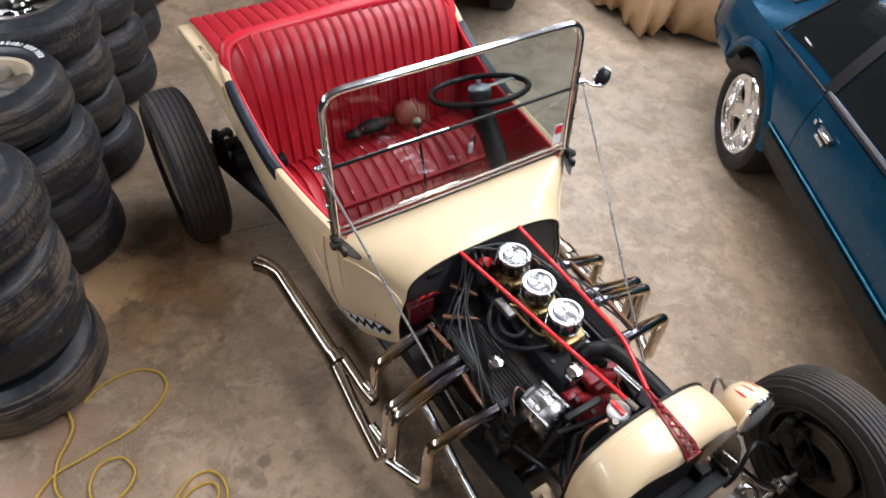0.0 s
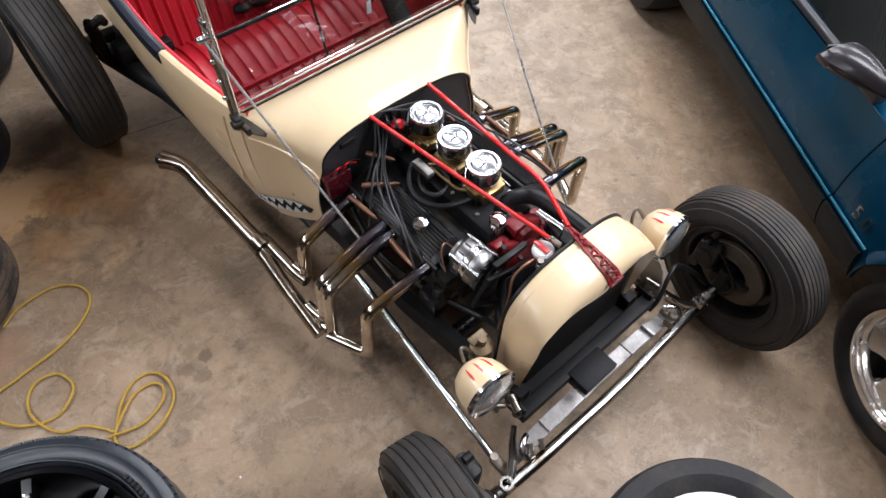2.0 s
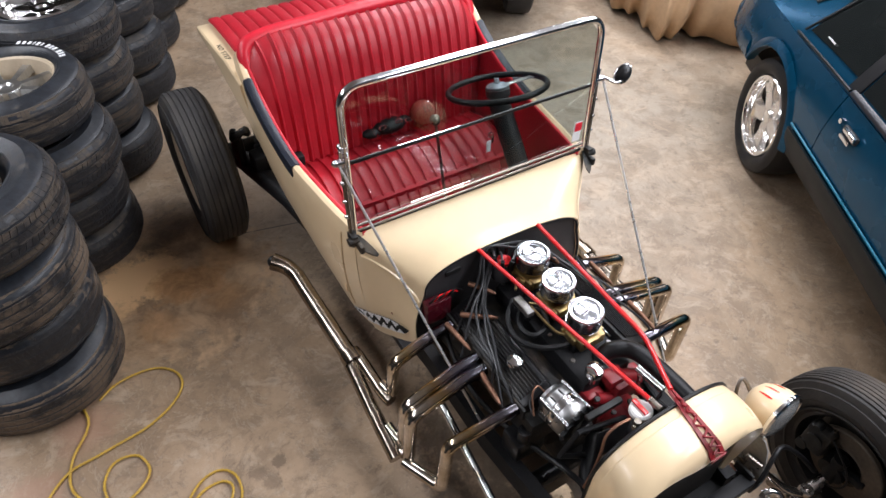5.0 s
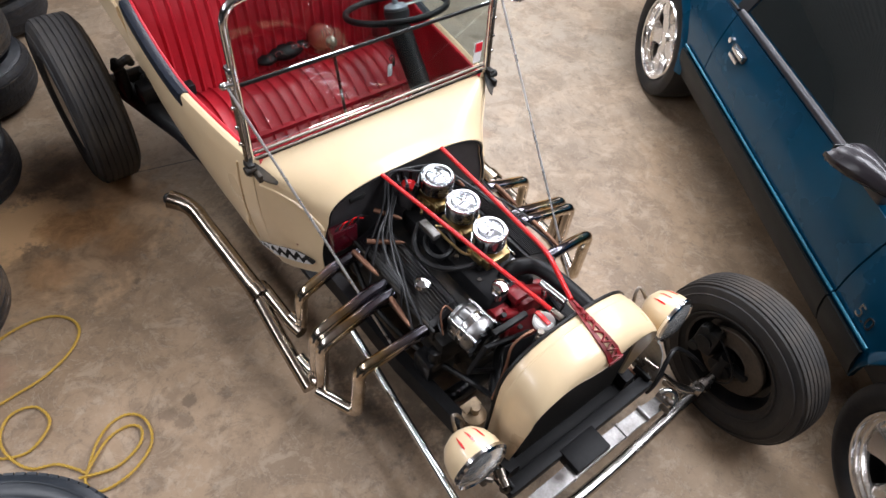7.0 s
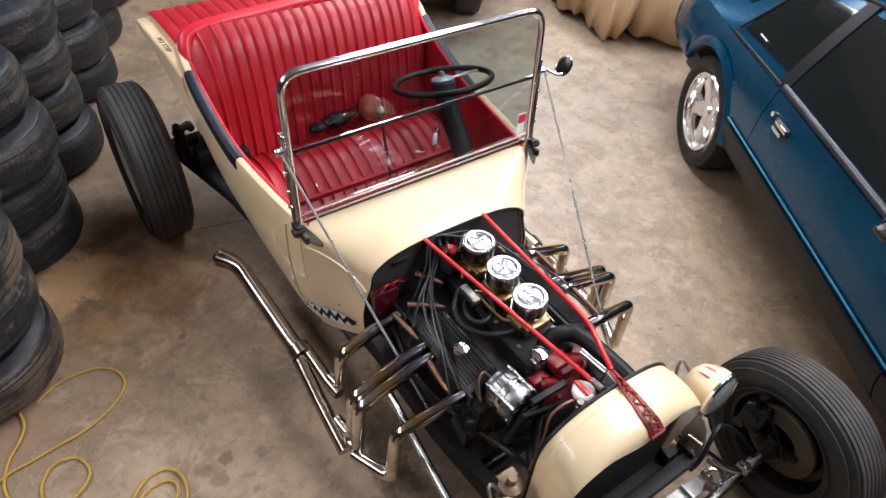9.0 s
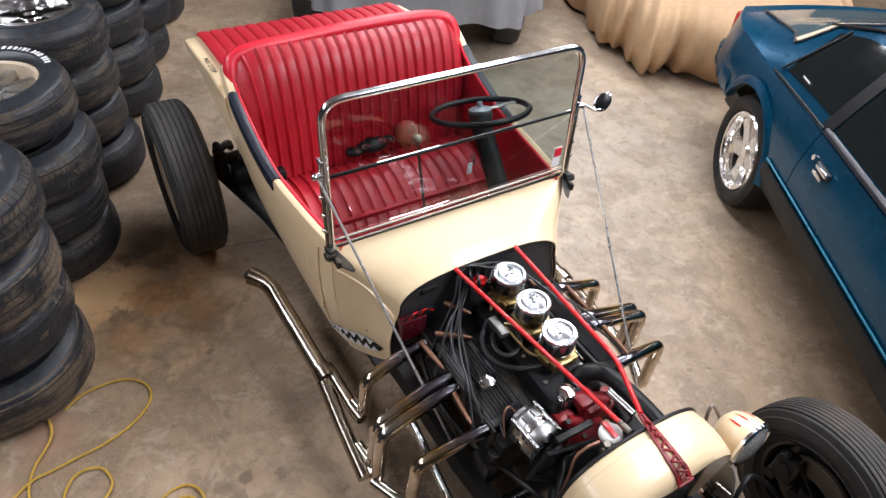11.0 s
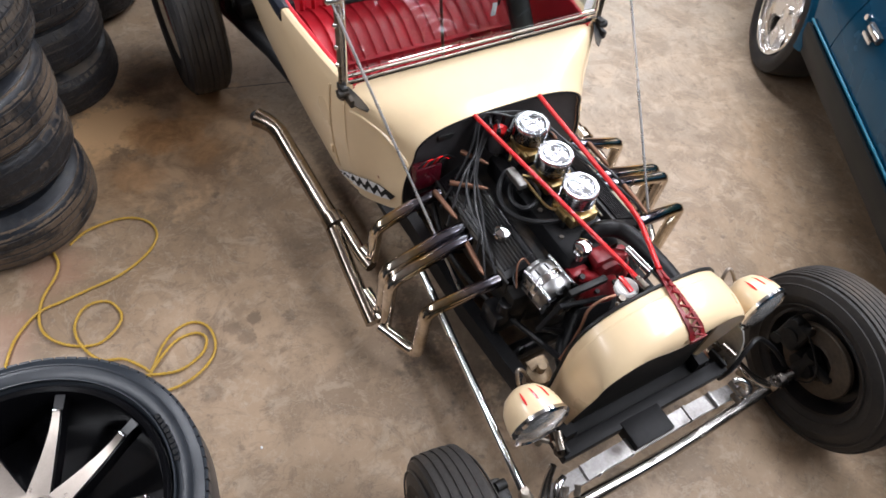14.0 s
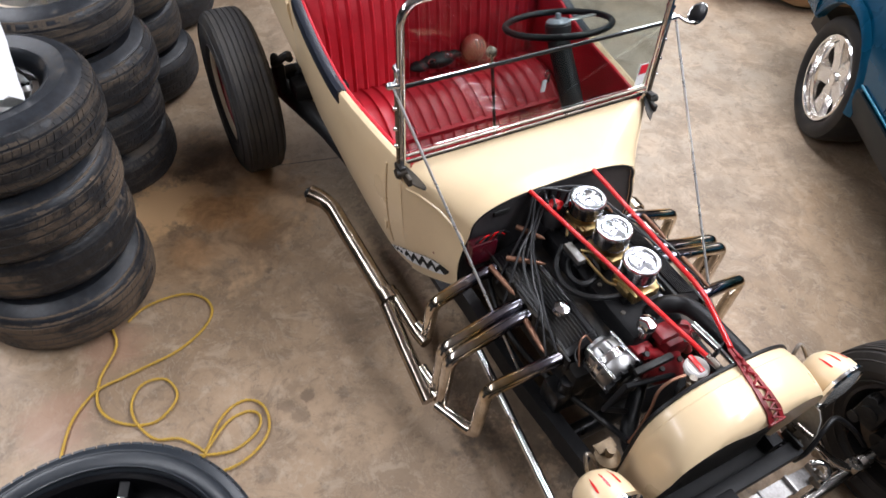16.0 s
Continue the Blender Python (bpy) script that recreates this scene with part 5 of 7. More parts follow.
box(bm, (-0.300, -0.218, 0.525), (0.10, 0.04, 0.10), bev=0.008)
junction = part("junction_box", bm, DARK_RED, rod, "red junction box on the firewall")
for k in range(5):
    bm = B()
    x = -0.335 + 0.018 * k
    tube(bm, flowing([(x, -0.225, 0.570), (x + 0.01, -0.238, 0.602 + 0.006 * (k % 2)), (x + 0.03, -0.230, 0.60), (x + 0.06, -0.225, 0.575)], 5), 0.003, 6)
    part("wire", bm, (RED_ROD if k % 2 else BLACK_RUBBER), junction)
# a black block gives the slot its dark inside
part("firewall_slot", box(B(), (-0.222, -0.190, 0.645), (0.060, 0.012, 0.022), bev=0.003), CORE, rod)

# hoses
for pts, r in (([(-0.05, -0.415, 0.60), (-0.10, -0.425, 0.585), (-0.128, -0.475, 0.58), (-0.108, -0.52, 0.58), (-0.053, -0.512, 0.59), (-0.036, -0.46, 0.60), (-0.075, -0.435, 0.602), (-0.10, -0.47, 0.605)], 0.0095), ([(-0.09, -0.37, 0.60), (-0.145, -0.42, 0.58), (-0.163, -0.495, 0.575), (-0.122, -0.568, 0.578), (-0.034, -0.607, 0.585), (0.02, -0.605, 0.60)], 0.0095)):
    b2 = B()
    tube(b2, flowing(pts, 6), r, 8)
    part("hose", b2, BLACK_RUBBER, rod, "black rubber hose")
bm = B()
tube(bm, flowing([(0.03, -0.69, 0.555), (0.06, -0.70, 0.595), (0.11, -0.735, 0.605), (0.135, -0.80, 0.600), (0.150, -0.90, 0.590), (0.155, -1.0, 0.58)], 6), 0.028, 14)
part("radiator_hose", bm, BLACK_RUBBER, rod, "thick black radiator hose")
bm = B()
tube(bm, [(0.070, -0.805, 0.62), (0.080, -0.905, 0.62)], 0.013, 12)
part("chrome_sleeve", bm, CHROME, rod)
# ignition coil box beside the carburettors
part("fuel_block", box(B(), (-0.092, -0.430, 0.625), (0.030, 0.085, 0.022), bev=0.004), WORN_STEEL, rod, "grey metal fuel block")
for pts in ([(-0.075, -0.36, 0.63), (-0.04, -0.32, 0.63), (-0.02, -0.31, 0.625)], [(-0.07, -0.43, 0.63), (-0.03, -0.45, 0.62), (0.0, -0.45, 0.615)], [(-0.07, -0.44, 0.625), (-0.05, -0.55, 0.60), (-0.02, -0.59, 0.605)]):
    bm = B()
    tube(bm, flowing(pts, 5), 0.005, 8)
    part("fuel_line", bm, BRASS, rod)

# --- radiator and shell ---
def shell_arch(w, zb, zs, zc, y, yb=None, n=16):
    """One rib of the shell: up one side, over an elliptic crown and down the other."""
    yb = y if yb is None else yb
    right = [Vector((w, yb + (y - yb) * k / 5, zb + (zs - zb) * k / 5)) for k in range(5)]
    right += [Vector((w * max(0.0, math.cos(math.pi / 2 * k / n)) ** 0.80, y, zs + (zc - zs) * math.sin(math.pi / 2 * k / n) ** 0.84)) for k in range(n + 1)]
    return right + [Vector((-p.x, p.y, p.z)) for p in right[-2::-1]]


def shell_lip(dy, grow):
    """The front opening: upright sides, high corners and a crown that dips in the middle."""
    xs = [(0.264, -1.106, 0.255), (0.262, -1.107, 0.33), (0.257, -1.109, 0.42), (0.250, -1.111, 0.49), (0.240, -1.113, 0.555)]
    xs += [tuple(p) for p in flowing([(0.224, -1.115, 0.611), (0.190, -1.121, 0.639), (0.13, -1.131, 0.635), (0.06, -1.139, 0.623), (0.0, -1.142, 0.617)], 4)]
    pts = [Vector((x - grow if x > 0.01 else x, y + dy, z - grow * (0.6 if i > 4 else 0))) for i, (x, y, z) in enumerate(xs)]
    return pts + [Vector((-p.x, p.y, p.z)) for p in pts[-2::-1]]


bm = B()
ribs = [shell_arch(0.264, 0.270, 0.548, 0.715, -0.995), shell_arch(0.267, 0.268, 0.548, 0.717, -1.012), shell_arch(0.267, 0.268, 0.548, 0.717, -1.022), shell_arch(0.270, 0.268, 0.548, 0.721, -1.026), shell_arch(0.272, 0.266, 0.547, 0.718, -1.06), shell_arch(0.272, 0.264, 0.547, 0.710, -1.09, -1.082), shell_arch(0.271, 0.262, 0.548, 0.698, -1.112, -1.094), shell_arch(0.270, 0.259, 0.550, 0.684, -1.130, -1.101), shell_arch(0.268, 0.257, 0.552, 0.664, -1.140, -1.105)]
grid_surface(bm, ribs + [shell_lip(0.0, 0.0), shell_lip(0.006, 0.006), shell_lip(0.018, 0.006)], 0.003)
shell = part("radiator_shell", bm, CREAM, rod, "cream painted radiator shell")
bm = B()
tube(bm, [p + Vector((0, 0.004, 0.002)) for p in shell_arch(0.264, 0.270, 0.548, 0.715, -0.995)], 0.006, 6)
part("shell_edge", bm, BLACK_RUBBER, shell)
part("radiator_core", box(B(), (0, -1.072, 0.425), (0.48, 0.05, 0.36), bev=0.004), CORE, rod, "black finned radiator core")
fin_mesh = to_mesh("core_fin", box(B(), (0, 0, 0), (0.0026, 0.010, 0.36)), FIN_GREY)
for k in range(52):
    fin = new("core_fin", fin_mesh)
    fin.parent, fin.location = rod, (-0.225 + 0.0088 * k, -1.100, 0.425)
part("radiator_tank", box(B(), (0, -1.02, 0.628), (0.36, 0.06, 0.09), bev=0.02), BLACK_PAINT, rod)
bm = B()
lathe(bm, [(0.0, 0.012), (0.028, 0.010), (0.034, 0.004), (0.034, -0.008), (0.0, -0.008)], Matrix.Translation((-0.061, -0.94, 0.672)), 20)
cap = part("radiator_cap", bm, WHITE_PLASTIC, rod, "white radiator cap with a red lever")
part("lever", box(B(), (-0.065, -0.935, 0.688), (0.015, 0.055, 0.007), bev=0.002), RED_ROD, cap)
part("filler_neck", cyl(B(), (-0.061, -0.955, 0.61), (-0.061, -0.94, 0.665), 0.02), OLD_CHROME, rod)
bm = B()
cyl(bm, (-0.10, -0.965, 0.655), (-0.10, -0.965, 0.685), 0.010)
cyl(bm, (-0.115, -0.97, 0.665), (-0.085, -0.965, 0.665), 0.008)
part("overflow_valve", bm, OLD_CHROME, rod)
bm = B()
tube(bm, flowing([(-0.115, -0.950, 0.685), (-0.155, -0.945, 0.680), (-0.195, -0.948, 0.66), (-0.220, -0.966, 0.62), (-0.247, -0.980, 0.57), (-0.27, -0.985, 0.50)], 6), 0.0045, 8)
part("copper_overflow_pipe", bm, COPPER, rod, "thin copper overflow pipe")
bm = B()
lathe(bm, [(0.0, 0.0), (0.03, 0.0), (0.036, 0.015), (0.036, 0.09), (0.02, 0.10), (0.0, 0.10)], Matrix.Translation((-0.335, -0.985, 0.39)), 20)
box(bm, (-0.335, -0.965, 0.50), (0.06, 0.03, 0.006), bev=0.002)
cyl(bm, (-0.335, -0.985, 0.49), (-0.335, -0.985, 0.52), 0.013)
part("horn", bm, HORN, rod, "tarnished tan metal horn can")

# leaf-shaped plate beside the shell
PLATE = [(-1.067, 0.299), (-1.084, 0.372), (-1.114, 0.427), (-1.140, 0.428), (-1.162, 0.400), (-1.180, 0.345), (-1.189, 0.25), (-1.13, 0.22), (-1.08, 0.24)]
part("bracket_plate", loft(B(), [[Vector((x, y, z)) for y, z in PLATE] for x in (0.357, 0.363)]), PLATE_STEEL, rod, "grey steel lamp bracket plate")

# red braces and the laced strap
bm = B()
cyl(bm, (-0.127, -0.200, 0.712), (-0.032, -0.950, 0.702), 0.0072, seg=12)
part("brace_rod", bm, RED_ROD, rod, "glossy red radiator brace rod")
bm = B()
tube(bm, [(-0.033, -0.935, 0.702), (-0.029, -0.975, 0.702)], 0.010, 10)
part("rod_end", bm, OLD_CHROME, rod)
bm = B()
tube(bm, rounded([(0.127, -0.200, 0.714), (0.128, -0.755, 0.684), (0.023, -0.952, 0.728)], 0.06), 0.0078, 12)
part("brace_rod", bm, RED_ROD, rod, "glossy red bent brace tube")
STRAP = [(0.023, -0.950, 0.729, 0.0008, 0.009), (0.016, -1.000, 0.730, 0.003, 0.013), (0.013, -1.030, 0.729, 0.006, 0.017), (0.012, -1.094, 0.717, 0.010, 0.022), (0.020, -1.130, 0.694, 0.012, 0.025), (0.029, -1.149, 0.660, 0.010, 0.027)]
for s in (-1, 1):
    rows = [[Vector((x + s * a, y, z)), Vector((x + s * b, y, z - 0.002))] for x, y, z, a, b in STRAP]
    part("strap_band", grid_surface(B(), rows, 0.006), ENGINE_RED, rod, "dark red leather strap band")
for k in range(13):
    t = 0.7 + 4.0 * k / 12
    i = min(4, int(t))
    a, b = np.array(STRAP[i]), np.array(STRAP[i + 1])
    x, y, z, inner, outer = a + (b - a) * (t - i)
    s = 1 if k % 2 else -1
    part("strap_lacing", tube(B(), [(x - inner - 0.003, y - 0.006 * s, z + 0.003 - 0.004 * s), (x + inner + 0.003, y + 0.006 * s, z + 0.003 + 0.004 * s)], 0.0036, 6), ENGINE_RED, rod)
part("strap_end", box(B(), (0.0298, -1.150, 0.654), (0.056, 0.006, 0.016), bev=0.002), ENGINE_RED, rod)

# --- headlamps ---
for side in (-1, 1):
    M = Matrix.Translation((side * 0.424, -1.085, 0.487)) @ Euler((radians(86), 0, radians(side * 2))).to_matrix().to_4x4() @ Matrix.Scale(0.96, 4)
    lamp = part("headlamp", lathe(B(), [(0.0, -0.085), (0.03, -0.080), (0.058, -0.064), (0.078, -0.035), (0.087, 0.0), (0.088, 0.030), (0.080, 0.032)], M, 36), CREAM, rod, "cream bullet headlamp with red painted licks")
    part("lamp_rim", lathe(B(), [(0.086, 0.026), (0.093, 0.030), (0.094, 0.040), (0.086, 0.046), (0.080, 0.040)], M, 36, closed=True), CHROME, lamp)
    part("lens", lathe(B(), [(0.082, 0.040), (0.06, 0.050), (0.03, 0.055), (0.0, 0.056), (0.0, 0.052), (0.03, 0.051), (0.06, 0.046), (0.082, 0.036)], M, 32), LENS, lamp)
    part("reflector", lathe(B(), [(0.0, -0.02), (0.03, -0.015), (0.06, 0.005), (0.08, 0.034)], M, 32), CHROME, lamp)
    for a0 in (-0.42, 0.0, 0.42):
        bm = B()
        rows = []
        for k in range(9):
            t = k / 8
            zc = -0.050 + 0.048 * t
            rr = np.interp(zc, [-0.085, -0.080, -0.064, -0.035, 0.0, 0.03], [0.0, 0.03, 0.058, 0.078, 0.087, 0.088]) + 0.0012
            half = 0.0048 * math.sin(math.pi * (0.12 + 0.76 * t)) ** 1.0 * (0.4 + 0.6 * t)
            ang = math.pi / 2 + a0
            rows.append([M @ Vector((rr * math.cos(ang + d / rr), rr * math.sin(ang + d / rr), zc)) for d in (-half, 0, half)])
        part("painted_lick", grid_surface(bm, rows, 0.0006), RED_ROD, lamp)
    bm = B()
    cyl(bm, (side * 0.41, -1.09, 0.40), (side * 0.385, -1.12, 0.31), 0.012)
    cyl(bm, (side * 0.41, -1.10, 0.345), (side * 0.36, -1.13, 0.32), 0.010)
    part("lamp_stalk", bm, OLD_CHROME, lamp)
    bm = B()
    tube(bm, flowing([(side * 0.42, -1.01, 0.48), (side * 0.41, -0.97, 0.52), (side * 0.385, -0.975, 0.50), (side * 0.36, -1.01, 0.42)], 5), 0.006, 8)
    part("lamp_conduit", bm, OLD_CHROME, lamp)

# --- painted toothed mouth on the cowl sides ---
def flank_x(y, z):
    """Half width of the body skin at y, z, cowl or tub."""
    if y <= 0.012:
        ys = [r[0] for r in COWL]
        w, zs, wb, zb = (float(np.interp(y, ys, [r[k] for r in COWL])) for k in (1, 3, 4, 5))
        t = min(1.0, max(0.0, (z - zb) / (zs - zb)))
        return wb + (w - wb) * t + 0.018 * math.sin(math.pi * t)
    ys = [r[0] for r in TUB]
    zt, wt, wm, wb, zb = (float(np.interp(y, ys, [r[k] for r in TUB])) for k in (1, 2, 3, 4, 5))
    t = min(1.0, max(0.0, (z - zb) / (zt - zb)))
    return (1 - t) ** 2 * wb + 2 * t * (1 - t) * (wm + 0.035) + t * t * wt


def on_flank(y, z, side, out):
    return Vector((side * (flank_x(y, z) + out), y, z))


def lip_line(t, upper):
    """Upper and lower edge of the mouth, from its back corner to its front."""
    y = 0.163 - 0.335 * t
    if upper:
        return y, float(np.interp(t, [0, 0.2, 0.463, 0.68, 0.855, 1], [0.246, 0.312, 0.378, 0.408, 0.416, 0.404]))
    return y, float(np.interp(t, [0, 0.2, 0.386, 0.6, 0.82, 0.955, 1], [0.240, 0.282, 0.308, 0.324, 0.348, 0.372, 0.400]))


for side in (-1, 1):
    rows = []
    for k in range(25):
        t = k / 24
        (y, zu), (_, zl) = lip_line(t, True), lip_line(t, False)
        rows.append([on_flank(y, zl + (zu - zl) * j / 4, side, 0.0105 if y < 0.02 else 0.0045) for j in range(5)])
    mouth = part("painted_mouth", grid_surface(B(), rows, 0.0004), MATT_BLACK, rod, "black painted shark mouth with white teeth")
    for upper in (True, False):
        for k in range(8):
            t0 = 0.06 + 0.104 * k + (0.0 if upper else 0.052)
            t1 = t0 + 0.104
            (ya, za), (yb, zb_) = lip_line(t0, upper), lip_line(t1, upper)
            (_, zo) = lip_line((t0 + t1) / 2, not upper)
            ym, zm = (ya + yb) / 2, (za + zb_) / 2
            tip = zm + (zo - zm) * 0.50
            lift = 0.0125 if ym < 0.03 else 0.0065
            tri = [on_flank(ya, za, side, lift), on_flank(yb, zb_, side, lift), on_flank(ym, tip, side, lift)]
            back = [p - Vector((side * 0.0008, 0, 0)) for p in tri]
            part("tooth", loft(B(), [tri, back]), PAPER, mouth)
    eye = on_flank(-0.105, 0.452, side, 0.007)
    part("nostril", box(B(), eye, (0.002, 0.012, 0.006), bev=0.0006), ENGINE_RED, mouth)
    part("cowl_crease", tube(B(), flowing([on_flank(y, z, side, 0.0065) for y, z in ((-0.015, 0.700), (-0.05, 0.688), (-0.10, 0.650), (-0.14, 0.612), (-0.175, 0.580), (-0.19, 0.560))], 5), 0.0060, 8), CREAM, rod)
    # seam strip and door hinge tag
    part("body_seam", tube(B(), [on_flank(0.085 + 0.03 * k / 8, 0.74 - 0.42 * k / 8, side, 0.0015) for k in range(9)], 0.0036, 6), CREAM, rod)
    part("hinge_tag", box(B(), on_flank(0.135, 0.405, side, 0.003), (0.006, 0.018, 0.04), bev=0.002), CREAM, rod)

# ---------------- stacked tyres ----------------
def casing_radius(r, h, z):
    """Outer radius of a used tyre at height z over its middle; h is half its width."""
    return r - float(np.interp(abs(z) / h, [0, 0.30, 0.52, 0.66, 0.78, 0.88, 0.96, 1.0], [0.0, 0.001, 0.004, 0.010, 0.020, 0.035, 0.058, 0.080]))


def used_casing(r, rim, w):
    """A closed tyre section: round shoulders, bulged walls with two moulded ridges, bead seat."""
    h = w / 2
    side = [(rim, 0.66 * h), (rim + 0.006, 0.84 * h), (rim + 0.014, 0.90 * h), (rim + 0.018, 0.93 * h), (rim + 0.022, 0.91 * h), (r - 0.080, 1.0 * h), (r - 0.074, 1.015 * h), (r - 0.070, 1.0 * h)]
    side += [(casing_radius(r, h, q * h) - 0.003, q * h) for q in (0.96, 0.90, 0.84, 0.78, 0.70, 0.60, 0.45, 0.2)]
    return [(a, -b) for a, b in side] + side[::-1]


def tread_blocks(r, w, ribs, counts, skew, depth, gap, rg, material):
    """Tread blocks that follow the casing: ribs as (from, to) in half widths, each cut into counts blocks."""
    h, verts, faces = w / 2, [], []
    for (q0, q1), count, slant in zip(ribs, counts, skew):
        step = 2 * math.pi / count
        phase = rg.uniform(0, step)
        for k in range(count):
            a0 = phase + step * k
            a1 = a0 + step * (1 - gap * rg.uniform(0.8, 1.25))
            worn = rg.uniform(-0.0009, 0.0006)
            base = len(verts)
            for top in (0, 1):
                inset = 0.0 if not top else 0.02
                for q, a in ((q0 + inset, a0), (q1 - inset, a0 + slant * step), (q1 - inset, a1 + slant * step), (q0 + inset, a1)):
                    rr = casing_radius(r, h, q * h) + (depth + worn if top else -0.004)
                    zz = q * h + (0.35 * depth * (1 if q > 0.6 else -1 if q < -0.6 else 0) if top else 0)
                    verts.append((rr * math.cos(a), rr * math.sin(a), zz))
            b = base
            faces += [(b + 4, b + 5, b + 6, b + 7)] + [(b + i, b + (i + 1) % 4, b + 4 + (i + 1) % 4, b + 4 + i) for i in range(4)]
    me = bpy.data.meshes.new("tread")
    me.from_pydata(verts, [], faces)
    me.materials.append(material)
    check = bmesh.new()
    check.from_mesh(me)
    bmesh.ops.recalc_face_normals(check, faces=check.faces)
    check.to_mesh(me)
    check.free()
    return me


TREADS = (
    ([(-0.80, -0.50), (-0.46, -0.20), (-0.16, 0.16), (0.20, 0.46), (0.50, 0.80)], (88, 120, 150, 120, 88), (0.15, 0.35, -0.3, -0.35, -0.15), 0.0040, 0.15),
    ([(-0.84, -0.58), (-0.54, -0.30), (-0.27, -0.02), (0.02, 0.27), (0.30, 0.54), (0.58, 0.84)], (74, 84, 84, 84, 84, 74), (0.1, -0.35, 0.35, -0.35, 0.35, -0.1), 0.0052, 0.18),
    ([(-0.78, -0.48), (-0.44, -0.18), (-0.15, 0.15), (0.18, 0.44), (0.48, 0.78)], (130, 160, 160, 160, 130), (0.0, 0.2, 0.0, -0.2, 0.0), 0.0036, 0.12),
)
TYRE_KINDS = {}


def stacked_tyre(x, y, z, r, w, rim, spin, rng, kind, caked=False):
    key = (kind, round(r, 3), round(w, 3), caked)
    if key not in TYRE_KINDS:
        TYRE_KINDS[key] = (to_mesh("casing", lathe(B(), used_casing(r, rim, w), None, 64, closed=True), STACK), tread_blocks(r - 0.004, w, *TREADS[kind % 3][:3], TREADS[kind % 3][3] * (0.45 if caked else 0.65), TREADS[kind % 3][4] * (0.36 if caked else 0.58), random.Random(kind), CAKED_TREAD if caked else STACK_TREAD))
    t = thing("tyre", "mud-caked used car tyre lying in a stack" if caked else "used black car tyre lying in a dusty stack", "tyre", "stacked used tyres", pose(x, y, z, rng.uniform(-1.2, 1.2), rng.uniform(-1.2, 1.2), spin))
    for nm, me in zip(("casing", "tread"), TYRE_KINDS[key]):
        o = new(nm, me)
        o.parent = t
    return t


rng = random.Random(4)
KIND_SIZES = [(0.325, 0.228, 0.195), (0.335, 0.236, 0.19), (0.315, 0.220, 0.20)]
COLUMNS = [(-1.62, 0.70, 4), (-1.36, 1.40, 4), (-1.13, 2.07, 4), (-0.85, 2.75, 4), (-0.62, 3.42, 4), (-0.38, 4.08, 4), (-2.3, 1.2, 3), (-2.05, 1.95, 4), (-1.8, 2.65, 4)]
TOPS = {}
for c, (x, y, n) in enumerate(COLUMNS):
    z = 0.0
    for k in range(n):
        kind = (c * 2 + k) % 3 if c else (1, 0, 1, 1)[k]
        r, w, rim = KIND_SIZES[kind]
        z += w / 2 + 0.002
        last = stacked_tyre(x + rng.uniform(-0.026, 0.026), y + rng.uniform(-0.026, 0.026), z, r, w, rim, rng.uniform(0, 360), rng, kind, c == 0 and k in (0, 1, 2))
        z += w / 2
    TOPS[c] = (z, r, w, rim)
    if c == 1:
        LETTERED = last


def alloy_in(parent_name, x, y, z, rim, material, spokes, label, barrel, broad=1.0):
    """A road wheel lying flat inside a tyre, spokes up."""
    w = thing(parent_name, label, "wheel", "", pose(x, y, z, 0, 0, 12))
    part("barrel", lathe(B(), [(rim + 0.004, 0.085), (rim - 0.012, 0.092), (rim - 0.02, 0.085), (rim - 0.03, 0.03), (rim - 0.035, -0.08), (rim - 0.028, -0.08), (rim - 0.005, 0.0)], None, 48, closed=True), barrel, w)
    for k in range(spokes):
        m = Matrix.Rotation(2 * math.pi * k / spokes, 4, "Z")
        bm = B()
        loft(bm, [[m @ Vector((a, b, c)) for a, b, c in ((rr, -ww * broad, zz - tt), (rr, ww * broad, zz - tt), (rr, ww * broad * 0.7, zz), (rr, -ww * broad * 0.7, zz))] for rr, ww, zz, tt in ((0.035, 0.016, 0.055, 0.03), (0.09, 0.017, 0.058, 0.03), (rim * 0.8, 0.022, 0.062, 0.03), (rim - 0.025, 0.026, 0.060, 0.03))])
        part("spoke", bm, material, w)
    part("hub", lathe(B(), [(0.0, 0.052), (0.02, 0.052), (0.03, 0.060), (0.055, 0.060), (0.06, 0.05), (0.06, 0.0), (0.0, 0.0)], None, 28), material, w)
    return w


z, r, wd, rim = TOPS[2]
alloy_in("chromed_road_wheel", -1.13, 2.07, z - 0.105, rim, CHROME, 5, "five-spoke chrome wheel in the topmost tyre", WHEEL_CHROME, 2.1)
z, r, wd, rim = TOPS[1]
alloy_in("steel_wheel", -1.36, 1.40, z - 0.105, rim, ALU, 8, "cream-rimmed wheel in the topmost tyre", BEIGE_TRIM)
# raised white lettering on one tyre's wall, as plain bars
letter_angle = 1.15
for k, span in enumerate((0.055, 0.050, 0.050, 0.022, 0.050, 0.022, 0.0, 0.048, 0.040, 0.055, 0.0, 0.050, 0.045, 0.050)):
    a0 = letter_angle - LETTERED.rotation_euler.z
    letter_angle -= span + 0.045
    if span:
        rows = [[Vector((rr * math.cos(a0 - span * q / 4), rr * math.sin(a0 - span * q / 4), 0)) for rr in (0.238, 0.262)] for q in range(5)]
        bar = part("letter_bar", grid_surface(B(), rows, 0.002), PAPER, LETTERED, "raised white letter")
        bar.location = (0, 0, KIND_SIZES[0][1] / 2 + 0.004)
z, r, wd, rim = TOPS[0]
alloy_in("steel_wheel", -1.62, 0.67, z - 0.115, rim, ALU, 8, "silver alloy wheel in the topmost tyre", CHROME)

# white sheet lying over the wheel on the near stack
bm = B()
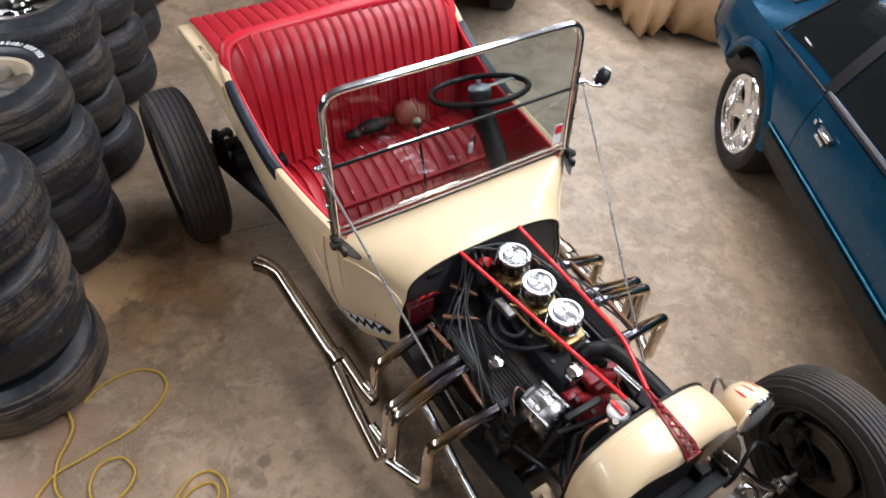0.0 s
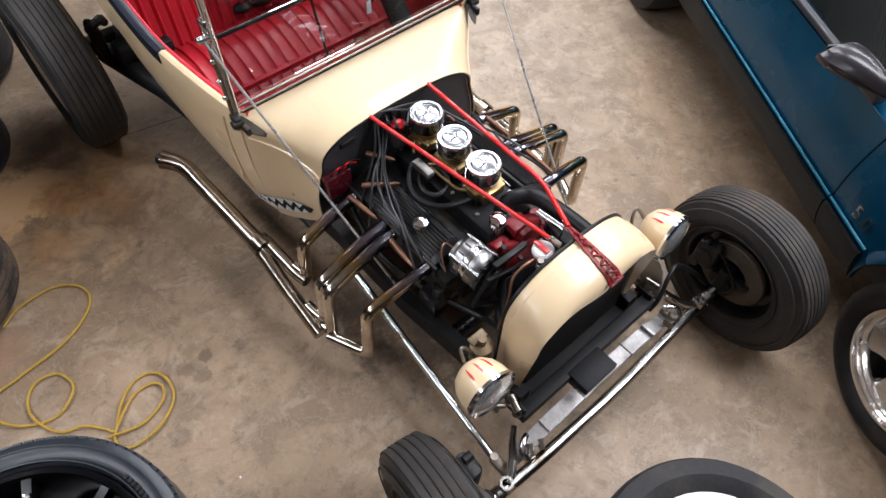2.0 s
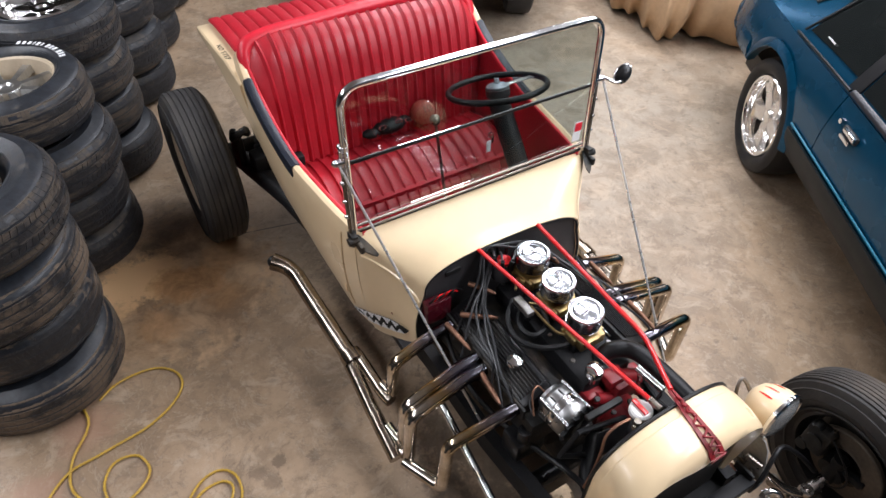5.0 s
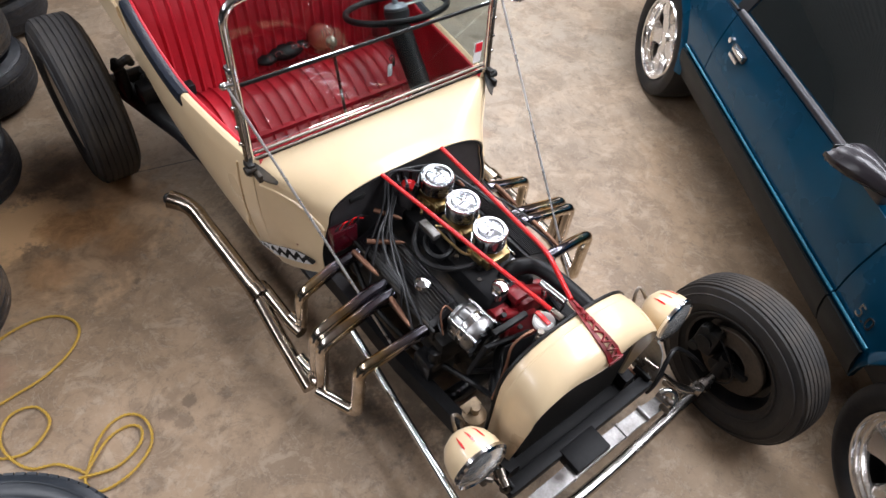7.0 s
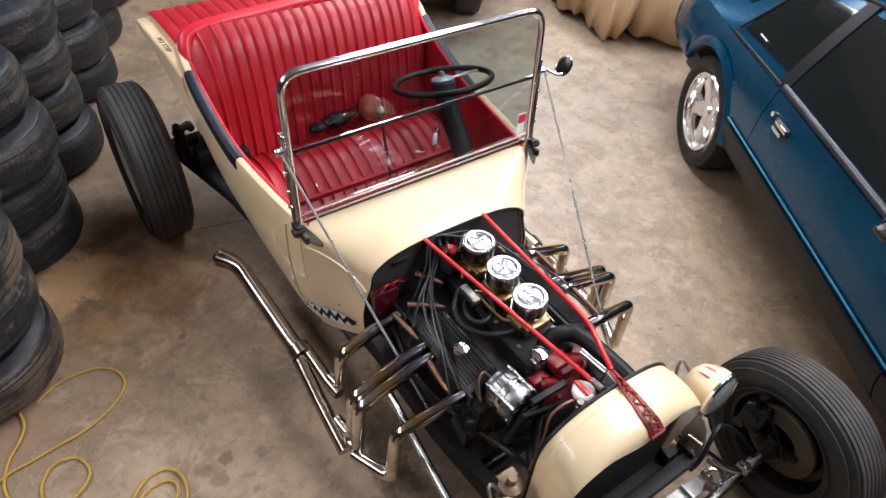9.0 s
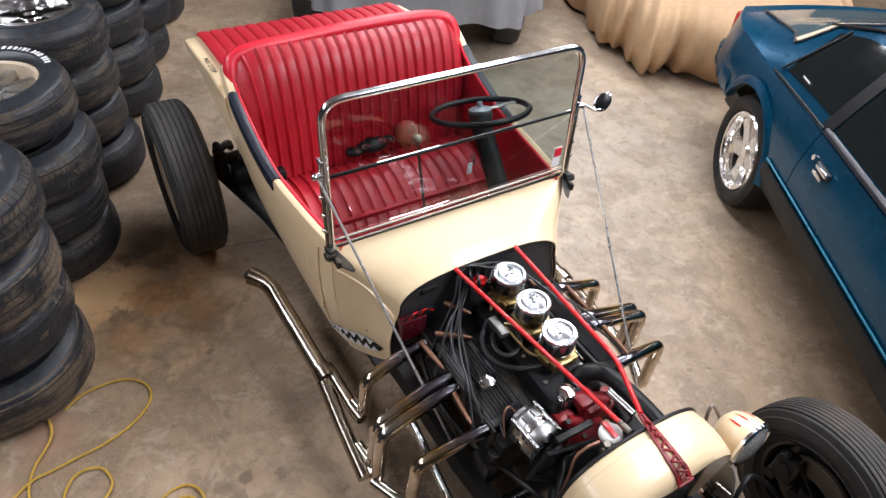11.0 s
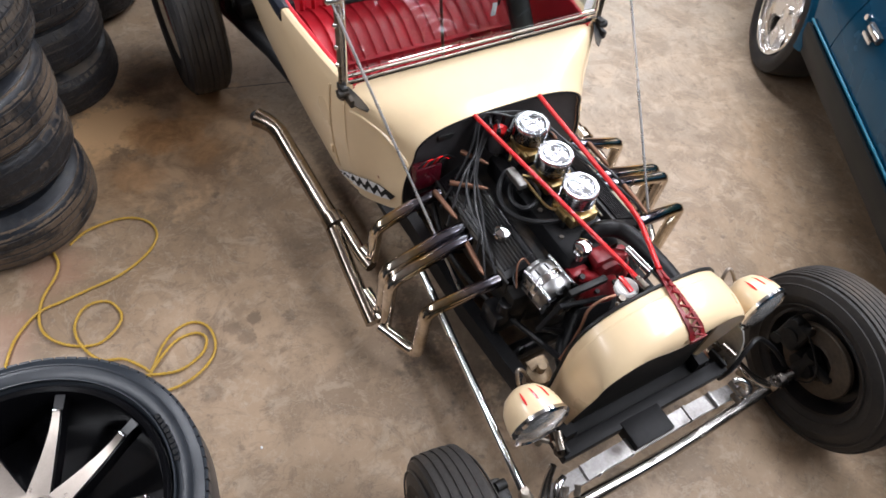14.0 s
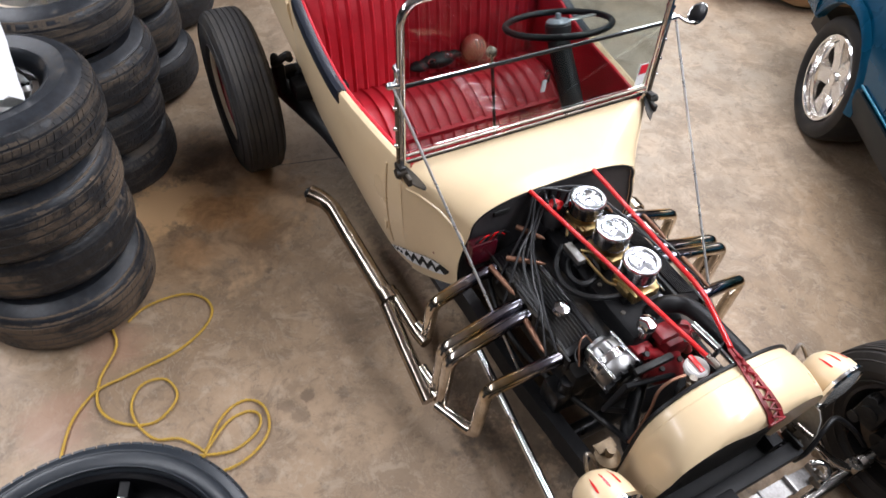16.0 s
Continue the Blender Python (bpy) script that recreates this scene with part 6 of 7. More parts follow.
rows = [[Vector((-1.64 + 0.175 * i / 10, 0.56 + 0.24 * j / 8, TOPS[0][0] + 0.010 + 0.13 * (j / 8) ** 1.6 + 0.010 * math.sin(1.7 * i + j) + 0.008 * math.cos(2 * j - i))) for j in range(9)] for i in range(11)]
solid("plastic_sheet", grid_surface(bm, rows, 0.001), PAPER, "crumpled white plastic sheet on a stacked wheel", "sheet")

# the large black wheel in the front stack
BLACK_GLOSS = mat("gloss_black_wheel_paint", (0.005, 0.005, 0.006), 0.16, var=0.2, ior=1.35)
MACHINED = mat("machined_spoke_face", (0.27, 0.235, 0.205), 0.30, 1.0, var=0.10, scale=30)
LOW_TYRE = mat("newer_tyre_rubber", (0.022, 0.027, 0.034), 0.34, var=0.2, scale=12, bump=0.1, bscale=80)
FX, FY = -1.595, -0.825
for k in range(2):
    stacked_tyre(FX + rng.uniform(-0.02, 0.02), FY + rng.uniform(-0.02, 0.02), 0.105 + 0.206 * k, 0.335, 0.205, 0.2, 40 * k, rng, 1)
big = thing("alloy_wheel", "black wheel with nine machined spokes and low tyre", "wheel", "", pose(FX, FY, 0.528, 0, 0, 24))
part("tyre", lathe(B(), tyre_profile(0.383, 0.302, 0.20, 0.003, 0.03), None, 72, closed=True), LOW_TYRE, big, "clean low-profile tyre")
bm = B()
for k in range(90):
    a = 2 * math.pi * k / 90
    m = Matrix.Rotation(a, 4, "Z") @ Matrix.Translation((0.3752, 0, 0.062))
    bmesh.ops.create_cube(bm, size=1.0, matrix=m @ Matrix.Diagonal((0.012, 0.022, 0.05, 1)))
part("tread", bm, LOW_TYRE, big)
part("rim", lathe(B(), [(0.306, 0.090), (0.297, 0.098), (0.288, 0.093), (0.281, 0.07), (0.276, -0.09), (0.283, -0.09), (0.302, 0.0)], None, 72, closed=True), BLACK_GLOSS, big)
# black disc closes the barrel and stands for the shade inside the wheel
part("shade_disc", lathe(B(), [(0.0, -0.085), (0.276, -0.085), (0.276, -0.095), (0.0, -0.095)], None, 48), BLACK_GLOSS, big)
for k in range(9):
    m = Matrix.Rotation(2 * math.pi * k / 9, 4, "Z")
    bm = B()
    loft(bm, [[m @ Vector((a, b, c)) for a, b, c in ((rr, -ww, zz), (rr, ww, zz), (rr, ww, zz - 0.006), (rr, -ww, zz - 0.006))] for rr, ww, zz in ((0.050, 0.027, 0.040), (0.075, 0.0240, 0.041), (0.11, 0.0195, 0.044), (0.145, 0.0155, 0.048), (0.18, 0.0122, 0.054), (0.205, 0.0102, 0.060), (0.228, 0.0088, 0.068), (0.246, 0.0080, 0.077))])
    spoke = part("spoke", bm, MACHINED, big, "machined bare metal spoke")
    bm = B()
    loft(bm, [[m @ Vector((a, b, c)) for a, b, c in ((rr, -ww, zz), (rr, ww, zz), (rr, ww * 0.8, zz - 0.05), (rr, -ww * 0.8, zz - 0.05))] for rr, ww, zz in ((0.055, 0.030, 0.034), (0.11, 0.0225, 0.038), (0.18, 0.0155, 0.048), (0.246, 0.0105, 0.070), (0.286, 0.0115, 0.082))])
    part("spoke_flank", bm, BLACK_GLOSS, spoke)
    part("spoke_tip", box(B(), (0.2475, 0, 0.0755), (0.004, 0.0165, 0.007), m, bev=0.001), CHROME, spoke, "bright cut spoke tip")
for ring_r in (0.314, 0.352):
    part("sidewall_ring", lathe(B(), [(ring_r - 0.0025, 0.096), (ring_r - 0.0015, 0.1045 - 0.10 * max(0, ring_r - 0.345)), (ring_r + 0.0015, 0.1045 - 0.10 * max(0, ring_r - 0.345)), (ring_r + 0.0025, 0.096)], None, 72, closed=True), LOW_TYRE, big)
for k in range(9):
    a0 = -0.50 + 0.045 * k
    rows = [[Vector((rr * math.cos(a0 + 0.03 * q), rr * math.sin(a0 + 0.03 * q), 0.1038)) for rr in (0.319, 0.329)] for q in range(2)]
    part("letter_bar", grid_surface(B(), rows, 0.002), BLACK_RUBBER, big, "raised black sidewall letter")
part("hub", lathe(B(), [(0.0, 0.045), (0.03, 0.045), (0.034, 0.052), (0.066, 0.050), (0.07, 0.03), (0.07, -0.05), (0.0, -0.05)], None, 36), MACHINED, big)
for k in range(5):
    a = 2 * math.pi * (k + 0.3) / 5
    # black plugs in place of real holes, for the dark in their depth
    part("bolt_hole", cyl(B(), (0.048 * math.cos(a), 0.048 * math.sin(a), 0.045), (0.048 * math.cos(a), 0.048 * math.sin(a), 0.0535), 0.011, seg=14), CORE, big)

# pale-faced wheel in front of the hot rod
WX, WY = -0.31, -1.87
stacked_tyre(WX, WY, 0.107, 0.335, 0.205, 0.2, 10, rng, 1)
front = thing("labelled_wheel", "grey tyre with a white covered centre", "wheel", "", pose(WX, WY, 0.32))
part("tyre", lathe(B(), tyre_profile(0.344, 0.236, 0.205, 0.010, 0.04), None, 64, closed=True), TYRE, front)
part("cover_disc", lathe(B(), [(0.0, 0.098), (0.21, 0.097), (0.242, 0.090), (0.242, 0.082), (0.0, 0.08)], None, 48), PAPER, front, "white paper disc")

# ---------------- yellow cord on the floor ----------------
CORD = [(-1.60, 0.60), (-1.52, 0.345), (-1.60, 0.20), (-1.625, 0.10), (-1.60, 0.02), (-1.54, -0.035), (-1.465, -0.062), (-1.40, -0.035), (-1.368, 0.02), (-1.39, 0.09), (-1.44, 0.108), (-1.487, 0.098), (-1.52, 0.045), (-1.522, -0.02), (-1.50, -0.085), (-1.465, -0.132), (-1.40, -0.162), (-1.352, -0.215), (-1.33, -0.24), (-1.275, -0.17), (-1.215, -0.12), (-1.15, -0.115), (-1.108, -0.165), (-1.11, -0.24), (-1.15, -0.295), (-1.23, -0.336), (-1.32, -0.33), (-1.345, -0.27), (-1.30, -0.22), (-1.23, -0.165), (-1.16, -0.16), (-1.13, -0.20), (-1.16, -0.25), (-1.25, -0.28), (-1.36, -0.25)]


def twisted(bm, pts, r, pitch):
    """Two strands laid round each other along a line."""
    line, run = [pts[0]], 0.0
    for a, b in zip(pts, pts[1:]):
        length = (b - a).length
        while run + length >= 0.005 and length > 0:
            a = a + (b - a).normalized() * (0.005 - run)
            line.append(a)
            length, run = (b - a).length, 0.0
        run += length
    for strand in (0.0, math.pi):
        path = []
        for k, p in enumerate(line):
            d = (line[min(len(line) - 1, k + 1)] - line[max(0, k - 1)]).normalized()
            side = d.cross(Vector((0, 0, 1))).normalized()
            w = strand + 2 * math.pi * 0.005 * k / pitch
            path.append(p + 0.34 * r * (math.cos(w) * side + math.sin(w) * d.cross(side)))
        tube(bm, path, 0.70 * r, 8)
    return bm


bm = twisted(B(), flowing([(x, y, 0.007 + 0.006 * (i % 3 == 1)) for i, (x, y) in enumerate(CORD)], 6), 0.0054, 0.030)
solid("extension_cord", bm, ROPE, "yellow extension cord lying in loose loops on the floor", "cord")
CORD2 = [(-1.75, -0.30), (-1.77, -0.12), (-1.745, -0.01), (-1.70, 0.08), (-1.62, 0.15), (-1.53, 0.165), (-1.445, 0.178), (-1.34, 0.195), (-1.25, 0.235), (-1.19, 0.285), (-1.163, 0.34), (-1.175, 0.40), (-1.225, 0.45), (-1.30, 0.468), (-1.40, 0.455), (-1.47, 0.41)]
bm = twisted(B(), flowing([(x, y, 0.0075) for x, y in CORD2], 6), 0.0054, 0.030)
solid("extension_cord", bm, ROPE, "yellow extension cord running out from beneath a tyre stack", "cord")
solid("paper_scrap", box(B(), (-1.09, -0.66, 0.004), (0.007, 0.009, 0.003), bev=0.001), PAPER, "small white paper scrap on the floor", "scrap")

# ---------------- things on the seat ----------------
# three black lumps at the back of the cushion, with chrome rings before them
bm = B()
ball(bm, (0.02, 0.74, 0.625), 0.062, (1.3, 0.8, 0.55), 16)
ball(bm, (-0.07, 0.735, 0.615), 0.040, (1.2, 0.9, 0.55), 14)
ball(bm, (0.09, 0.745, 0.628), 0.035, (1.2, 0.8, 0.6), 14)
solid("dark_bundle", bm, BLACK_RUBBER, "lumpy black bundle on the seat", "bundle")
bm = B()
ball(bm, (0.18, 0.72, 0.655), 0.055, seg=24)
melon = solid("leather_ball", bm, mat("tan_leather", (0.36, 0.07, 0.05), 0.5, var=0.15), "round brown leather ball resting on the seat", "ball")

for k in (-1, 0, 1):
    part("stripe", tube(B(), [Vector((0.18, 0.72, 0.655)) + 0.0553 * Vector((0.30 * k + 0.10, -math.cos(a) * 0.95, math.sin(a))).normalized() for a in np.linspace(0.45, 1.05, 8)], 0.0022, 6), DARK_IRON, melon, "dark painted stripe")
for dx, dz in ((0.03, 0.03), (-0.05, 0.02), (0.08, 0.02)):
    solid("chrome_ring", tube(B(), [(0.02 + dx + 0.016 * math.cos(a), 0.705, 0.625 + dz + 0.010 * math.sin(a)) for a in np.linspace(0, 6.28, 12)[:-1]], 0.003, 6, loop=True), CHROME, "small chrome ring on a black bundle", "buckle")
# keys hanging at the steering column
keys = thing("key_bunch", "bunch of keys with a pale tag at the steering column", "keys")
keys.location = (-0.028, 0.10, 0.088)
part("tag", box(B(), (0.262, 0.175, 0.635), (0.022, 0.004, 0.055), bev=0.003), PAPER, keys, "pale plastic key tag")
part("ring", tube(B(), [(0.272 + 0.012 * math.cos(a), 0.180, 0.685 + 0.012 * math.sin(a)) for a in np.linspace(0, 6.28, 14)[:-1]], 0.0022, 6, loop=True), CHROME, keys)
part("key", box(B(), (0.280, 0.178, 0.665), (0.012, 0.003, 0.04), bev=0.001), CHROME, keys)

# ---------------- the teal coupe ----------------
BELT_METAL = mat("grey_satin_moulding", (0.030, 0.028, 0.032), 0.34, 0.3, var=0.12, scale=12)
YAW = 0.574
COUPE = Matrix(((-math.sin(YAW), -math.cos(YAW), 0, 2.056), (-math.cos(YAW), math.sin(YAW), 0, 0.241), (0, 0, 1, 0), (0, 0, 0, 1)))
coupe = thing("coupe", "parked metallic teal two-door coupe with chrome wheels", "car", m=COUPE)
# local frame: x to the nose, y out of the near side, z up; origin under the rear hub
WB, CENTRE = 2.545, -0.86


def side_y(x, z):
    """How far out the near flank lies at x, z."""
    y = 0.018 - 0.055 * max(0, (z - 0.60) / 0.25) ** 1.5 - 0.06 * max(0, (0.50 - z) / 0.25) ** 2
    y -= 0.10 * max(0, (x - 2.9) / 0.6) ** 2 + 0.16 * max(0, (-0.45 - x) / 0.5) ** 2
    return y


def belt(x):
    return float(np.interp(x, [-1.0, -0.6, 0.0, 0.5, 1.75, 2.3, 3.4], [0.80, 0.805, 0.80, 0.808, 0.815, 0.81, 0.74]))


def low(x):
    z = float(np.interp(x, [-1.0, -0.20, -0.19, 0.3, 2.2, 2.9, 3.4], [0.50, 0.47, 0.345, 0.345, 0.345, 0.34, 0.34]))
    for c in (0.0, WB):
        d = abs(x - c)
        if d < 0.365:
            z = max(z, 0.33 + math.sqrt(0.365 ** 2 - d * d) * 0.99)
    return z


def flank(x0, x1, n=60, z_of=None):
    xs = sorted(set([x0 + (x1 - x0) * k / n for k in range(n + 1)] + [c + 0.365 * math.sin(a) for c in (0.0, WB) for a in np.linspace(-math.pi / 2, math.pi / 2, 25) if x0 < c + 0.365 * math.sin(a) < x1]))
    rows = []
    for x in xs:
        z0, z1 = low(x), belt(x)
        rows.append([Vector((x, side_y(x, z0 + (z1 - z0) * k / 14), z0 + (z1 - z0) * k / 14)) for k in range(15)])
    return rows


for nm, a, b in (("rear_quarter", -0.92, 0.600), ("door", 0.607, 1.936), ("front_wing", 1.943, 3.4)):
    part(nm, grid_surface(B(), flank(a, b, 40), 0.02), BLUE_PAINT, coupe)
# far flank
bm = B()
grid_surface(bm, [[Vector((p.x, 2 * CENTRE - p.y, p.z)) for p in row] for row in flank(-0.92, 3.4, 60)], 0.02)
part("far_side", bm, BLUE_PAINT, coupe)
# wheel arch lips
for c in (0.0, WB):
    bm = B()
    rows = [[Vector((c + r * math.sin(a), side_y(c, 0.62) + o, 0.33 + r * 0.99 * math.cos(a))) for r, o in ((0.360, -0.03), (0.360, 0.012), (0.365, 0.018), (0.385, 0.013), (0.410, -0.002))] for a in np.linspace(-1.10, 1.50, 44)]
    part("wheel_arch", grid_surface(bm, rows, 0.004), BLUE_PAINT, coupe)
    bm = B()
    box(bm, (c, -0.42, 0.50), (0.70, 0.30, 0.42))
    part("wheel_well", bm, CORE, coupe)
# sill panel and moulding
for a, b in ((0.372, 1.936), (1.944, 2.175)):
    bm = B()
    grid_surface(bm, [[Vector((a + (b - a) * k / 12, 0.028 - 0.045 * (j / 5) ** 1.8, 0.497 - 0.150 * j / 5)) for j in range(6)] for k in range(13)], 0.012)
    part("sill_panel", bm, GREY_SILL, coupe, "grey lower sill panel")
    bm = B()
    tube(bm, [(a, 0.027, 0.515), (b, 0.027, 0.515)], 0.0055, 8)
    part("side_moulding", bm, BLUE_STRIPE, coupe, "bright blue body side moulding")
# roof, glass and deck as one greenhouse
def green(x, t):
    """Cross-section of the cabin: t from the near belt over the roof to the centre line."""
    zr = float(np.interp(x, [-0.80, -0.5, -0.1, 0.3, 0.7, 1.3, 1.45, 2.05], [0.86, 0.93, 1.07, 1.21, 1.275, 1.26, 1.215, 0.85]))
    yb = side_y(x, belt(x)) - 0.005
    yr = -0.27
    zb = belt(x)
    if t <= 0.5:
        k = t / 0.5
        return Vector((x, yb + (yr - yb) * k ** 1.15, zb + max(0.0, zr - 0.04 - zb) * k))
    k = (t - 0.5) / 0.5
    return Vector((x, yr + (CENTRE - yr) * k, max(zb, zr - 0.04) + 0.045 * math.sin(k * math.pi / 2)))


def cabin(x0, x1, t0, t1, nx, nt_, lift=0.0, flip=False):
    rows = []
    for i in range(nx + 1):
        x = x0 + (x1 - x0) * i / nx
        row = []
        for j in range(nt_ + 1):
            p = green(x, t0 + (t1 - t0) * j / nt_) + Vector((0, lift, lift * 0.6))
            row.append(Vector((p.x, 2 * CENTRE - p.y, p.z)) if flip else p)
        rows.append(row)
    return rows


for flip in (False, True):
    part("cabin_shell", grid_surface(B(), cabin(-0.80, 2.05, 0.0, 1.0, 56, 20, flip=flip), 0.02), BLUE_PAINT, coupe)
    part("side_window", grid_surface(B(), cabin(0.66, 1.78, 0.05, 0.46, 20, 6, 0.006, flip), 0.006), DARK_GLASS, coupe, "dark tinted side window")
    part("quarter_window", grid_surface(B(), cabin(0.06, 0.56, 0.08, 0.44, 14, 6, 0.006, flip), 0.006), DARK_GLASS, coupe, "dark tinted quarter window")


def on_cabin(x, y, lift):
    """A point on the near half of the cabin's skin over x, y."""
    ts = np.linspace(0.0, 1.0, 81)
    pts = [green(x, t) for t in ts]
    t = float(np.interp(-y, [-p.y for p in pts], ts))
    return green(x, t) + Vector((0, 0, lift))


def glass_edge(x):
    return float(np.interp(x, [-0.80, -0.24, -0.13, 0.02, 0.12], [-0.235, -0.170, -0.125, -0.330, -0.46]))


HATCH = mat("hatch_glass", (0.05, 0.075, 0.085), 0.06, var=0.1, ior=1.6)
for flip in (False, True):
    rows = []
    for x in np.linspace(-0.79, 0.12, 40):
        e = glass_edge(x)
        row = [on_cabin(x, e + (CENTRE - e) * k / 16, 0.007) for k in range(17)]
        rows.append([Vector((p.x, 2 * CENTRE - p.y, p.z)) if flip else p for p in row])
    part("rear_glass", grid_surface(B(), rows, 0.005), HATCH, coupe, "sloping reflective hatch glass")
part("hatch_seal", grid_surface(B(), [[on_cabin(x, glass_edge(x) - 0.004, 0.014), on_cabin(x - 0.045, glass_edge(x) - 0.012, 0.014)] for x in np.linspace(-0.125, 0.07, 16)], 0.004), BEIGE_TRIM, coupe, "pale strip along the hatch glass edge")
part("hatch_trim", tube(B(), [on_cabin(x, glass_edge(x), 0.010) for x in np.linspace(-0.79, 0.12, 40)], 0.006, 6), BLACK_PLASTIC, coupe)
for flip in (False, True):
    part("windscreen", grid_surface(B(), cabin(1.50, 1.98, 0.54, 1.0, 12, 8, 0.006, flip), 0.006), DARK_GLASS, coupe)
bm = B()
tube(bm, [green(x, 0.02) + Vector((0, 0.012, 0.006)) for x in np.linspace(0.0, 0.60, 12)], 0.007, 8)
part("quarter_moulding", bm, BLACK_RUBBER, coupe)
bm = B()
grid_surface(bm, [[Vector((x, y + 0.55 * 0.0, z + belt(x) - 0.82)) for y, z in ((-0.040, 0.856), (-0.035, 0.860), (-0.024, 0.856), (-0.016, 0.848), (-0.014, 0.838))] for x in np.linspace(0.62, 1.80, 24)], 0.006)
part("belt_moulding", bm, BELT_METAL, coupe, "grey window belt moulding")
bm = grid_surface(B(), cabin(0.568, 0.650, 0.03, 0.49, 6, 8, 0.010), 0.008)
part("pillar", bm, BLACK_RUBBER, coupe)
bm = B()
tube(bm, [green(x, 0.50) + Vector((0, 0.010, 0.004)) for x in np.linspace(-0.1, 1.45, 24)], 0.008, 8)
part("drip_rail", bm, BLACK_RUBBER, coupe)
bm = B()
tube(bm, [green(0.03 + 0.10 * t, 0.06 + 0.40 * t) + Vector((0, 0.012, 0.006)) for t in np.linspace(0, 1, 8)], 0.007, 8)
part("quarter_trim", bm, BLACK_RUBBER, coupe)
# deck, bonnet, ends
for x0, x1, nm in ((-0.91, -0.74, "boot_deck"), (2.0, 3.38, "bonnet")):
    rows = [[Vector((x, side_y(x, belt(x)) - 0.005 + (2 * CENTRE - 2 * side_y(x, belt(x)) + 0.01) * j / 16, belt(x) + 0.05 * math.sin(math.pi * j / 16))) for j in range(17)] for x in np.linspace(x0, x1, 10)]
    part(nm, grid_surface(B(), rows, 0.015), BLUE_PAINT, coupe)
part("rear_bumper", box(B(), (-0.875, CENTRE, 0.50), (0.15, 1.56, 0.20), bev=0.05), BLUE_PAINT, coupe)
part("tail_lamp", box(B(), (-0.905, -0.33, 0.70), (0.08, 0.42, 0.14), bev=0.03), RED_GLASS, coupe, "red tail lamp")
part("bumper_side", grid_surface(B(), [[Vector((x, side_y(x, 0.55) + 0.012 - 0.012 * abs(k - 2) / 2, 0.600 - 0.030 * k)) for k in range(5)] for x in np.linspace(-0.86, -0.37, 14)], 0.012), BLUE_PAINT, coupe, "teal bumper end wrapped round the corner")
part("front_bumper", box(B(), (3.38, CENTRE, 0.48), (0.20, 1.45, 0.36), bev=0.07), BLUE_PAINT, coupe)
part("window_sticker", box(B(), green(0.25, 0.11) + Vector((0, 0.014, 0.010)), (0.075, 0.003, 0.008)), PAPER, coupe, "narrow white sticker on the quarter window")
# door handle, badge, mirror
bm = B()
box(bm, (0.79, 0.006, 0.728), (0.12, 0.022, 0.036), bev=0.008)
handle = part("door_handle", bm, BLACK_PLASTIC, coupe, "chrome and black door handle")
part("pull", box(B(), (0.80, 0.020, 0.735), (0.100, 0.014, 0.020), bev=0.005), CHROME, handle)
part("recess", box(B(), (0.78, 0.018, 0.700), (0.085, 0.012, 0.020), bev=0.004), CHROME, handle)
part("keyhole", cyl(B(), (0.695, -0.004, 0.738), (0.695, 0.018, 0.738), 0.012), CHROME, handle)
font = bpy.data.curves.new("badge_text", "FONT")
font.body, font.size, font.extrude = "5.0", 0.075, 0.003
badge = new("badge", font)
badge.parent = coupe
badge.matrix_basis = Matrix(((1, 0, 0, 2.045), (0, 0, 1, 0.0205), (0, 1, 0, 0.548), (0, 0, 0, 1)))
font.materials.append(CHROME)
#   a shell that tapers forward from its rear rim to the door
bm = B()
rings = []
for x, y0, y1, z0, z1, lean in ((1.655, 0.015, 0.148, 0.882, 0.968, 0.030), (1.70, 0.010, 0.148, 0.884, 0.975, 0.020), (1.76, 0.005, 0.122, 0.888, 0.972, 0.010), (1.81, 0.0, 0.080, 0.892, 0.958, 0.0), (1.845, -0.005, 0.045, 0.894, 0.942, 0.0), (1.865, -0.01, 0.012, 0.890, 0.920, 0.0)):
    ring = []
    for k in range(16):
        a = 2 * math.pi * k / 16
        ca, sa = math.cos(a), math.sin(a)
        z = (z0 + z1) / 2 + (z1 - z0) / 2 * abs(sa) ** 0.7 * (1 if sa > 0 else -1)
        ring.append(Vector((x + lean * (z - z0) / 0.1, (y0 + y1) / 2 + (y1 - y0) / 2 * abs(ca) ** 0.7 * (1 if ca > 0 else -1), z - 0.25 * max(0, ca) * (z1 - z0) * (1 if sa > 0 else 0.0))))
    rings.append(ring)
loft(bm, rings)
door_mirror = part("door_mirror", bm, GUNMETAL, coupe, "satin dark grey door mirror shell", sharp=60)
part("mirror_glass", box(B(), (1.668, 0.080, 0.918), (0.006, 0.10, 0.07), bev=0.002), DARK_GLASS, door_mirror)
part("mirror_foot", box(B(), (1.74, -0.015, 0.862), (0.20, 0.05, 0.05), bev=0.012), BLACK_PLASTIC, door_mirror)


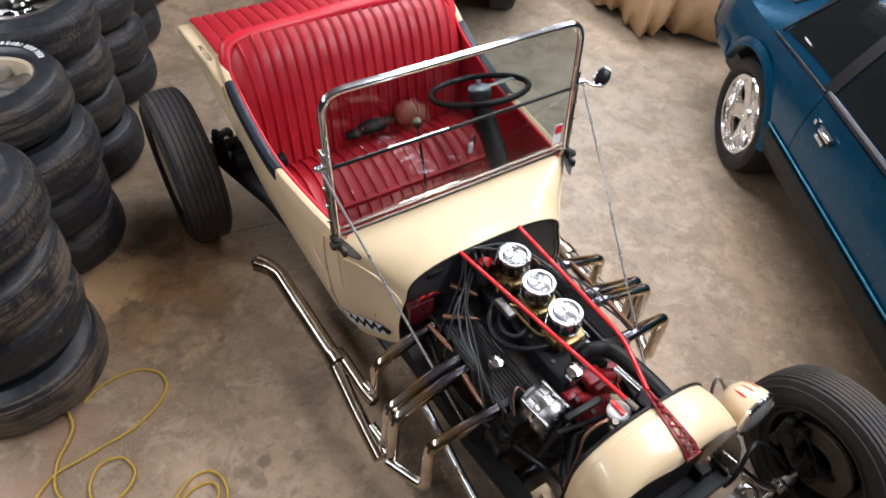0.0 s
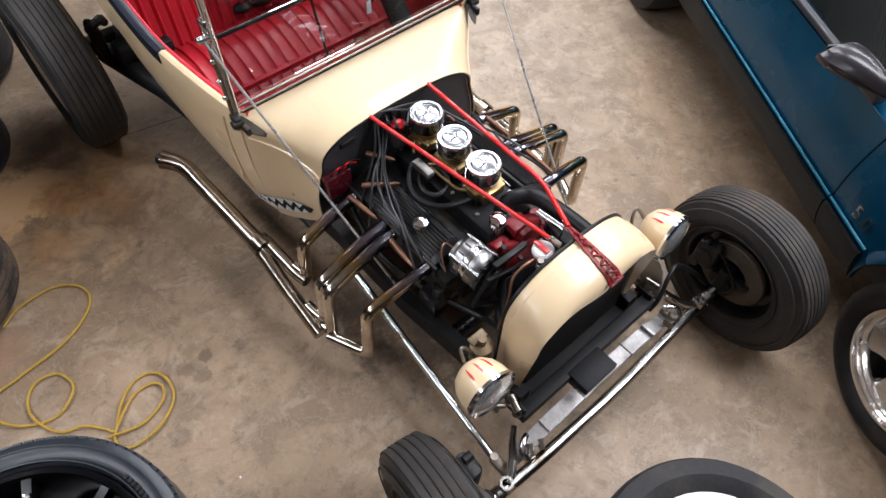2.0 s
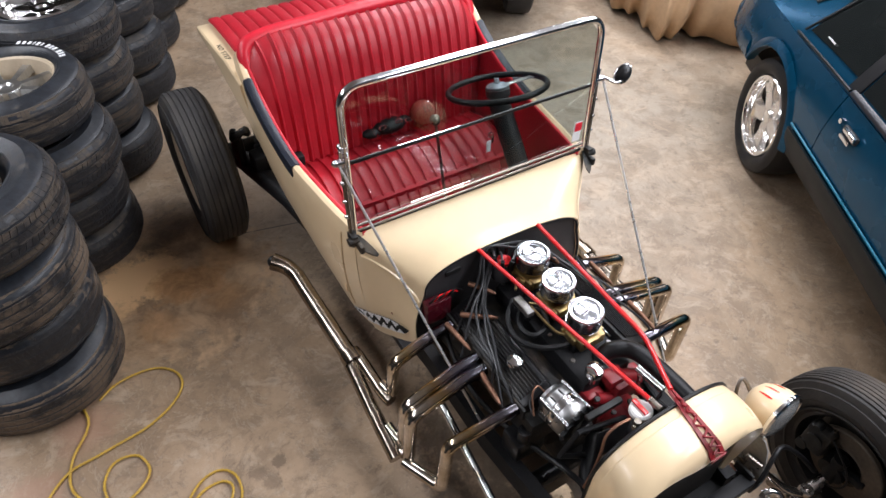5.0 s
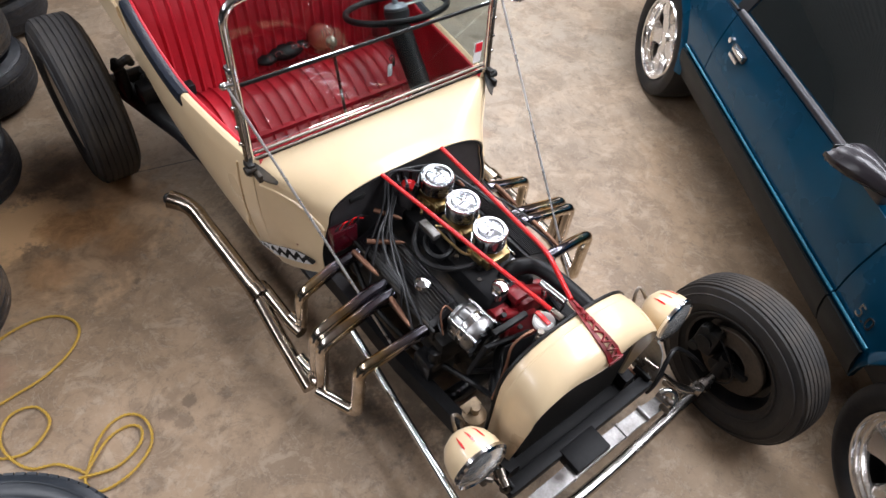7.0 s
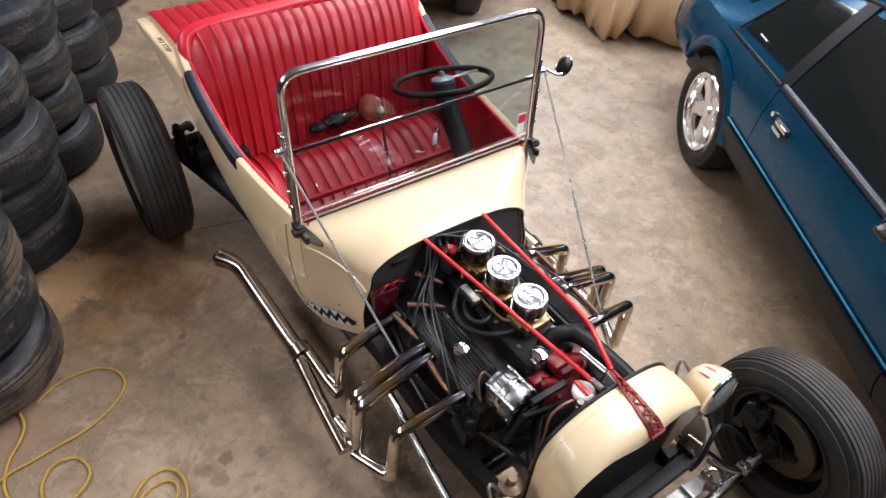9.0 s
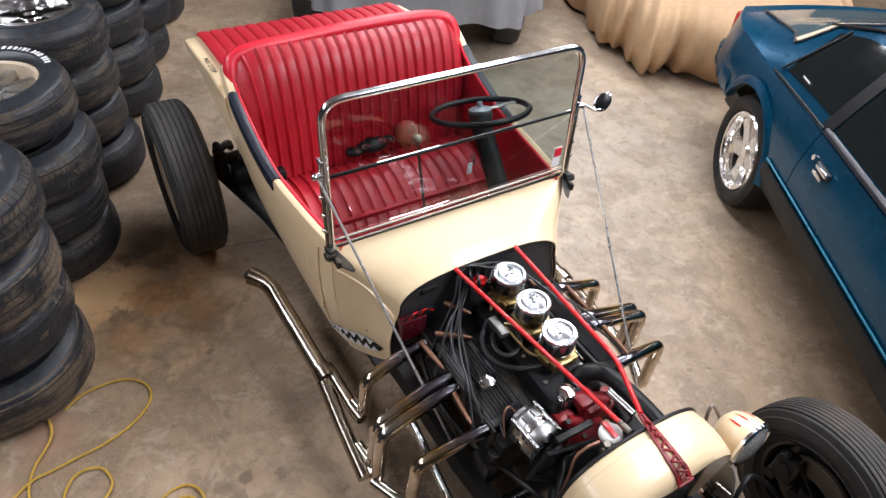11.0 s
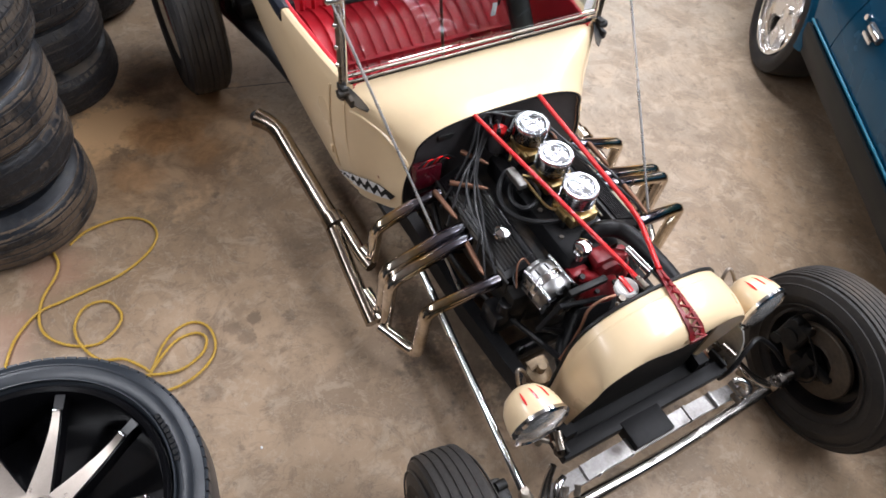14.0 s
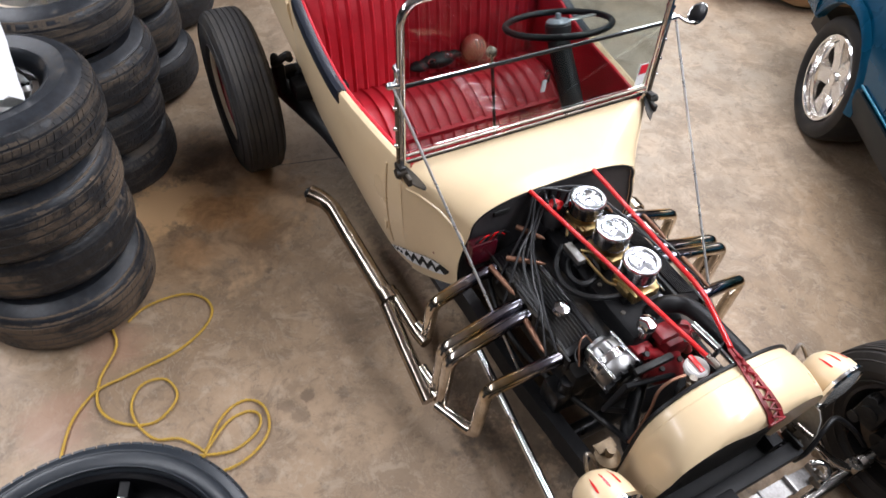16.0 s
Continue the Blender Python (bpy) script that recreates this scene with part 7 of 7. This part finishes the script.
def chrome_wheel(m):
    w = new("wheel")
    w.parent = coupe
    w.matrix_basis = m
    part("tyre", lathe(B(), tyre_profile(0.318, 0.222, 0.235, 0.006, 0.03), None, 56, closed=True), CLEAN_TYRE, w)
    part("rim", lathe(B(), [(0.226, 0.100), (0.219, 0.110), (0.212, 0.108), (0.209, 0.098), (0.203, 0.097), (0.201, 0.084), (0.194, 0.082), (0.190, 0.066), (0.184, 0.062), (0.180, 0.020), (0.178, -0.10), (0.195, -0.10), (0.215, 0.0)], None, 48, closed=True), WHEEL_CHROME, w)
    part("brake", lathe(B(), [(0.0, -0.02), (0.17, -0.02), (0.17, -0.03), (0.0, -0.03)], None, 32), DARK_IRON, w)
    for k in range(5):
        mm = Matrix.Rotation(2 * math.pi * k / 5 + 0.3, 4, "Z")
        bm = B()
        loft(bm, [[mm @ Vector((a, b, c)) for a, b, c in ((rr, -ww, zz - 0.035), (rr, ww, zz - 0.035), (rr, ww * 0.75, zz), (rr, -ww * 0.75, zz))] for rr, ww, zz in ((0.02, 0.036, 0.062), (0.07, 0.056, 0.066), (0.12, 0.048, 0.068), (0.190, 0.074, 0.074))])
        bmesh.ops.bevel(bm, geom=bm.edges[:], offset=0.005, segments=2, affect="EDGES")
        part("spoke", bm, STAR_FACE, w)
    part("centre_cap", lathe(B(), [(0.0, 0.080), (0.02, 0.079), (0.034, 0.074), (0.036, 0.05), (0.0, 0.05)], None, 24), WHEEL_CHROME, w)


for x in (0.0, WB):
    for y, rx in ((-0.115, -90), (2 * CENTRE + 0.115, 90)):
        chrome_wheel(Matrix.Translation((x, y, 0.318)) @ Euler((radians(rx), 0, 0)).to_matrix().to_4x4())
part("floor_pan", box(B(), (1.2, CENTRE, 0.30), (3.9, 1.36, 0.12)), CORE, coupe)


# ---------------- cars under cloth covers ----------------
def covered(m, length, width, height, seed, hem, folds, depth, gather=False):
    """A car-shaped cover with hanging folds; x along the car, hem at the given height."""
    rg = random.Random(seed)
    ph = [rg.uniform(0, 6.28) for _ in range(6)]
    rows = []
    n_a, n_h = 420, 34
    for j in range(n_h + 1):
        t = j / n_h
        row = []
        for i in range(n_a + 1):
            a = 2 * math.pi * i / n_a
            ca, sa = math.cos(a), math.sin(a)
            ex = (abs(ca) ** 0.45) * (1 if ca >= 0 else -1) * length / 2
            ey = (abs(sa) ** 0.40) * (1 if sa >= 0 else -1) * width / 2
            s = min(1.0, 0.12 + 0.88 * math.sin(min(1, t * 1.35) * math.pi / 2)) if t < 0.74 else 1.0
            low_z = hem + 0.012 * math.sin(3 * a + ph[0]) + 0.010 * math.sin(9 * a + ph[1])
            roof = height * (1 - 0.32 * min(1, max(0, (abs(ex * s) / (length / 2) - 0.35) / 0.4)) ** 1.2)
            z = roof if t < 0.40 else roof + (low_z - roof) * ((t - 0.40) / 0.60) ** 1.1
            fold = depth * max(0, t - 0.45) / 0.55 * (math.sin(folds * a + ph[2] + 2.2 * math.sin(2 * a + ph[3])) + 0.6 * math.sin(folds * 2.3 * a + ph[4]))
            k = 1 + fold / (length / 3)
            if gather:
                belly = max(0.0, (t - 0.62) / 0.38)
                k += 0.030 * math.sin(math.pi * min(1.0, belly * 1.15)) - 0.055 * max(0.0, (t - 0.90) / 0.10) ** 1.5
                k += 0.006 * belly * math.sin(23 * a + ph[1] + 9 * t) + 0.005 * belly * math.sin(61 * a + ph[4] - 14 * t)
            row.append(m @ Vector((ex * s * k, ey * s * k * (1 - 0.05 * (1 - t)), z + 0.012 * math.sin(7 * ex + 5 * ey + ph[5]))))
        rows.append(row)
    bm = B()
    grid_surface(bm, rows, 0.006)
    bmesh.ops.remove_doubles(bm, verts=bm.verts, dist=1e-5)
    return bm


c1 = thing("covered_car", "car under a grey cloth cover with its tyres showing", "car")
part("cover", covered(Matrix.Translation((2.30, 4.11, 0)) @ Matrix.Rotation(radians(57), 4, "Z"), 4.2, 1.95, 1.2, 3, 0.36, 11, 0.03), GREY_COVER, c1, "silver-grey cloth cover")
for x, y in ((2.10, 2.55), (0.80, 3.40)):
    w = new("wheel")
    w.parent = c1
    w.matrix_basis = Matrix.Translation((x, y, 0.31)) @ Euler((radians(90), 0, radians(57))).to_matrix().to_4x4()
    part("tyre", lathe(B(), tyre_profile(0.31, 0.19, 0.2), None, 40, closed=True), TYRE, w)
    part("rim", lathe(B(), [(0.0, 0.05), (0.15, 0.06), (0.195, 0.075), (0.195, -0.07), (0.0, -0.05)], None, 32), BLACK_PAINT, w)
c2 = thing("covered_car", "car under a long draped tan cloth cover", "car")
part("cover", covered(Matrix.Translation((4.18, 3.13, 0)) @ Matrix.Rotation(radians(67), 4, "Z"), 4.3, 1.95, 1.3, 8, 0.030, 15, 0.055, True), TAN_COVER, c2, "tan cloth cover in hanging folds")
part("car_form", box(B(), (4.18, 3.13, 0.55), (1.2, 1.2, 1.0), bev=0.2), DARK_IRON, c2)
